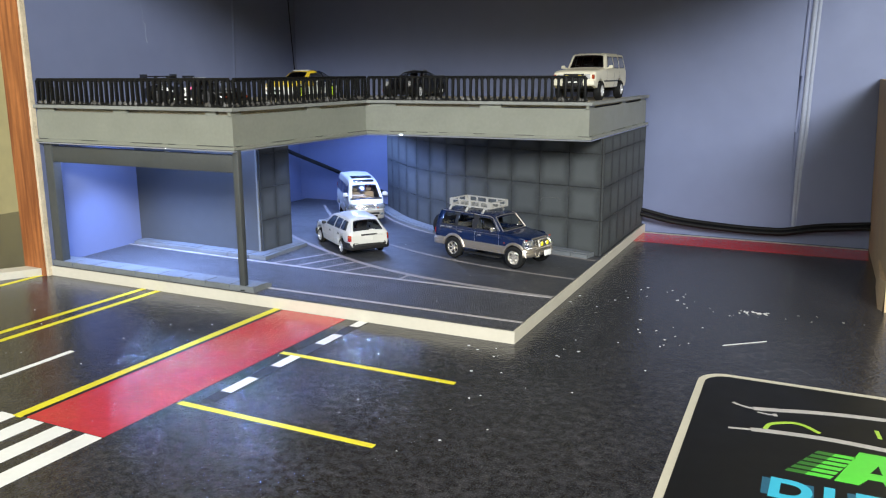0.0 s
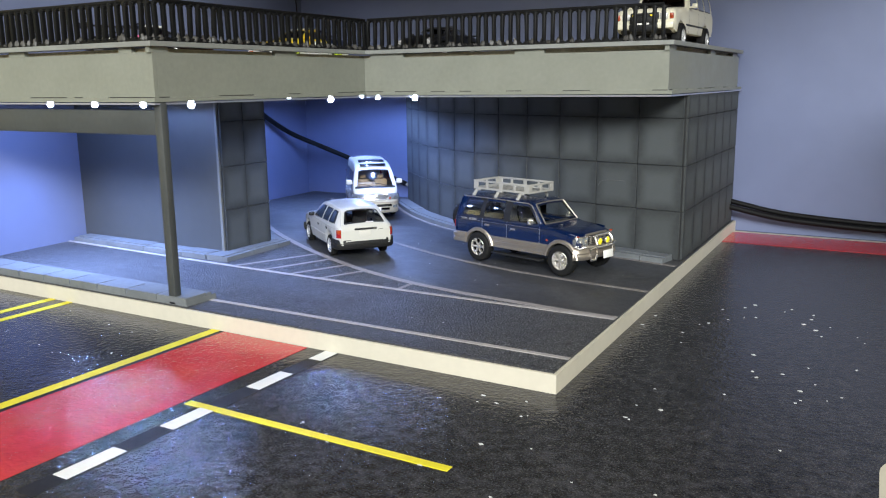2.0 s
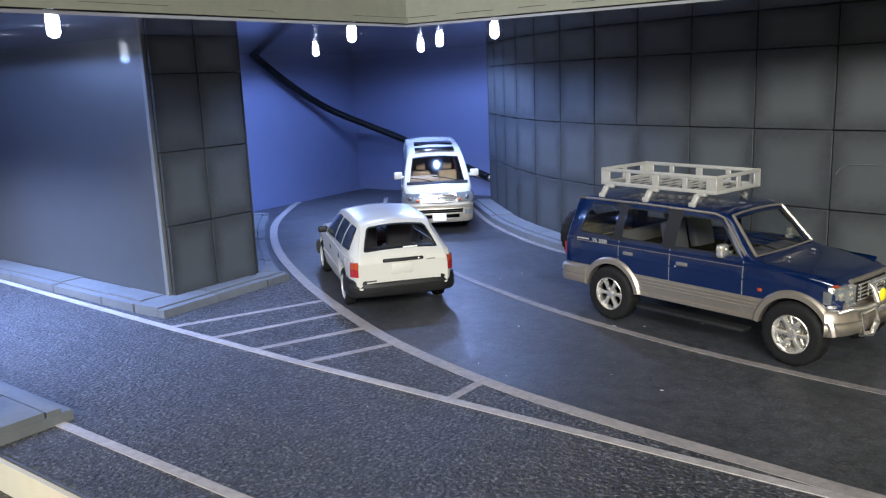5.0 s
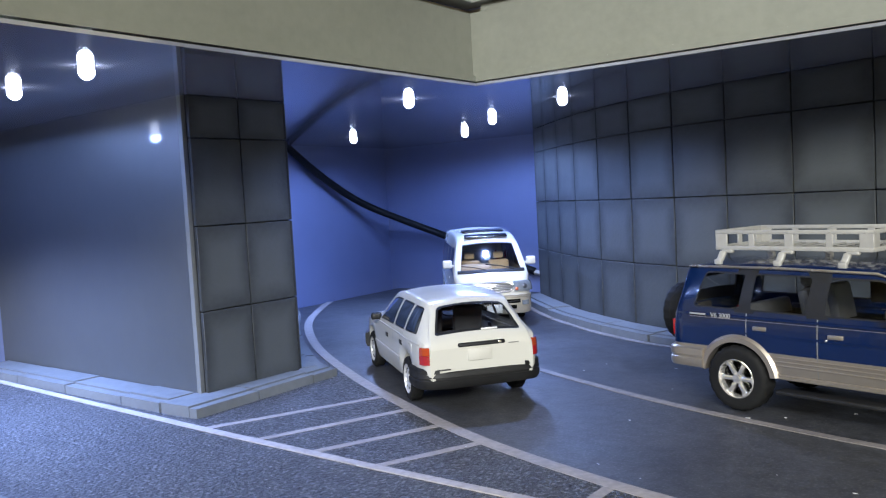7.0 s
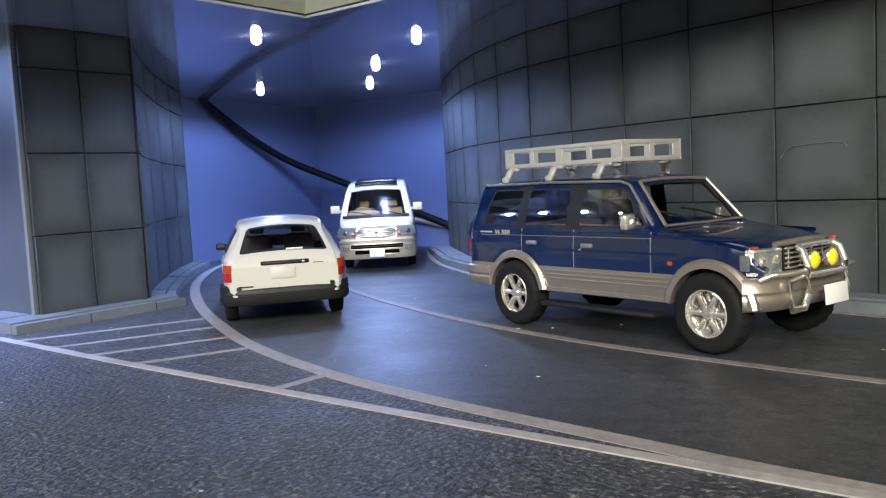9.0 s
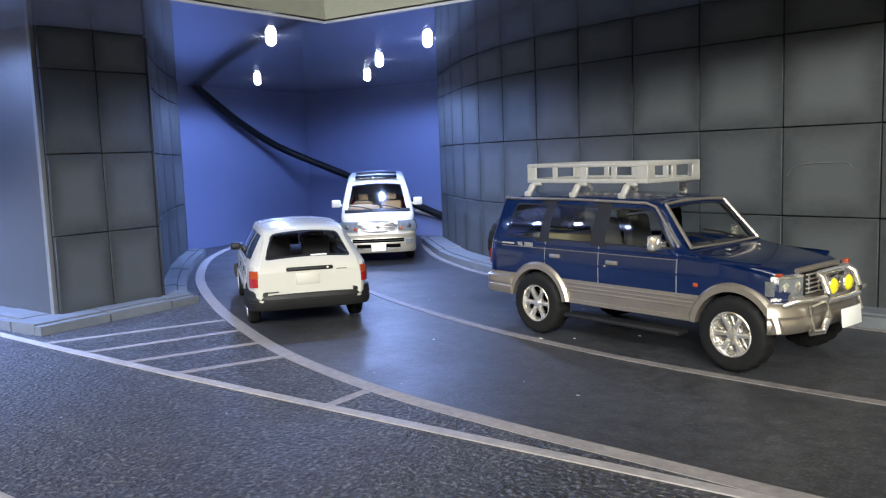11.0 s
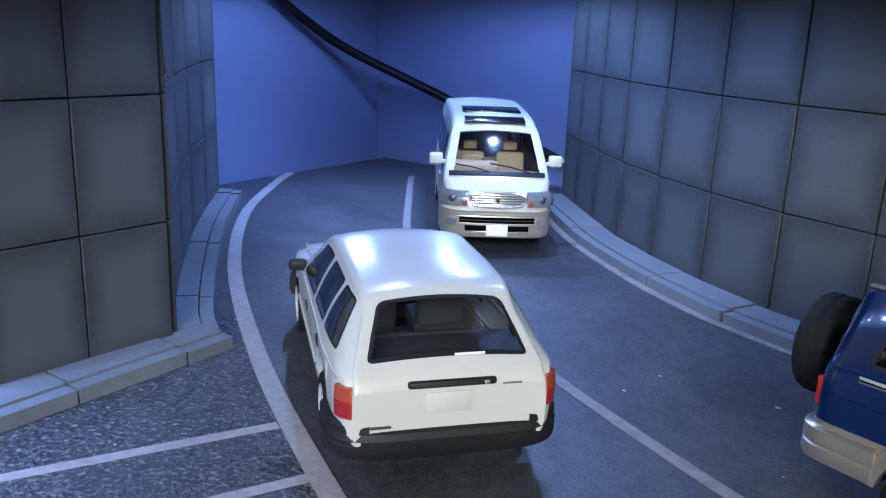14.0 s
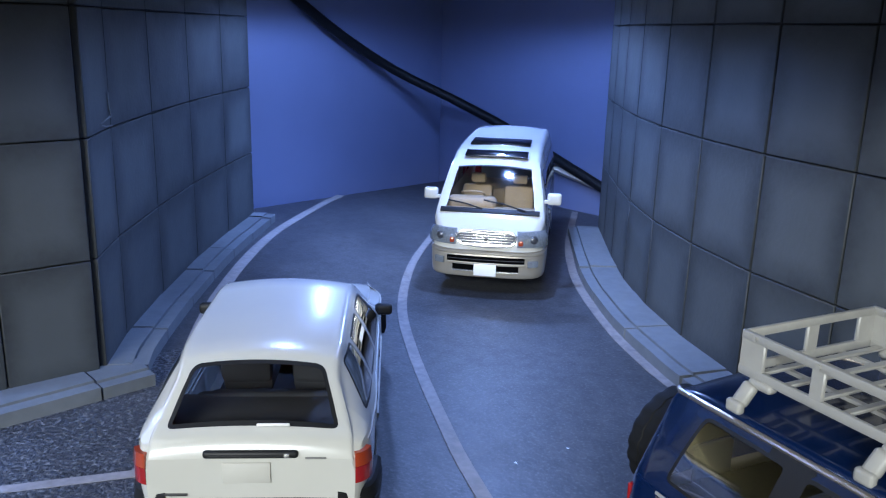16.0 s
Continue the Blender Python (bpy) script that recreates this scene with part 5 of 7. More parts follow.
def cabin(car, floor, seats, mat, dash=None, width=0.62, dash_mat=None):
    """Rows of seats, a dashboard and a steering wheel inside the skin."""
    for x, bench in seats:
        spots = [(0, width * 1.9)] if bench else [(width * 0.52, width * 0.75), (-width * 0.52, width * 0.75)]
        for y, w in spots:
            bm = rbox(x + 0.2, y, floor + 0.3, 0.5, w, 0.16, 0.05, 2)
            rbox(x - 0.1, y, floor + (0.42 if bench else 0.58), 0.15, w, 0.34 if bench else 0.5, 0.06, 2, bm, Euler((0, -0.2, 0)).to_matrix())
            if not bench:
                rbox(x - 0.18, y, floor + 0.92, 0.1, min(w * 0.5, 0.28), 0.15, 0.04, 2, bm)
            part("seat", bm, mat, car, unit=CAR)
    if dash:
        part("dashboard", rbox(dash, 0, floor + 0.43, 0.36, width * 2.1, 0.28, 0.1, 3), dash_mat or mat, car, unit=CAR)
        c = Vector((dash - 0.33, -width * 0.52, floor + 0.66))
        ring = [c + Vector((0.09 * math.sin(a), 0.14 * math.cos(a), 0.12 * math.sin(a))) for a in np.linspace(0, 2 * math.pi, 16, endpoint=False)]
        part("steering_wheel", tube(ring, 0.013, sides=6, closed=True), "black_trim", car, unit=CAR)


def wipers(car, pts, mat="black_trim"):
    for a, b in pts:
        part("wiper", tube([a, ((a[0] + b[0]) / 2, (a[1] + b[1]) / 2, (a[2] + b[2]) / 2 + 0.015), b], 0.012, sides=6), mat, car, unit=CAR)


def car_thing(name, x, y, z, yaw, length, label, scale=1.0, lean=0.0):
    """yaw: the heading in degrees from +x; (x, y): the middle of the car, in centimetres."""
    m = pose(x * CM, y * CM, z * CM, 0, lean, 0) @ pose(0, 0, 0, 0, 0, yaw) @ Matrix.Diagonal((scale, scale, scale, 1)) @ Matrix.Translation((-length / 2 * CAR, 0, 0))
    return thing(name, m, label, "model car", "model cars")


# white estate car, seen from behind
def estate_car():
    s = dict(rear=0.87, front=3.37, arch=0.335, radius=0.295, track=0.8, mats=["white_paint"], paints=lambda x, y, z, r: 0, crown=0.06, tuck=0.95, edge=0.07,
             top=[(0.03, 0.8), (0.045, 0.86), (0.075, 0.915), (0.13, 0.965), (0.5, 1.31), (0.58, 1.357), (0.75, 1.388), (1.3, 1.412), (1.9, 1.41), (2.22, 1.375), (2.36, 1.335), (3.0, 0.975), (3.1, 0.955), (3.7, 0.88), (4.0, 0.79), (4.15, 0.66), (4.2, 0.58)],
             belt=[(0.03, 0.77), (0.15, 0.885), (0.5, 0.9), (3.0, 0.875), (3.8, 0.76), (4.2, 0.5)],
             wide=[(0.03, 0.69), (0.05, 0.715), (0.1, 0.75), (0.3, 0.8), (0.9, 0.815), (3.2, 0.815), (3.8, 0.78), (4.05, 0.7), (4.16, 0.58), (4.2, 0.5)],
             roof=[(0.03, 0.68), (0.13, 0.675), (0.5, 0.565), (0.8, 0.585), (2.3, 0.585), (3.0, 0.7), (3.8, 0.68), (4.2, 0.42)],
             sill=[(0.03, 0.36), (0.3, 0.27), (3.9, 0.22), (4.2, 0.3)],
             side_windows=[[(0.43, 0.95), (0.985, 0.935), (0.945, 1.278), (0.61, 1.268)], [(1.06, 0.932), (1.63, 0.922), (1.6, 1.282), (1.02, 1.28)], [(1.71, 0.92), (2.62, 0.9), (2.24, 1.245), (1.98, 1.28), (1.69, 1.283)]],
             screen=((2.4, 0.53), (2.97, 0.65)), back=((0.145, 0.585), (0.5, 0.455)), glass="glass_clear", screen_glass="glass_clear", back_glass="glass_tail", trim=0.018, trim_back=0.028, corner_back=0.06)
    c = car_thing("estate_car", -26.741, 41.224, 0.015, 142.62, 4.2, "white model estate car with black bumpers and a large tailgate window")
    b = Body(s)
    b.build(c)
    wheels(c, s, 12, "rim_silver", "disc", 0.68, 0.17, 0.81)
    for x, slant in ((1.67, 0.0), (2.83, 0.05)):
        b.seam(c, x, slant=slant, mat="seam_grey")
    b.seam(c, 1.2, 4.2, 6, -0.16, mat="seam_grey")
    b.stripe(c, "belt_crease", "white_paint", 0.2, 3.9, lambda x: 0.845 - 0.03 * max(0, x - 2.6), high=0.02, out=0.008)
    b.stripe(c, "side_strip", "white_paint", 1.24, 3.0, 0.51, high=0.028, out=0.014)
    path = mirrored([(0.03, 0.0), (0.035, 0.4), (0.06, 0.62), (0.13, 0.755), (0.26, 0.805), (0.51, 0.825)])
    wrap(c, "bumper", "black_trim", path, [(0.06, 0.3), (-0.015, 0.29), (-0.04, 0.33), (-0.045, 0.4), (-0.032, 0.41), (-0.032, 0.43), (-0.045, 0.44), (-0.03, 0.49), (0.0, 0.505), (0.06, 0.505)], "black plastic rear bumper")
    for side in (1, -1):
        end = [(0.046, 0.57), (0.065, 0.645), (0.13, 0.76), (0.26, 0.808), (0.51, 0.827)]
        wrap(c, "bumper_end", "black_trim", end if side > 0 else [(x, -y) for x, y in end[::-1]], [(0.06, 0.49), (-0.034, 0.49), (-0.03, 0.535), (-0.008, 0.555), (0.06, 0.555)])
        lamp = [(0.038, 0.69), (0.048, 0.715), (0.085, 0.76), (0.15, 0.79)]
        lamp = lamp if side > 0 else [(x, -y) for x, y in lamp[::-1]]
        wrap(c, "tail_lamp", "red_lens", lamp, [(0.03, 0.61), (-0.012, 0.61), (-0.014, 0.728), (0.03, 0.728)], "red tail lamp lens")
        wrap(c, "turn_lamp", "amber_lens", lamp, [(0.04, 0.731), (-0.014, 0.731), (-0.005, 0.83), (0.04, 0.83)], "amber lamp lens")
    wrap(c, "bumper", "black_trim", mirrored([(4.2, 0.0), (4.18, 0.4), (4.08, 0.66), (3.9, 0.78), (3.72, 0.82)]), [(-0.06, 0.28), (0.02, 0.28), (0.045, 0.36), (0.04, 0.5), (-0.06, 0.53)], "black plastic front bumper")
    box(c, "tailgate_handle", "black_trim", (0.034, 0.0, 0.828), (0.05, 0.63, 0.055), 0.022, label="long black tailgate handle", turn=Euler((0, 0.2, 0)), seg=3)
    box(c, "handle_groove", "matt_black", (0.01, 0.03, 0.826), (0.012, 0.5, 0.016), 0.004)
    box(c, "lock", "chrome", (0.008, -0.24, 0.828), (0.016, 0.04, 0.03), 0.008)
    box(c, "number_plate", "plate_blank", (0.026, 0.03, 0.695), (0.02, 0.32, 0.15), 0.006)
    box(c, "badge", "bar_dark", (0.023, 0.5, 0.535), (0.012, 0.15, 0.018), 0.003)
    box(c, "script_bar", "seam_grey", (0.028, -0.43, 0.8), (0.01, 0.14, 0.014), 0.003)
    box(c, "rear_wiper", "plate", (0.125, -0.14, 0.995), (0.02, 0.22, 0.02), 0.006, turn=Euler((0, -0.75, 0)))
    box(c, "door_handle", "black_trim", (2.1, 0.808, 0.72), (0.15, 0.025, 0.07), 0.025, True, seg=3)
    box(c, "door_handle", "black_trim", (1.16, 0.81, 0.748), (0.15, 0.025, 0.07), 0.025, True, seg=3)
    box(c, "fuel_flap", "white_paint", (0.6, 0.803, 0.755), (0.17, 0.016, 0.13), 0.02)
    mirrors(c, 2.7, 0.71, 0.925, "black_trim", (0.1, 0.17, 0.11))
    box(c, "headlamp", "clear_lens", (4.08, 0.52, 0.66), (0.14, 0.34, 0.13), 0.03, True)
    box(c, "grille", "black_trim", (4.17, 0, 0.65), (0.04, 0.62, 0.09), 0.02)
    cabin(c, 0.3, [(1.72, False), (0.98, True)], "seat_grey", 2.95, 0.58)
    part("parcel_shelf", rbox(0.56, 0, 0.86, 0.62, 1.3, 0.03, 0.01), "seat_grey", c, unit=CAR)


# blue and silver four-wheel-drive with a roof rack
def blue_offroader():
    s = dict(rear=0.95, front=3.66, arch=0.445, radius=0.388, track=0.82, split=0.735, crown=0.04, tuck=0.97, edge=0.05, mats=["blue_paint", "silver_paint", "black_trim"],
             paints=lambda x, y, z, r: 1 if r <= 3 else 2 if 6 <= r <= 11 and (0.9 < x < 1.16 or 1.78 < x < 2.04) else 0,
             top=[(0.04, 1.0), (0.055, 1.15), (0.11, 1.42), (0.18, 1.645), (0.24, 1.71), (0.5, 1.74), (1.5, 1.755), (2.4, 1.735), (2.58, 1.705), (2.67, 1.665), (3.1, 1.19), (3.2, 1.162), (3.6, 1.13), (3.92, 1.085), (4.06, 1.03), (4.13, 0.95), (4.16, 0.86)],
             belt=[(0.04, 0.98), (0.1, 1.165), (3.0, 1.15), (3.6, 1.06), (4.0, 0.98), (4.16, 0.82)],
             wide=[(0.04, 0.74), (0.07, 0.775), (0.2, 0.8), (3.8, 0.8), (4.02, 0.755), (4.16, 0.66)],
             roof=[(0.04, 0.66), (0.2, 0.63), (2.5, 0.625), (2.67, 0.63), (3.1, 0.73), (3.8, 0.72), (4.16, 0.55)],
             sill=[(0.04, 0.48), (0.3, 0.42), (4.0, 0.42), (4.16, 0.5)],
             side_windows=[[(0.34, 1.2), (0.975, 1.19), (1.03, 1.625), (0.475, 1.632)], [(1.09, 1.19), (1.8, 1.185), (1.84, 1.618), (1.125, 1.625)], [(1.97, 1.185), (2.94, 1.19), (2.585, 1.605), (2.01, 1.615)]],
             screen=((2.71, 0.55), (3.07, 0.65)), back=((0.06, 0.6), (0.16, 0.54)), glass="glass", trim=0.02, trim_screen=0.012, corner_screen=0.05, screen_glass="glass_clear", corner=0.05)
    c = car_thing("offroader", -17.362, 41.753, 0.015, -14.68, 4.6, "dark blue and silver model off-road car with a grey roof rack")
    b = Body(s)
    b.build(c)
    wheels(c, s, 6, "chrome", "spoke", 0.6, 0.25, 0.855)
    flare(c, s, "silver_paint", 0.8, 0.075, 0.035)
    for x in (1.92, 2.99):
        b.seam(c, x, mat="rack_grey", wide=0.008)
    b.seam(c, 1.07, 4.2, 6, mat="rack_grey", wide=0.008)
    b.stripe(c, "shoulder_line", "blue_paint", 0.12, 3.9, lambda x: 1.115 - 0.035 * max(0, x - 2.9), high=0.02, out=0.013)
    b.stripe(c, "pin_line", "silver_paint", 0.3, 3.0, 1.082, high=0.005, out=0.004)
    b.stripe(c, "side_crease", "blue_paint", 0.2, 3.3, 0.93, high=0.016, out=0.009)
    b.stripe(c, "cladding_rib", "silver_paint", 1.42, 3.2, 0.69, high=0.012, out=0.012)
    b.stripe(c, "cladding_rib", "silver_paint", 1.42, 3.2, 0.645, high=0.01, out=0.012)
    b.stripe(c, "cladding_rib", "silver_paint", 1.42, 3.2, 0.6, high=0.01, out=0.012)
    b.stripe(c, "sill_rail", "silver_paint", 1.4, 3.22, 0.47, high=0.035, out=0.02)
    wrap(c, "rear_bumper", "silver_paint", mirrored([(-0.02, 0.0), (-0.02, 0.55), (0.0, 0.72), (0.08, 0.8), (0.3, 0.815), (0.5, 0.82)]), [(0.07, 0.46), (-0.02, 0.46), (-0.035, 0.5), (-0.03, 0.56), (-0.02, 0.57), (-0.02, 0.59), (-0.035, 0.6), (-0.03, 0.68), (0.0, 0.7), (0.07, 0.7)], "wrapped silver rear bumper")
    wrap(c, "front_bumper", "silver_paint", mirrored([(4.24, 0.0), (4.23, 0.42), (4.18, 0.63), (4.1, 0.76), (4.03, 0.82)]), [(-0.12, 0.44), (0.0, 0.43), (0.045, 0.48), (0.05, 0.55), (0.04, 0.57), (0.04, 0.59), (0.05, 0.61), (0.03, 0.7), (0.0, 0.735), (-0.12, 0.745)], "rounded silver front bumper")
    box(c, "side_step", "black_trim", (2.28, 0.81, 0.315), (1.62, 0.2, 0.05), 0.02, True)
    for side in (1, -1):
        lens = [(4.18, 0.42), (4.15, 0.6), (4.09, 0.7), (4.03, 0.75)]
        lens = lens if side > 0 else [(x, -y) for x, y in lens[::-1]]
        wrap(c, "headlamp_frame", "chrome", lens, [(-0.05, 0.755), (0.015, 0.755), (0.015, 0.785), (-0.01, 0.795), (-0.01, 0.96), (0.012, 0.97), (0.012, 0.995), (-0.05, 1.0)], "chrome headlamp surround")
        wrap(c, "headlamp", "lamp_glass", lens[:3] if side > 0 else lens[1:], [(-0.03, 0.79), (0.006, 0.79), (0.008, 0.965), (-0.03, 0.965)], "clear ribbed headlamp")
        for y, r in ((0.5, 0.055), (0.64, 0.05)):
            bm = lathe([(0.001, 0.012), (r * 0.5, 0.016), (r, 0.0), (r, -0.04)], 18)
            bmesh.ops.transform(bm, matrix=pose(4.175 - 0.25 * max(0, y - 0.5), side * y, 0.88, 0, 0, -90 + side * 12), verts=bm.verts)
            part("reflector", bm, "chrome", c, unit=CAR)
        box(c, "turn_lamp", "clear_lens", (4.03, side * 0.765, 0.875), (0.1, 0.03, 0.15), 0.015)
        box(c, "side_marker", "amber_lens", (4.09, side * 0.7, 1.01), (0.06, 0.06, 0.035), 0.012)
    box(c, "side_repeater", "amber_lens", (3.226, 0.803, 0.842), (0.06, 0.02, 0.045), 0.012, True, seg=3)
    box(c, "grille", "black_trim", (4.13, 0, 0.88), (0.1, 0.74, 0.22), 0.02)
    for z in (0.8, 0.845, 0.89, 0.935, 0.98):
        box(c, "grille_bar", "chrome", (4.185, 0, z), (0.02, 0.72, 0.02), 0.006)
    for y in (-0.3, -0.1, 0.1, 0.3):
        box(c, "grille_post", "chrome", (4.182, y, 0.89), (0.014, 0.02, 0.2), 0.005)
    part("bonnet_lip", tube([(4.12, -0.42, 1.02), (4.16, -0.2, 1.035), (4.17, 0, 1.04), (4.16, 0.2, 1.035), (4.12, 0.42, 1.02)], 0.03, sides=8), "silver_paint", c, unit=CAR)
    bm = bmesh.new()
    for y in (0.33, -0.33):
        tube([(4.22, y, 0.4), (4.35, y, 0.44), (4.4, y, 0.58), (4.39, y, 0.82), (4.34, y * 0.97, 0.96), (4.28, y * 0.9, 1.0)], 0.034, bm)
    tube([(4.28, -0.3, 1.0), (4.3, 0, 1.01), (4.28, 0.3, 1.0)], 0.028, bm)
    tube([(4.39, -0.33, 0.74), (4.41, 0, 0.74), (4.39, 0.33, 0.74)], 0.028, bm)
    for y in (0.33, -0.33):
        tube([(4.38, y, 0.78), (4.36, y * 1.6, 0.78), (4.25, y * 2.1, 0.77), (4.16, y * 2.25, 0.72)], 0.026, bm)
        tube([(4.38, y * 1.12, 0.46), (4.33, y * 1.5, 0.46), (4.31, y * 1.5, 0.7), (4.37, y * 1.12, 0.74)], 0.022, bm)
    part("bull_bar", bm, "chrome", c, "chrome bull bar", unit=CAR)
    for y in (0.158, -0.158):
        bm = lathe([(0.001, 0.035), (0.05, 0.03), (0.075, 0.01), (0.084, 0.0)], 22)
        bmesh.ops.transform(bm, matrix=pose(4.36, y, 0.865, 0, 0, -90), verts=bm.verts)
        lamp = part("fog_lamp", bm, "yellow_lens", c, "round yellow fog lamp", unit=CAR)
        bm = lathe([(0.084, 0.004), (0.09, -0.01), (0.07, -0.06), (0.001, -0.08)], 22)
        bmesh.ops.transform(bm, matrix=pose(4.36, y, 0.865, 0, 0, -90), verts=bm.verts)
        part("lamp_shell", bm, "chrome", lamp, unit=CAR)
    box(c, "number_plate", "plate", (4.425, 0.1, 0.535), (0.02, 0.4, 0.19), 0.008, turn=Euler((0, -0.08, 0)))
    mirrors(c, 2.72, 0.68, 1.25, "chrome", (0.1, 0.17, 0.17))
    box(c, "door_handle", "silver_paint", (2.12, 0.8, 0.985), (0.17, 0.03, 0.05), 0.012, True)
    box(c, "door_handle", "silver_paint", (1.24, 0.8, 1.0), (0.17, 0.03, 0.05), 0.012, True)
    box(c, "lock", "chrome", (2.02, 0.802, 0.94), (0.03, 0.02, 0.03), 0.01, True)
    # rain gutter round the roof and the bright windscreen frame
    bm = bmesh.new()
    for side in (1, -1):
        tube([(0.2, side * 0.6, 1.67), (0.26, side * 0.645, 1.685), (1.4, side * 0.65, 1.69), (2.5, side * 0.645, 1.668), (2.62, side * 0.64, 1.63), (2.98, side * 0.735, 1.22)], 0.017, bm, 8)
    part("roof_gutter", bm, "silver_paint", c, "pale roof gutter", unit=CAR)
    bm = bmesh.new()
    for side in (1, -1):
        tube([(3.085, side * 0.662, 1.205), (2.695, side * 0.565, 1.655)], 0.02, bm, 8)
    tube([(2.695, -0.565, 1.655), (2.68, -0.3, 1.67), (2.675, 0, 1.675), (2.68, 0.3, 1.67), (2.695, 0.565, 1.655)], 0.018, bm, 8)
    tube([(3.085, -0.662, 1.205), (3.1, 0, 1.2), (3.085, 0.662, 1.205)], 0.014, bm, 8)
    part("screen_frame", bm, "silver_paint", c, "silver windscreen frame", unit=CAR)
    wipers(c, [((3.09, 0.3, 1.235), (2.95, -0.25, 1.37)), ((3.09, -0.25, 1.235), (2.96, -0.6, 1.345))])
    for y in (0.3, -0.3):
        box(c, "washer_jet", "chrome", (3.3, y, 1.17), (0.06, 0.025, 0.02), 0.008)
    for side in (1, -1):
        lettering("side_script", "V6 3000", 0.08, "rack_grey", c, pose(0.74 * CAR, side * 0.807 * CAR, 1.09 * CAR, 90, 0, 0 if side < 0 else 180), CAR)
    box(c, "script_bar", "rack_grey", (0.42, 0.797, 1.117), (0.22, 0.014, 0.02), 0.003, True)
    # spare wheel on the tailgate
    tyre, rim = wheel_meshes(0.38, 0.24, 6, "chrome", 0.6)
    sp = part("spare_wheel", tyre, None, c, at=pose(-0.22 * CAR, -0.12 * CAR, 1.02 * CAR, 0, 0, 90))
    part("rim", rim, None, sp, at=I4)
    box(c, "spare_bracket", "matt_black", (-0.05, -0.12, 1.02), (0.26, 0.3, 0.3), 0.03)
    box(c, "tail_lamp", "red_lens", (0.045, 0.71, 0.92), (0.04, 0.1, 0.2), 0.012, True)
    # roof rack: two rails of flat bar joined by upright plates, a grid of slats and six feet
    z0, z1 = 1.905, 2.095
    x0, x1, hw = 0.53, 2.4, 0.5
    rack = part("roof_rack", rbox((x0 + x1) / 2, 0, z0 - 0.02, x1 - x0 - 0.04, 0.04, 0.02, 0.005, 1), "rack_grey", c, "light grey roof rack basket", unit=CAR)
    for z, h in ((z1, 0.05), (z0, 0.055)):
        for y in (hw, -hw):
            part("side_rail", rbox((x0 + x1) / 2, y, z, x1 - x0 + 0.03, 0.03, h, 0.01, 2), "rack_grey", rack, unit=CAR)
        for x in (x0, x1):
            part("end_rail", rbox(x, 0, z, 0.03, 2 * hw - 0.03, h, 0.01, 2), "rack_grey", rack, unit=CAR)
    zm, zh = (z0 + z1) / 2, z1 - z0 - 0.02
    for y in (hw, -hw):
        for k, x in enumerate(np.linspace(x0, x1, 5)):
            wide = 0.16 if k in (0, 4) else 0.11 if k == 2 else 0.08
            shift = 0.065 if k == 0 else -0.065 if k == 4 else 0
            part("upright", rbox(x + shift, y, zm, wide, 0.026, zh, 0.008, 1), "rack_grey", rack, unit=CAR)
            part("rivet", tube([(x + shift * 1.2, y * 0.97, z1), (x + shift * 1.2, y + math.copysign(0.024, y), z1)], 0.014, sides=8), "rack_grey", rack, unit=CAR)
    for x in (x0, x1):
        for y, wide in ((hw - 0.07, 0.13), (-hw + 0.07, 0.13), (0.0, 0.09)):
            part("upright", rbox(x, y, zm, 0.026, wide, zh, 0.008, 1), "rack_grey", rack, unit=CAR)
    for k in range(11):
        x = x0 + (x1 - x0) * (k + 0.5) / 11
        part("slat", rbox(x, 0, z0 - 0.006, 0.045, 2 * hw - 0.04, 0.02, 0.006, 1), "rack_grey", rack, unit=CAR)
    for y in (-0.25, 0.25):
        part("rack_runner", rbox((x0 + x1) / 2, y, z0 - 0.024, x1 - x0, 0.03, 0.02), "rack_grey", rack, unit=CAR)
    for x in (x0 + 0.1, (x0 + x1) / 2 - 0.07, x1 - 0.26):
        for side in (1, -1):
            bm = rbox(x + 0.05, side * (hw + 0.0), 1.865, 0.15, 0.07, 0.05, 0.022, 3)
            rbox(x - 0.005, side * 0.555, 1.805, 0.085, 0.055, 0.13, 0.022, 3, bm, Euler((side * 0.45, 0.2, 0)).to_matrix())
            rbox(x - 0.02, side * 0.6, 1.74, 0.1, 0.05, 0.07, 0.018, 3, bm)
            part("rack_foot", bm, "rack_grey", rack, unit=CAR)
    cabin(c, 0.62, [(1.75, False), (0.95, True)], "seat_light", 2.85, 0.58, "seat_grey")
    # added black block that stands in for shade in the lower cabin
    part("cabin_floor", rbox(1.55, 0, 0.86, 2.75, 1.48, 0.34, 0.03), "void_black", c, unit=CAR)


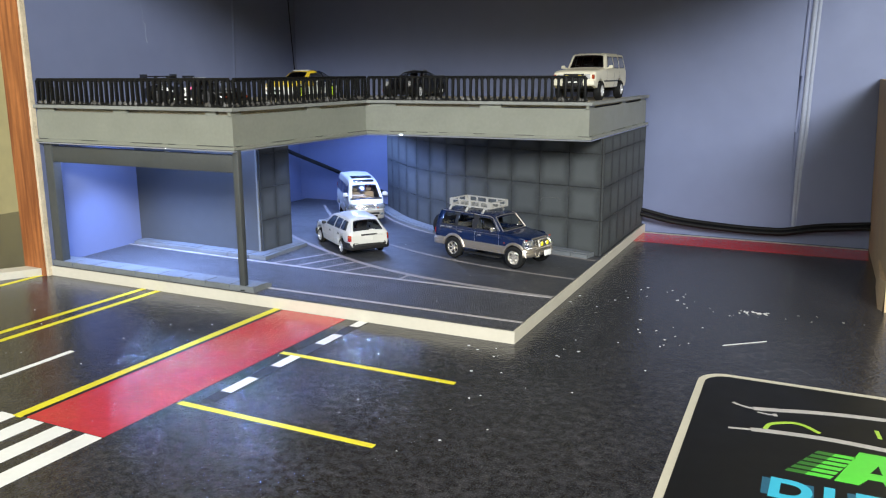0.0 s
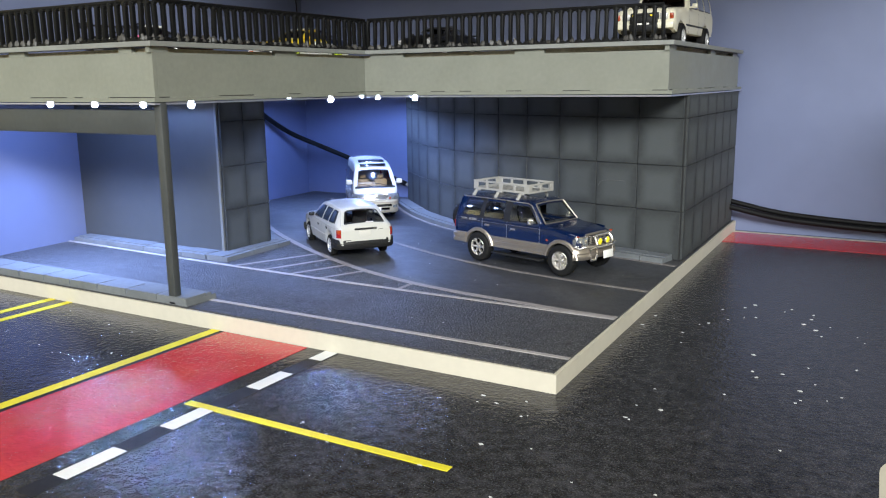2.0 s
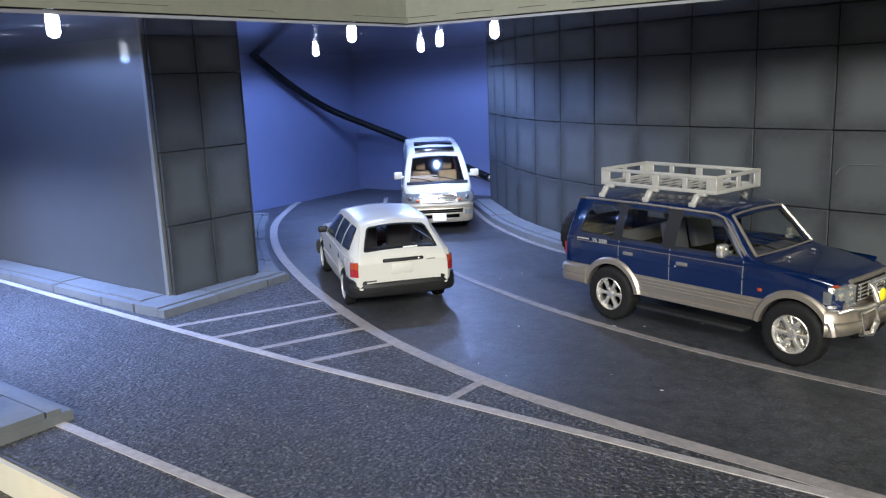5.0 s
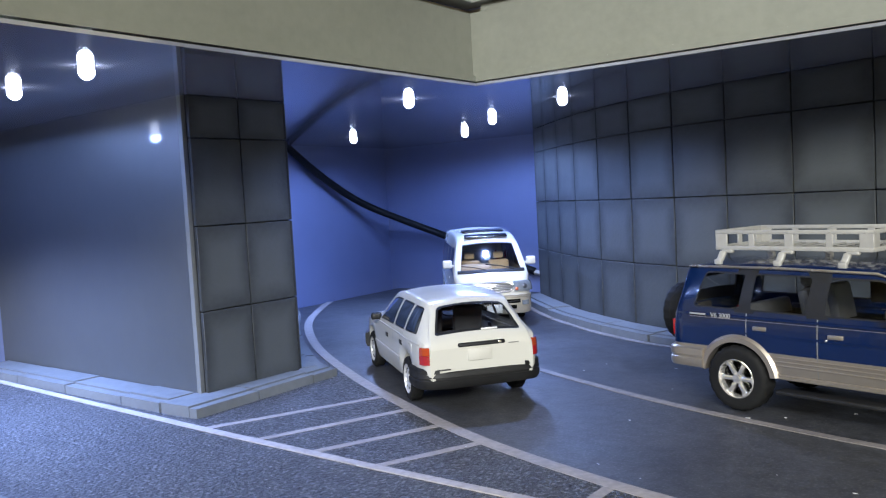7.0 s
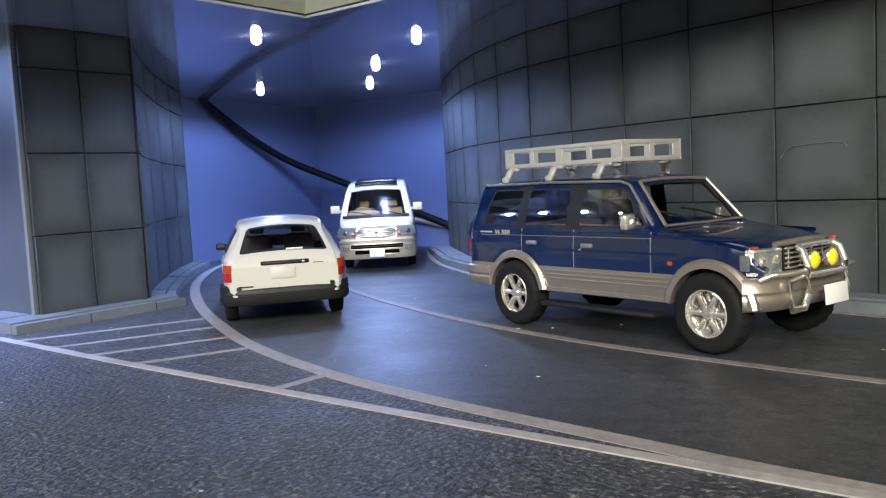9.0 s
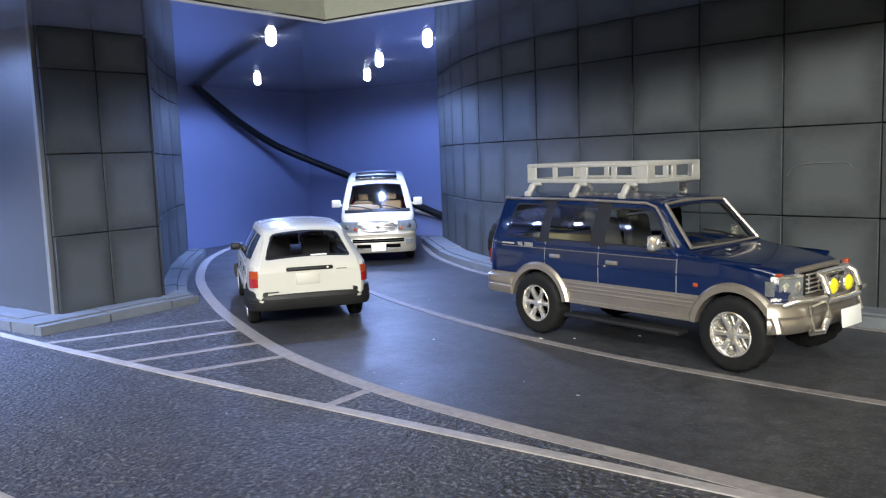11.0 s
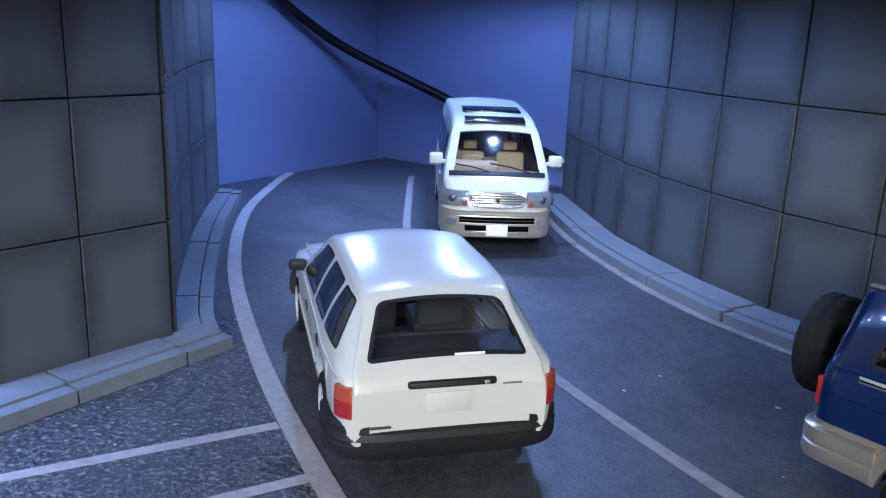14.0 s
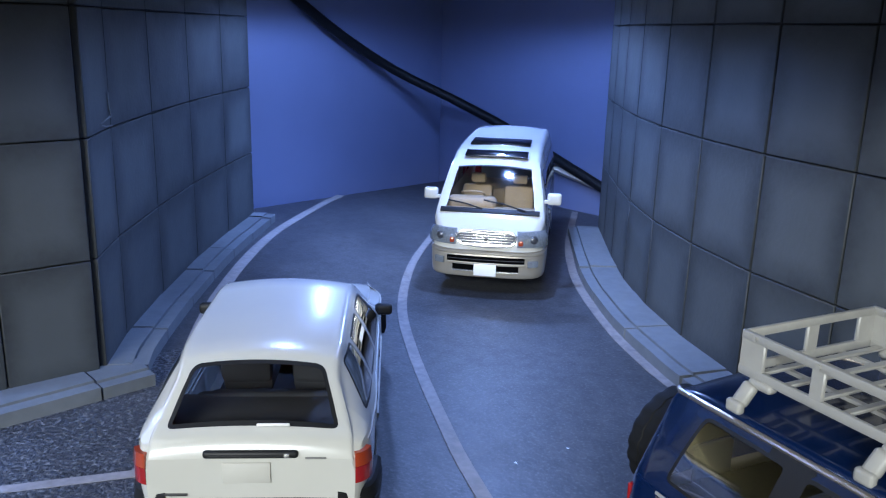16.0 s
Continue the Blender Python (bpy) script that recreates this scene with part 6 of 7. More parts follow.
# white one-box van with two roof windows and tan seats
def van():
    s = dict(rear=0.95, front=3.45, arch=0.35, radius=0.31, track=0.79, split=0.62, crown=0.05, tuck=0.96, edge=0.15, mats=["white_paint", "gold_paint"],
             paints=lambda x, y, z, r: 1 if r <= 3 else 0,
             top=[(0.03, 1.3), (0.06, 1.6), (0.15, 1.82), (0.4, 1.91), (1.5, 1.945), (2.6, 1.932), (3.3, 1.885), (3.66, 1.8), (3.82, 1.725), (4.11, 1.44), (4.4, 1.135), (4.48, 1.075), (4.57, 0.975), (4.64, 0.88), (4.685, 0.76), (4.7, 0.62)],
             belt=[(0.03, 1.08), (3.9, 1.06), (4.3, 0.98), (4.6, 0.8), (4.7, 0.56)],
             wide=[(0.03, 0.73), (0.1, 0.785), (0.4, 0.8), (4.25, 0.805), (4.4, 0.79), (4.5, 0.755), (4.58, 0.69), (4.65, 0.59), (4.7, 0.46)],
             roof=[(0.03, 0.6), (0.3, 0.66), (3.6, 0.655), (3.85, 0.685), (4.38, 0.775), (4.5, 0.72), (4.58, 0.64), (4.7, 0.4)],
             sill=[(0.03, 0.36), (0.3, 0.3), (4.3, 0.28), (4.7, 0.3)],
             side_windows=[[(0.3, 1.13), (1.1, 1.12), (1.1, 1.62), (0.36, 1.62)], [(1.2, 1.12), (2.2, 1.11), (2.2, 1.63), (1.2, 1.63)], [(2.3, 1.11), (3.1, 1.1), (3.08, 1.62), (2.3, 1.63)], [(3.2, 1.1), (4.12, 1.08), (3.86, 1.48), (3.6, 1.62), (3.19, 1.62)]],
             screen=((3.85, 0.6), (4.385, 0.735)), glass="glass_dark", screen_glass="glass_van", trim=0.02, trim_screen=0.02, corner_screen=0.05)
    c = car_thing("van", -31.778, 50.4, 0.015, -49.75, 4.78, "white and pale gold model van with tan seats and roof windows")
    b = Body(s)
    b.build(c)
    wheels(c, s, 8, "rim_silver", "spoke", 0.62, 0.18)
    for x in (2.25, 3.15):
        b.seam(c, x, mat="seam_grey")
    b.stripe(c, "gold_line", "gold_paint", 0.2, 4.4, 0.63, high=0.012, out=0.006)
    path = mirrored([(4.715, 0.0), (4.708, 0.3), (4.68, 0.53), (4.62, 0.67), (4.5, 0.76), (4.3, 0.79), (3.82, 0.795)])
    wrap(c, "front_bumper", "gold_paint", path, [(-0.08, 0.275), (0.0, 0.265), (0.012, 0.28), (0.02, 0.36), (0.025, 0.56), (0.018, 0.585), (0.03, 0.6), (0.028, 0.63), (0.01, 0.645), (-0.08, 0.65)], "pale gold front bumper")
    low = mirrored([(4.757, 0.0), (4.75, 0.3), (4.733, 0.45), (4.72, 0.54)])
    short = mirrored([(4.757, 0.0), (4.75, 0.3), (4.733, 0.46)])
    wrap(c, "air_intake", "void_black", low, [(-0.05, 0.485), (0.0, 0.485), (0.004, 0.565), (-0.05, 0.565)], "dark upper air intake")
    wrap(c, "air_intake", "void_black", short, [(-0.05, 0.37), (-0.004, 0.37), (0.0, 0.445), (-0.05, 0.445)], "dark lower air intake")
    wrap(c, "intake_bar", "gold_paint", low, [(-0.03, 0.448), (0.01, 0.45), (0.014, 0.468), (0.01, 0.482), (-0.03, 0.484)])
    wrap(c, "intake_bar", "bar_dark", low, [(-0.03, 0.52), (0.006, 0.52), (0.006, 0.53), (-0.03, 0.53)])
    wrap(c, "intake_lip", "chrome", short, [(-0.03, 0.352), (0.006, 0.352), (0.006, 0.366), (-0.03, 0.366)])
    for side in (1, -1):
        spot = [(4.712, 0.585), (4.68, 0.66), (4.64, 0.715)]
        wrap(c, "bumper_lamp", "lamp_glass", spot if side > 0 else [(x, -y) for x, y in spot[::-1]], [(-0.02, 0.44), (0.012, 0.44), (0.014, 0.53), (-0.02, 0.53)])
    box(c, "number_plate", "plate", (4.785, 0.0, 0.385), (0.02, 0.31, 0.165), 0.008)
    grille = [(4.68 - 0.05 * y * y - 0.34 * (z - 0.8), y, z) for y, z in ((-0.34, 0.905), (-0.2, 0.915), (0, 0.918), (0.2, 0.915), (0.34, 0.905), (0.41, 0.86), (0.39, 0.78), (0.33, 0.735), (0.15, 0.72), (0, 0.715), (-0.15, 0.72), (-0.33, 0.735), (-0.39, 0.78), (-0.41, 0.86))]
    bm = bmesh.new()
    front, back = [bm.verts.new((x + 0.03, y, z)) for x, y, z in grille], [bm.verts.new((x - 0.05, y, z)) for x, y, z in grille]
    bm.faces.new(front)
    for i in range(len(grille)):
        bm.faces.new((front[i], front[i - 1], back[i - 1], back[i]))
    bmesh.ops.recalc_face_normals(bm, faces=bm.faces)
    part("grille", bm, "bar_dark", c, "dark grille behind chrome slats", unit=CAR)
    part("grille_frame", tube([(x + 0.035, y, z) for x, y, z in grille], 0.018, sides=8, closed=True), "chrome", c, "chrome grille frame", unit=CAR)
    for k in range(5):
        z = 0.747 + 0.034 * k
        box(c, "grille_slat", "chrome", (4.712 - 0.34 * (z - 0.8), 0, z), (0.03, 0.74, 0.02), 0.007)
    bm = lathe([(0.001, 0.015), (0.028, 0.012), (0.034, 0.0)], 14)
    bmesh.ops.transform(bm, matrix=pose(4.73, 0, 0.812, 0, 0, -90), verts=bm.verts)
    part("badge", bm, "bar_dark", c, unit=CAR)
    for side in (1, -1):
        lens = [(4.7, 0.425), (4.675, 0.55), (4.615, 0.68), (4.52, 0.775), (4.43, 0.81)]
        lens = lens if side > 0 else [(x, -y) for x, y in lens[::-1]]
        wrap(c, "headlamp", "lamp_glass", lens, [(-0.06, 0.715), (0.03, 0.72), (0.028, 0.78), (0.01, 0.87), (-0.03, 0.925), (-0.06, 0.93)], "clear headlamp lens")
        bm = lathe([(0.001, 0.03), (0.03, 0.025), (0.055, 0.01), (0.06, 0.0)], 18)
        bmesh.ops.transform(bm, matrix=pose(4.65, side * 0.655, 0.82, 0, 0, -90 + side * 35), verts=bm.verts)
        part("reflector", bm, "dark_rim", c, unit=CAR)
        box(c, "turn_lamp", "amber_lens", (4.71, side * 0.475, 0.775), (0.05, 0.075, 0.075), 0.025)
    mirrors(c, 4.1, 0.735, 1.3, "white_paint", (0.1, 0.2, 0.17))
    for x0, x1, z, lean in ((2.62, 3.12, 1.915, 0.055), (3.5, 3.74, 1.838, 0.2)):
        part("roof_window", rbox((x0 + x1) / 2, 0, z, x1 - x0, 0.92, 0.036, 0.017, 3, None, Euler((0, lean, 0)).to_matrix()), "black_paint", c, "dark glass roof window", unit=CAR)
    wipers(c, [((4.4, 0.5, 1.165), (4.3, -0.1, 1.275)), ((4.4, -0.1, 1.165), (4.31, -0.6, 1.255))])
    box(c, "cowl", "black_trim", (4.4, 0, 1.14), (0.08, 1.4, 0.025), 0.01, turn=Euler((0, 0.75, 0)))
    cabin(c, 0.45, [(3.2, False), (2.2, True), (1.2, True)], "seat_tan")
    box(c, "cabin_shelf", "seat_tan", (4.15, 0, 1.1), (0.4, 1.42, 0.04), 0.015)
    box(c, "dashboard", "seat_tan", (3.97, -0.3, 1.16), (0.26, 0.72, 0.2), 0.08, seg=3)
    ring = [(3.74 + 0.1 * math.sin(a), -0.32 + 0.17 * math.cos(a), 1.25 + 0.06 * math.sin(a)) for a in np.linspace(0, 2 * math.pi, 18, endpoint=False)]
    part("steering_wheel", tube(ring, 0.014, sides=6, closed=True), "seat_tan", c, unit=CAR)
    box(c, "door_handle", "white_paint", (3.25, 0.805, 0.95), (0.16, 0.03, 0.05), 0.012, True)
    box(c, "tail_lamp", "red_lens", (0.03, 0.68, 1.1), (0.03, 0.14, 0.5), 0.02, True)
    box(c, "rear_bumper", "gold_paint", (0.05, 0, 0.46), (0.2, 1.58, 0.26), 0.06)


# cream off-road car on the deck
def cream_offroader():
    s = dict(length=4.6, rear=0.95, front=3.8, arch=0.42, radius=0.37, track=0.84, crown=0.04, tuck=0.97, mats=["cream_paint"], paints=lambda x, y, z, r: 0,
             top=[(0, 1.15), (0.03, 1.2), (0.16, 1.7), (0.25, 1.77), (2.4, 1.79), (2.62, 1.75), (3.05, 1.24), (3.15, 1.22), (4.4, 1.14), (4.55, 1.1), (4.6, 1.04)],
             belt=[(0, 1.14), (3.1, 1.14), (4.5, 1.06), (4.6, 0.98)],
             wide=[(0, 0.8), (0.06, 0.83), (4.45, 0.83), (4.56, 0.8), (4.6, 0.76)],
             roof=[(0, 0.72), (0.2, 0.7), (2.6, 0.68), (3.1, 0.78), (4.6, 0.74)],
             sill=[(0, 0.5), (0.3, 0.46), (4.3, 0.46), (4.6, 0.56)],
             side_windows=[[(0.27, 1.2), (1.05, 1.2), (1.05, 1.66), (0.32, 1.66)], [(1.14, 1.2), (1.85, 1.2), (1.85, 1.66), (1.14, 1.66)], [(1.94, 1.2), (2.88, 1.2), (2.58, 1.66), (1.94, 1.66)]], screen=((2.67, 0.57), (3.02, 0.69)), back=((0.05, 0.62), (0.14, 0.58)), glass="glass_dark", screen_glass="glass_dark", trim=0.03)
    c = car_thing("offroader", -14.95, 51.1, 8.612, -90.0, s["length"], "cream white boxy model off-road car with black tyres", 1.0, -0.3)
    b = Body(s)
    b.build(c)
    wheels(c, s, 6, "rim_silver", "spoke", 0.56, 0.26, 0.88)
    for x in (1.1, 1.9, 3.0):
        b.seam(c, x)
    box(c, "headlamp", "rim_silver", (4.6, 0.53, 0.9), (0.06, 0.22, 0.18), 0.05, True, seg=3)
    box(c, "turn_lamp", "amber_lens", (4.57, 0.745, 0.9), (0.1, 0.1, 0.16), 0.02, True, "amber corner lamp")
    box(c, "grille", "black_trim", (4.6, 0, 0.92), (0.05, 0.8, 0.18), 0.02)
    box(c, "fog_lamp", "yellow_lens", (4.7, 0.25, 0.93), (0.06, 0.14, 0.06), 0.02, True)
    box(c, "bull_bar", "black_trim", (4.7, 0, 0.8), (0.08, 0.78, 0.22), 0.03)
    box(c, "front_bumper", "cream_paint", (4.62, 0, 0.66), (0.2, 1.64, 0.18), 0.04)
    box(c, "winch", "black_trim", (4.68, 0, 0.6), (0.18, 0.8, 0.2), 0.04)
    box(c, "number_plate", "plate", (4.75, 0, 0.68), (0.02, 0.34, 0.1), 0.006)
    box(c, "side_strip", "black_trim", (2.35, 0.83, 0.72), (2.0, 0.025, 0.05), 0.01, True)
    mirrors(c, 2.95, 0.83, 1.26, "cream_paint", (0.1, 0.16, 0.13))
    for y in (-0.45, -0.15, 0.15, 0.45):
        box(c, "roof_rib", "cream_paint", (1.4, y, 1.782), (2.2, 0.06, 0.02), 0.008)
    wipers(c, [((3.04, 0.35, 1.27), (2.97, -0.1, 1.36)), ((3.04, -0.2, 1.27), (2.97, -0.6, 1.36))])
    tyre, rim = wheel_meshes(0.35, 0.22, 6, "rim_silver", 0.56)
    sp = part("spare_wheel", tyre, None, c, at=pose(-0.14 * CAR, 0, 1.02 * CAR, 0, 0, 90))
    part("rim", rim, None, sp, at=I4)
    box(c, "spare_bracket", "matt_black", (0.0, 0, 1.02), (0.12, 0.3, 0.3), 0.03)
    cabin(c, 0.65, [(1.8, False), (1.0, True)], "seat_grey", 3.0, 0.62)


# yellow, white and navy rally coupe on the deck
def rally_car():
    def paints(x, y, z, r):
        if r <= 3:
            return 1
        if x < 1.5 + 0.4 * (z - 0.8) and (r >= 5 or x < 0.9):
            return 2
        if x < 1.5 and r <= 4:
            return 1
        return 0
    s = dict(length=4.35, rear=0.85, front=3.4, arch=0.35, radius=0.31, track=0.84, crown=0.05, tuck=0.96, split=0.56, mats=["yellow_paint", "plate", "navy_paint"], paints=paints,
             top=[(0, 0.8), (0.06, 0.93), (0.5, 0.97), (1.15, 1.28), (1.4, 1.34), (2.0, 1.35), (2.25, 1.3), (2.9, 0.95), (3.1, 0.91), (3.9, 0.82), (4.2, 0.75), (4.32, 0.64), (4.35, 0.56)],
             belt=[(0, 0.78), (0.3, 0.9), (2.9, 0.87), (3.9, 0.74), (4.35, 0.48)],
             wide=[(0, 0.74), (0.15, 0.82), (0.8, 0.85), (3.5, 0.85), (4.0, 0.8), (4.25, 0.7), (4.35, 0.58)],
             roof=[(0, 0.68), (0.5, 0.7), (1.2, 0.58), (2.2, 0.58), (2.95, 0.7), (3.9, 0.7), (4.35, 0.5)],
             sill=[(0, 0.3), (0.3, 0.2), (4.0, 0.18), (4.35, 0.22)],
             side_windows=[[(0.82, 0.93), (1.38, 0.92), (1.4, 1.22), (1.2, 1.21)], [(1.46, 0.92), (2.66, 0.9), (2.22, 1.2), (1.48, 1.22)]], screen=((2.33, 0.5), (2.86, 0.64)), back=((0.58, 0.6), (1.1, 0.5)), glass="glass_dark", screen_glass="glass_dark", trim=0.02)
    c = car_thing("rally_car", -36.07, 49.82, 8.565, -93.0, s["length"], "yellow, white and navy model rally coupe with lime green wheels", 0.92)
    b = Body(s)
    b.build(c)
    wheels(c, s, 6, "lime_rim", "spoke", 0.72, 0.2, 0.86)
    b.seam(c, 1.42), b.seam(c, 2.75)
    box(c, "bumper", "plate", (4.26, 0, 0.36), (0.22, 1.5, 0.24), 0.07, seg=3)
    box(c, "air_intake", "black_trim", (4.365, 0, 0.38), (0.03, 0.9, 0.08), 0.02)
    box(c, "headlamp", "rim_silver", (4.28, 0.5, 0.61), (0.1, 0.32, 0.1), 0.025, True)
    box(c, "grille", "black_trim", (4.32, 0, 0.58), (0.04, 0.6, 0.08), 0.015)
    box(c, "turn_lamp", "amber_lens", (4.36, 0.55, 0.42), (0.03, 0.2, 0.05), 0.01, True)
    box(c, "screen_band", "plate", (2.2, 0, 1.335), (0.14, 1.05, 0.015), 0.005, turn=Euler((0, 0.35, 0)))
    box(c, "bonnet_vent", "black_trim", (3.6, 0, 0.862), (0.3, 0.7, 0.02), 0.006, turn=Euler((0, 0.15, 0)))
    box(c, "number_panel", "plate", (2.05, 0.85, 0.66), (0.42, 0.012, 0.34), 0.005, True)
    for side in (1, -1):
        lettering("race_number", "18", 0.33, "bar_dark", c, pose(2.05 * CAR, side * 0.862 * CAR, 0.55 * CAR, 90, 0, 0 if side < 0 else 180), CAR, 0.012)
    for k in range(4):
        box(c, "sponsor_bar", "navy_paint", (1.4 - 0.02 * k, 0.852, 0.52 + 0.06 * k), (0.5 - 0.08 * k, 0.01, 0.03), 0.003, True)
    mirrors(c, 2.6, 0.8, 0.95, "yellow_paint", (0.1, 0.16, 0.11))


# black endurance racer with a high wing on the deck
def race_car():
    s = dict(length=4.4, rear=0.85, front=3.55, arch=0.37, radius=0.32, track=0.94, crown=0.06, tuck=0.97, mats=["black_paint"], paints=lambda x, y, z, r: 0,
             top=[(0, 0.62), (0.08, 0.72), (0.6, 0.82), (1.2, 0.98), (1.7, 1.1), (2.0, 1.12), (2.3, 1.07), (3.05, 0.74), (3.3, 0.67), (3.7, 0.6), (4.1, 0.46), (4.3, 0.34), (4.4, 0.24)],
             belt=[(0, 0.6), (0.5, 0.74), (0.9, 0.76), (1.4, 0.68), (2.6, 0.62), (3.0, 0.64), (3.5, 0.64), (3.9, 0.54), (4.4, 0.2)],
             wide=[(0, 0.84), (0.2, 0.92), (1.1, 0.95), (2.2, 0.88), (3.3, 0.95), (3.9, 0.92), (4.25, 0.78), (4.4, 0.62)],
             roof=[(0, 0.74), (0.6, 0.62), (1.3, 0.42), (2.2, 0.42), (3.0, 0.64), (3.6, 0.82), (4.1, 0.74), (4.4, 0.45)],
             sill=[(0, 0.22), (0.3, 0.14), (4.1, 0.1), (4.4, 0.14)],
             side_windows=[[(1.25, 0.74), (1.75, 0.7), (1.78, 0.95), (1.5, 0.92)], [(1.85, 0.7), (2.8, 0.67), (2.4, 0.92), (1.87, 0.97)]], screen=((2.38, 0.36), (3.02, 0.52)), glass="glass_dark", screen_glass="glass_dark", trim=0.02)
    c = car_thing("race_car", -35.32, 38.23, 8.565, 0.0, s["length"], "black model race car with high rear wing and white decals", 0.9)
    b = Body(s)
    b.build(c)
    wheels(c, s, 10, "dark_rim", "spoke", 0.68, 0.26, 0.95)
    b.seam(c, 1.8), b.seam(c, 2.8)
    box(c, "wing", "black_paint", (0.06, 0, 1.13), (0.38, 1.72, 0.055), 0.025, label="flat black rear wing")
    box(c, "wing_end", "black_paint", (0.06, 0.86, 1.12), (0.42, 0.03, 0.2), 0.012, True)
    box(c, "wing_leg", "black_trim", (0.25, 0.35, 0.98), (0.16, 0.04, 0.36), 0.01, True)
    box(c, "splitter", "black_trim", (4.3, 0, 0.12), (0.35, 1.7, 0.04), 0.015)
    box(c, "headlamp", "clear_lens", (3.96, 0.66, 0.5), (0.24, 0.2, 0.06), 0.02, True, turn=Euler((0, 0.4, -0.2)))
    box(c, "turn_lamp", "amber_lens", (4.25, 0.58, 0.32), (0.12, 0.24, 0.04), 0.015, True, turn=Euler((0, 0.5, -0.3)))
    box(c, "sun_strip", "plate", (2.42, 0, 1.035), (0.16, 0.78, 0.014), 0.005, label="white sun strip", turn=Euler((0, 0.42, 0)))
    box(c, "number_panel", "plate", (3.6, 0.3, 0.628), (0.26, 0.42, 0.012), 0.004, turn=Euler((0, 0.17, 0)))
    lettering("race_number", "59", 0.3, "bar_dark", c, pose(3.7 * CAR, 0.3 * CAR, 0.622 * CAR, 0, 9.7, 0) @ pose(0, 0, 0, 0, 0, 90), CAR, 0.01)
    box(c, "nose_decal", "plate", (4.06, -0.05, 0.485), (0.12, 0.5, 0.012), 0.004, turn=Euler((0, 0.36, 0)))
    box(c, "number_panel", "plate", (2.25, 0.885, 0.5), (0.32, 0.012, 0.34), 0.004, True)
    box(c, "pink_decal", "pink_print", (2.62, 0.885, 0.63), (0.26, 0.012, 0.16), 0.004, True)
    box(c, "green_decal", "green_print", (2.5, 0.887, 0.48), (0.1, 0.012, 0.1), 0.004, True)
    for side in (1, -1):
        lettering("race_number", "59", 0.26, "bar_dark", c, pose(2.25 * CAR, side * 0.895 * CAR, 0.41 * CAR, 90, 0, 0 if side < 0 else 180), CAR, 0.01)
    for dx, dz, w, h in ((0.0, 0.06, 0.2, 0.2), (0.2, 0.0, 0.16, 0.13), (0.38, -0.06, 0.18, 0.08)):
        box(c, "flank_decal", "plate", (1.26 + dx, 0.937 - 0.03 * dx, 0.6 + dz), (w, 0.012, h), 0.004, True, turn=Euler((0, 0.18, -0.06)))
    box(c, "decal_gap", "black_paint", (1.27, 0.943, 0.665), (0.08, 0.012, 0.08), 0.003, True, turn=Euler((0, 0.18, -0.06)))
    for k in range(4):
        box(c, "sill_decal", "plate", (1.45 + 0.42 * k, 0.9, 0.2), (0.26, 0.02, 0.07), 0.004, True)
    box(c, "roof_scoop", "black_paint", (1.75, 0, 1.12), (0.5, 0.26, 0.08), 0.035)
    mirrors(c, 2.95, 0.62, 0.9, "black_paint", (0.1, 0.16, 0.12))


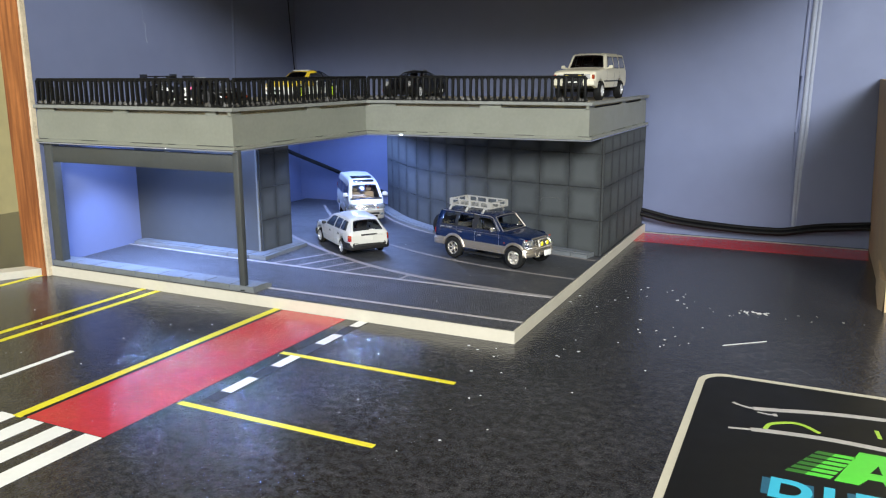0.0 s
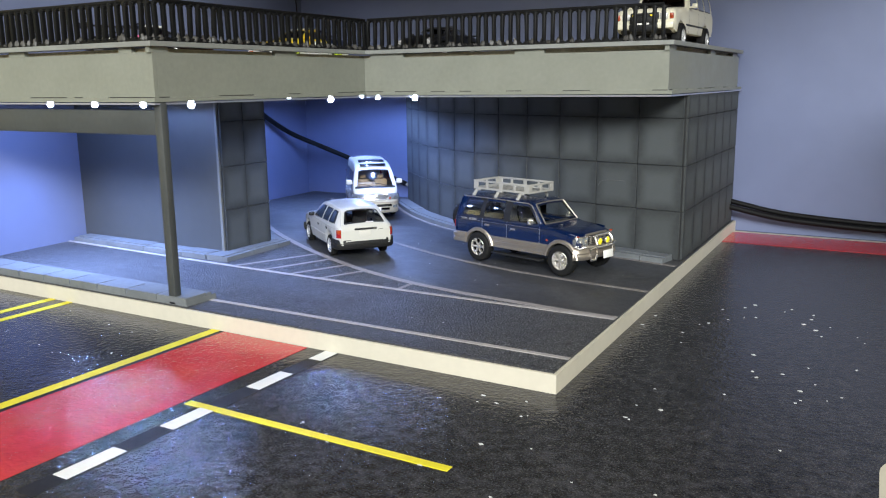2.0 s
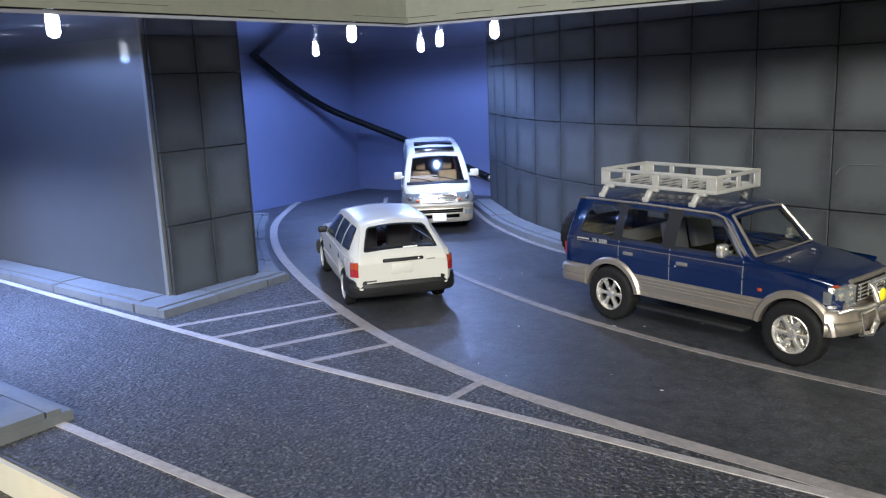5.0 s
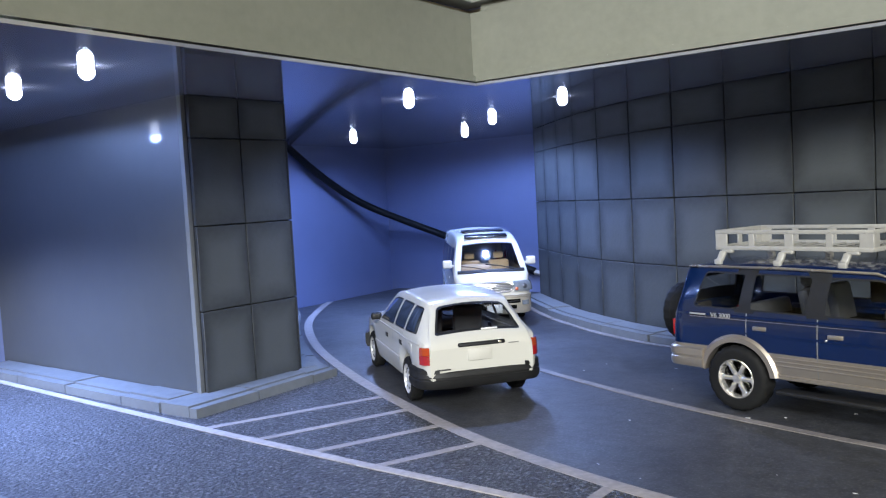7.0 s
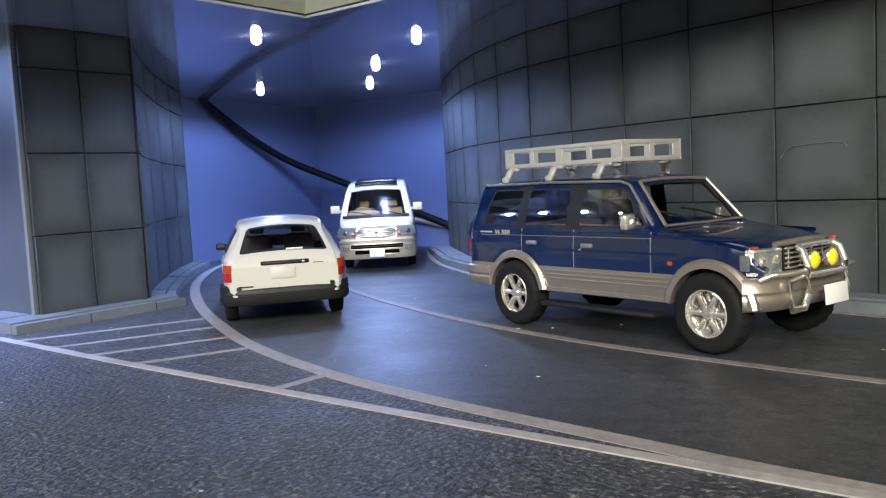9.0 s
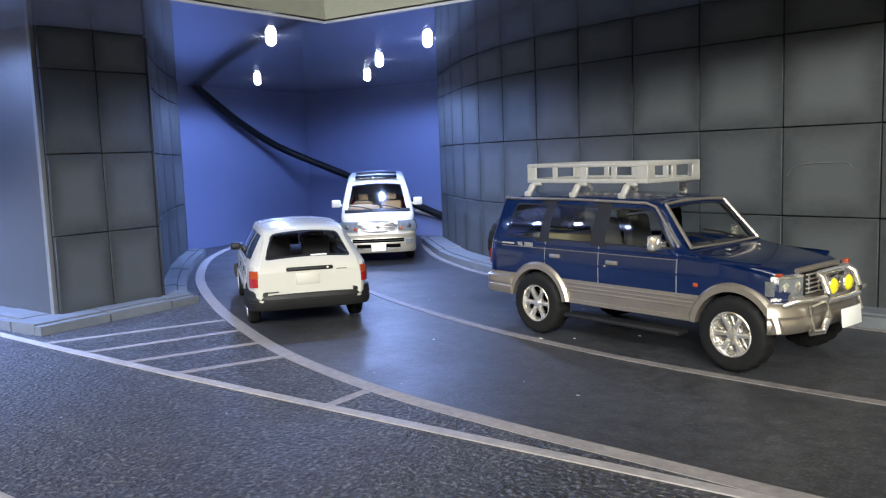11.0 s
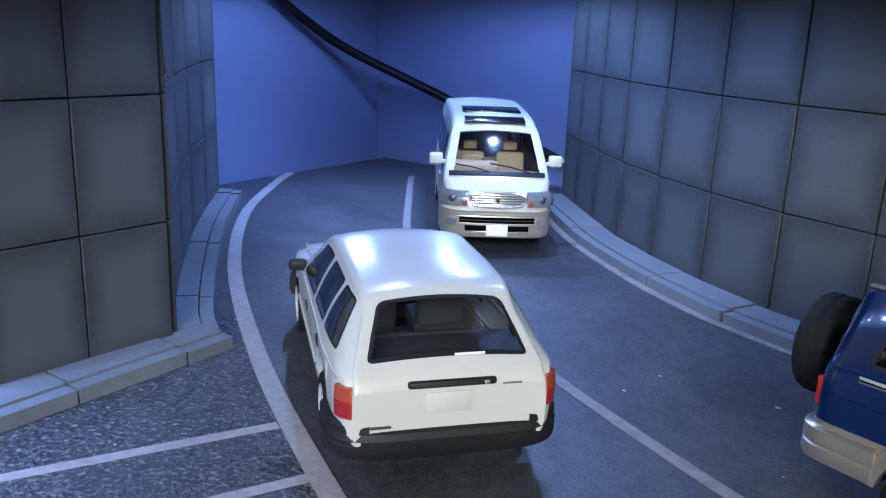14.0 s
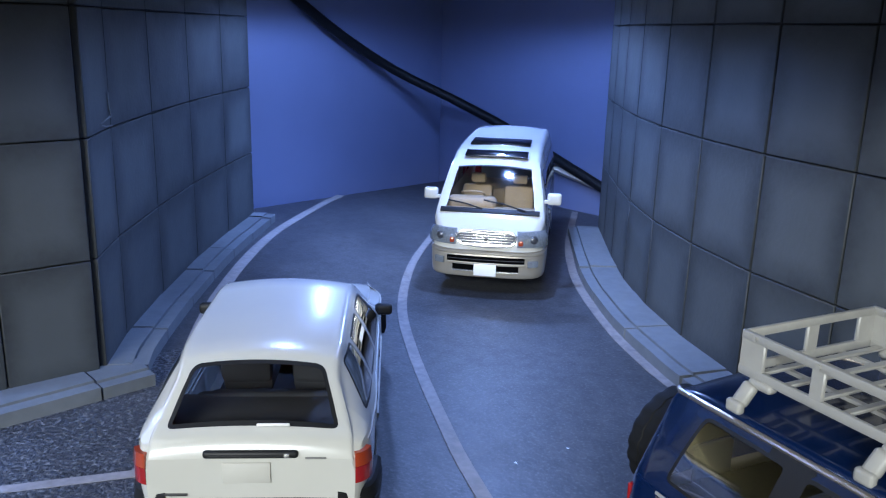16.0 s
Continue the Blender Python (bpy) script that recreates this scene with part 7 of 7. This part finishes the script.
# black rear-engined sports coupe with a flat tail spoiler on the deck
def sports_car():
    s = dict(length=4.25, rear=0.95, front=3.25, arch=0.35, radius=0.31, track=0.83, crown=0.06, tuck=0.95, mats=["sports_black"], paints=lambda x, y, z, r: 0,
             top=[(0, 0.55), (0.08, 0.7), (0.4, 0.86), (0.9, 1.05), (1.4, 1.2), (1.8, 1.265), (2.15, 1.25), (2.35, 1.2), (2.85, 0.93), (2.95, 0.905), (3.6, 0.74), (4.0, 0.58), (4.2, 0.46), (4.25, 0.4)],
             belt=[(0, 0.53), (0.5, 0.8), (1.0, 0.88), (2.8, 0.87), (3.4, 0.8), (3.9, 0.66), (4.25, 0.36)],
             wide=[(0, 0.7), (0.2, 0.82), (0.9, 0.9), (1.5, 0.83), (2.6, 0.8), (3.3, 0.84), (3.9, 0.76), (4.15, 0.66), (4.25, 0.56)],
             roof=[(0, 0.55), (0.6, 0.6), (1.4, 0.54), (2.3, 0.54), (2.9, 0.66), (3.5, 0.6), (4.25, 0.45)],
             sill=[(0, 0.3), (0.3, 0.2), (4.0, 0.18), (4.25, 0.2)],
             side_windows=[[(1.12, 0.93), (1.58, 0.92), (1.6, 1.15), (1.42, 1.12)], [(1.67, 0.92), (2.66, 0.9), (2.3, 1.13), (1.67, 1.16)]], screen=((2.42, 0.48), (2.82, 0.6)), back=((0.75, 0.48), (1.25, 0.46)), glass="glass", screen_glass="glass", trim=0.02, trim_mat="dark_rim")
    c = car_thing("sports_car", -28.3, 52.6, 8.565, -88.0, s["length"], "black model sports coupe with a flat tail spoiler", 0.95)
    b = Body(s)
    b.build(c)
    wheels(c, s, 5, "rim_silver", "spoke", 0.68, 0.22, 0.85)
    for side in (1, -1):
        bm = lathe([(0.001, 0.04), (0.07, 0.03), (0.095, 0.0), (0.1, -0.2)], 20)
        bmesh.ops.transform(bm, matrix=pose(4.02, side * 0.58, 0.62, -20, 0, -90), verts=bm.verts)
        part("headlamp", bm, "rim_silver", c, "round clear headlamp", unit=CAR)
    box(c, "turn_lamp", "amber_lens", (4.2, 0.5, 0.36), (0.06, 0.24, 0.06), 0.015, True)
    box(c, "spoiler", "sports_black", (0.16, 0, 0.965), (0.5, 1.2, 0.055), 0.025, label="flat tail spoiler", turn=Euler((0, 0.12, 0)))
    box(c, "spoiler_leg", "matt_black", (0.34, 0, 0.88), (0.3, 0.9, 0.16), 0.03)
    cabin(c, 0.3, [(1.75, False)], "seat_grey", 2.75, 0.55)
    mirrors(c, 2.6, 0.76, 0.95, "matt_black", (0.1, 0.15, 0.1))


for build in (estate_car, blue_offroader, van, cream_offroader, rally_car, race_car, sports_car):
    build()
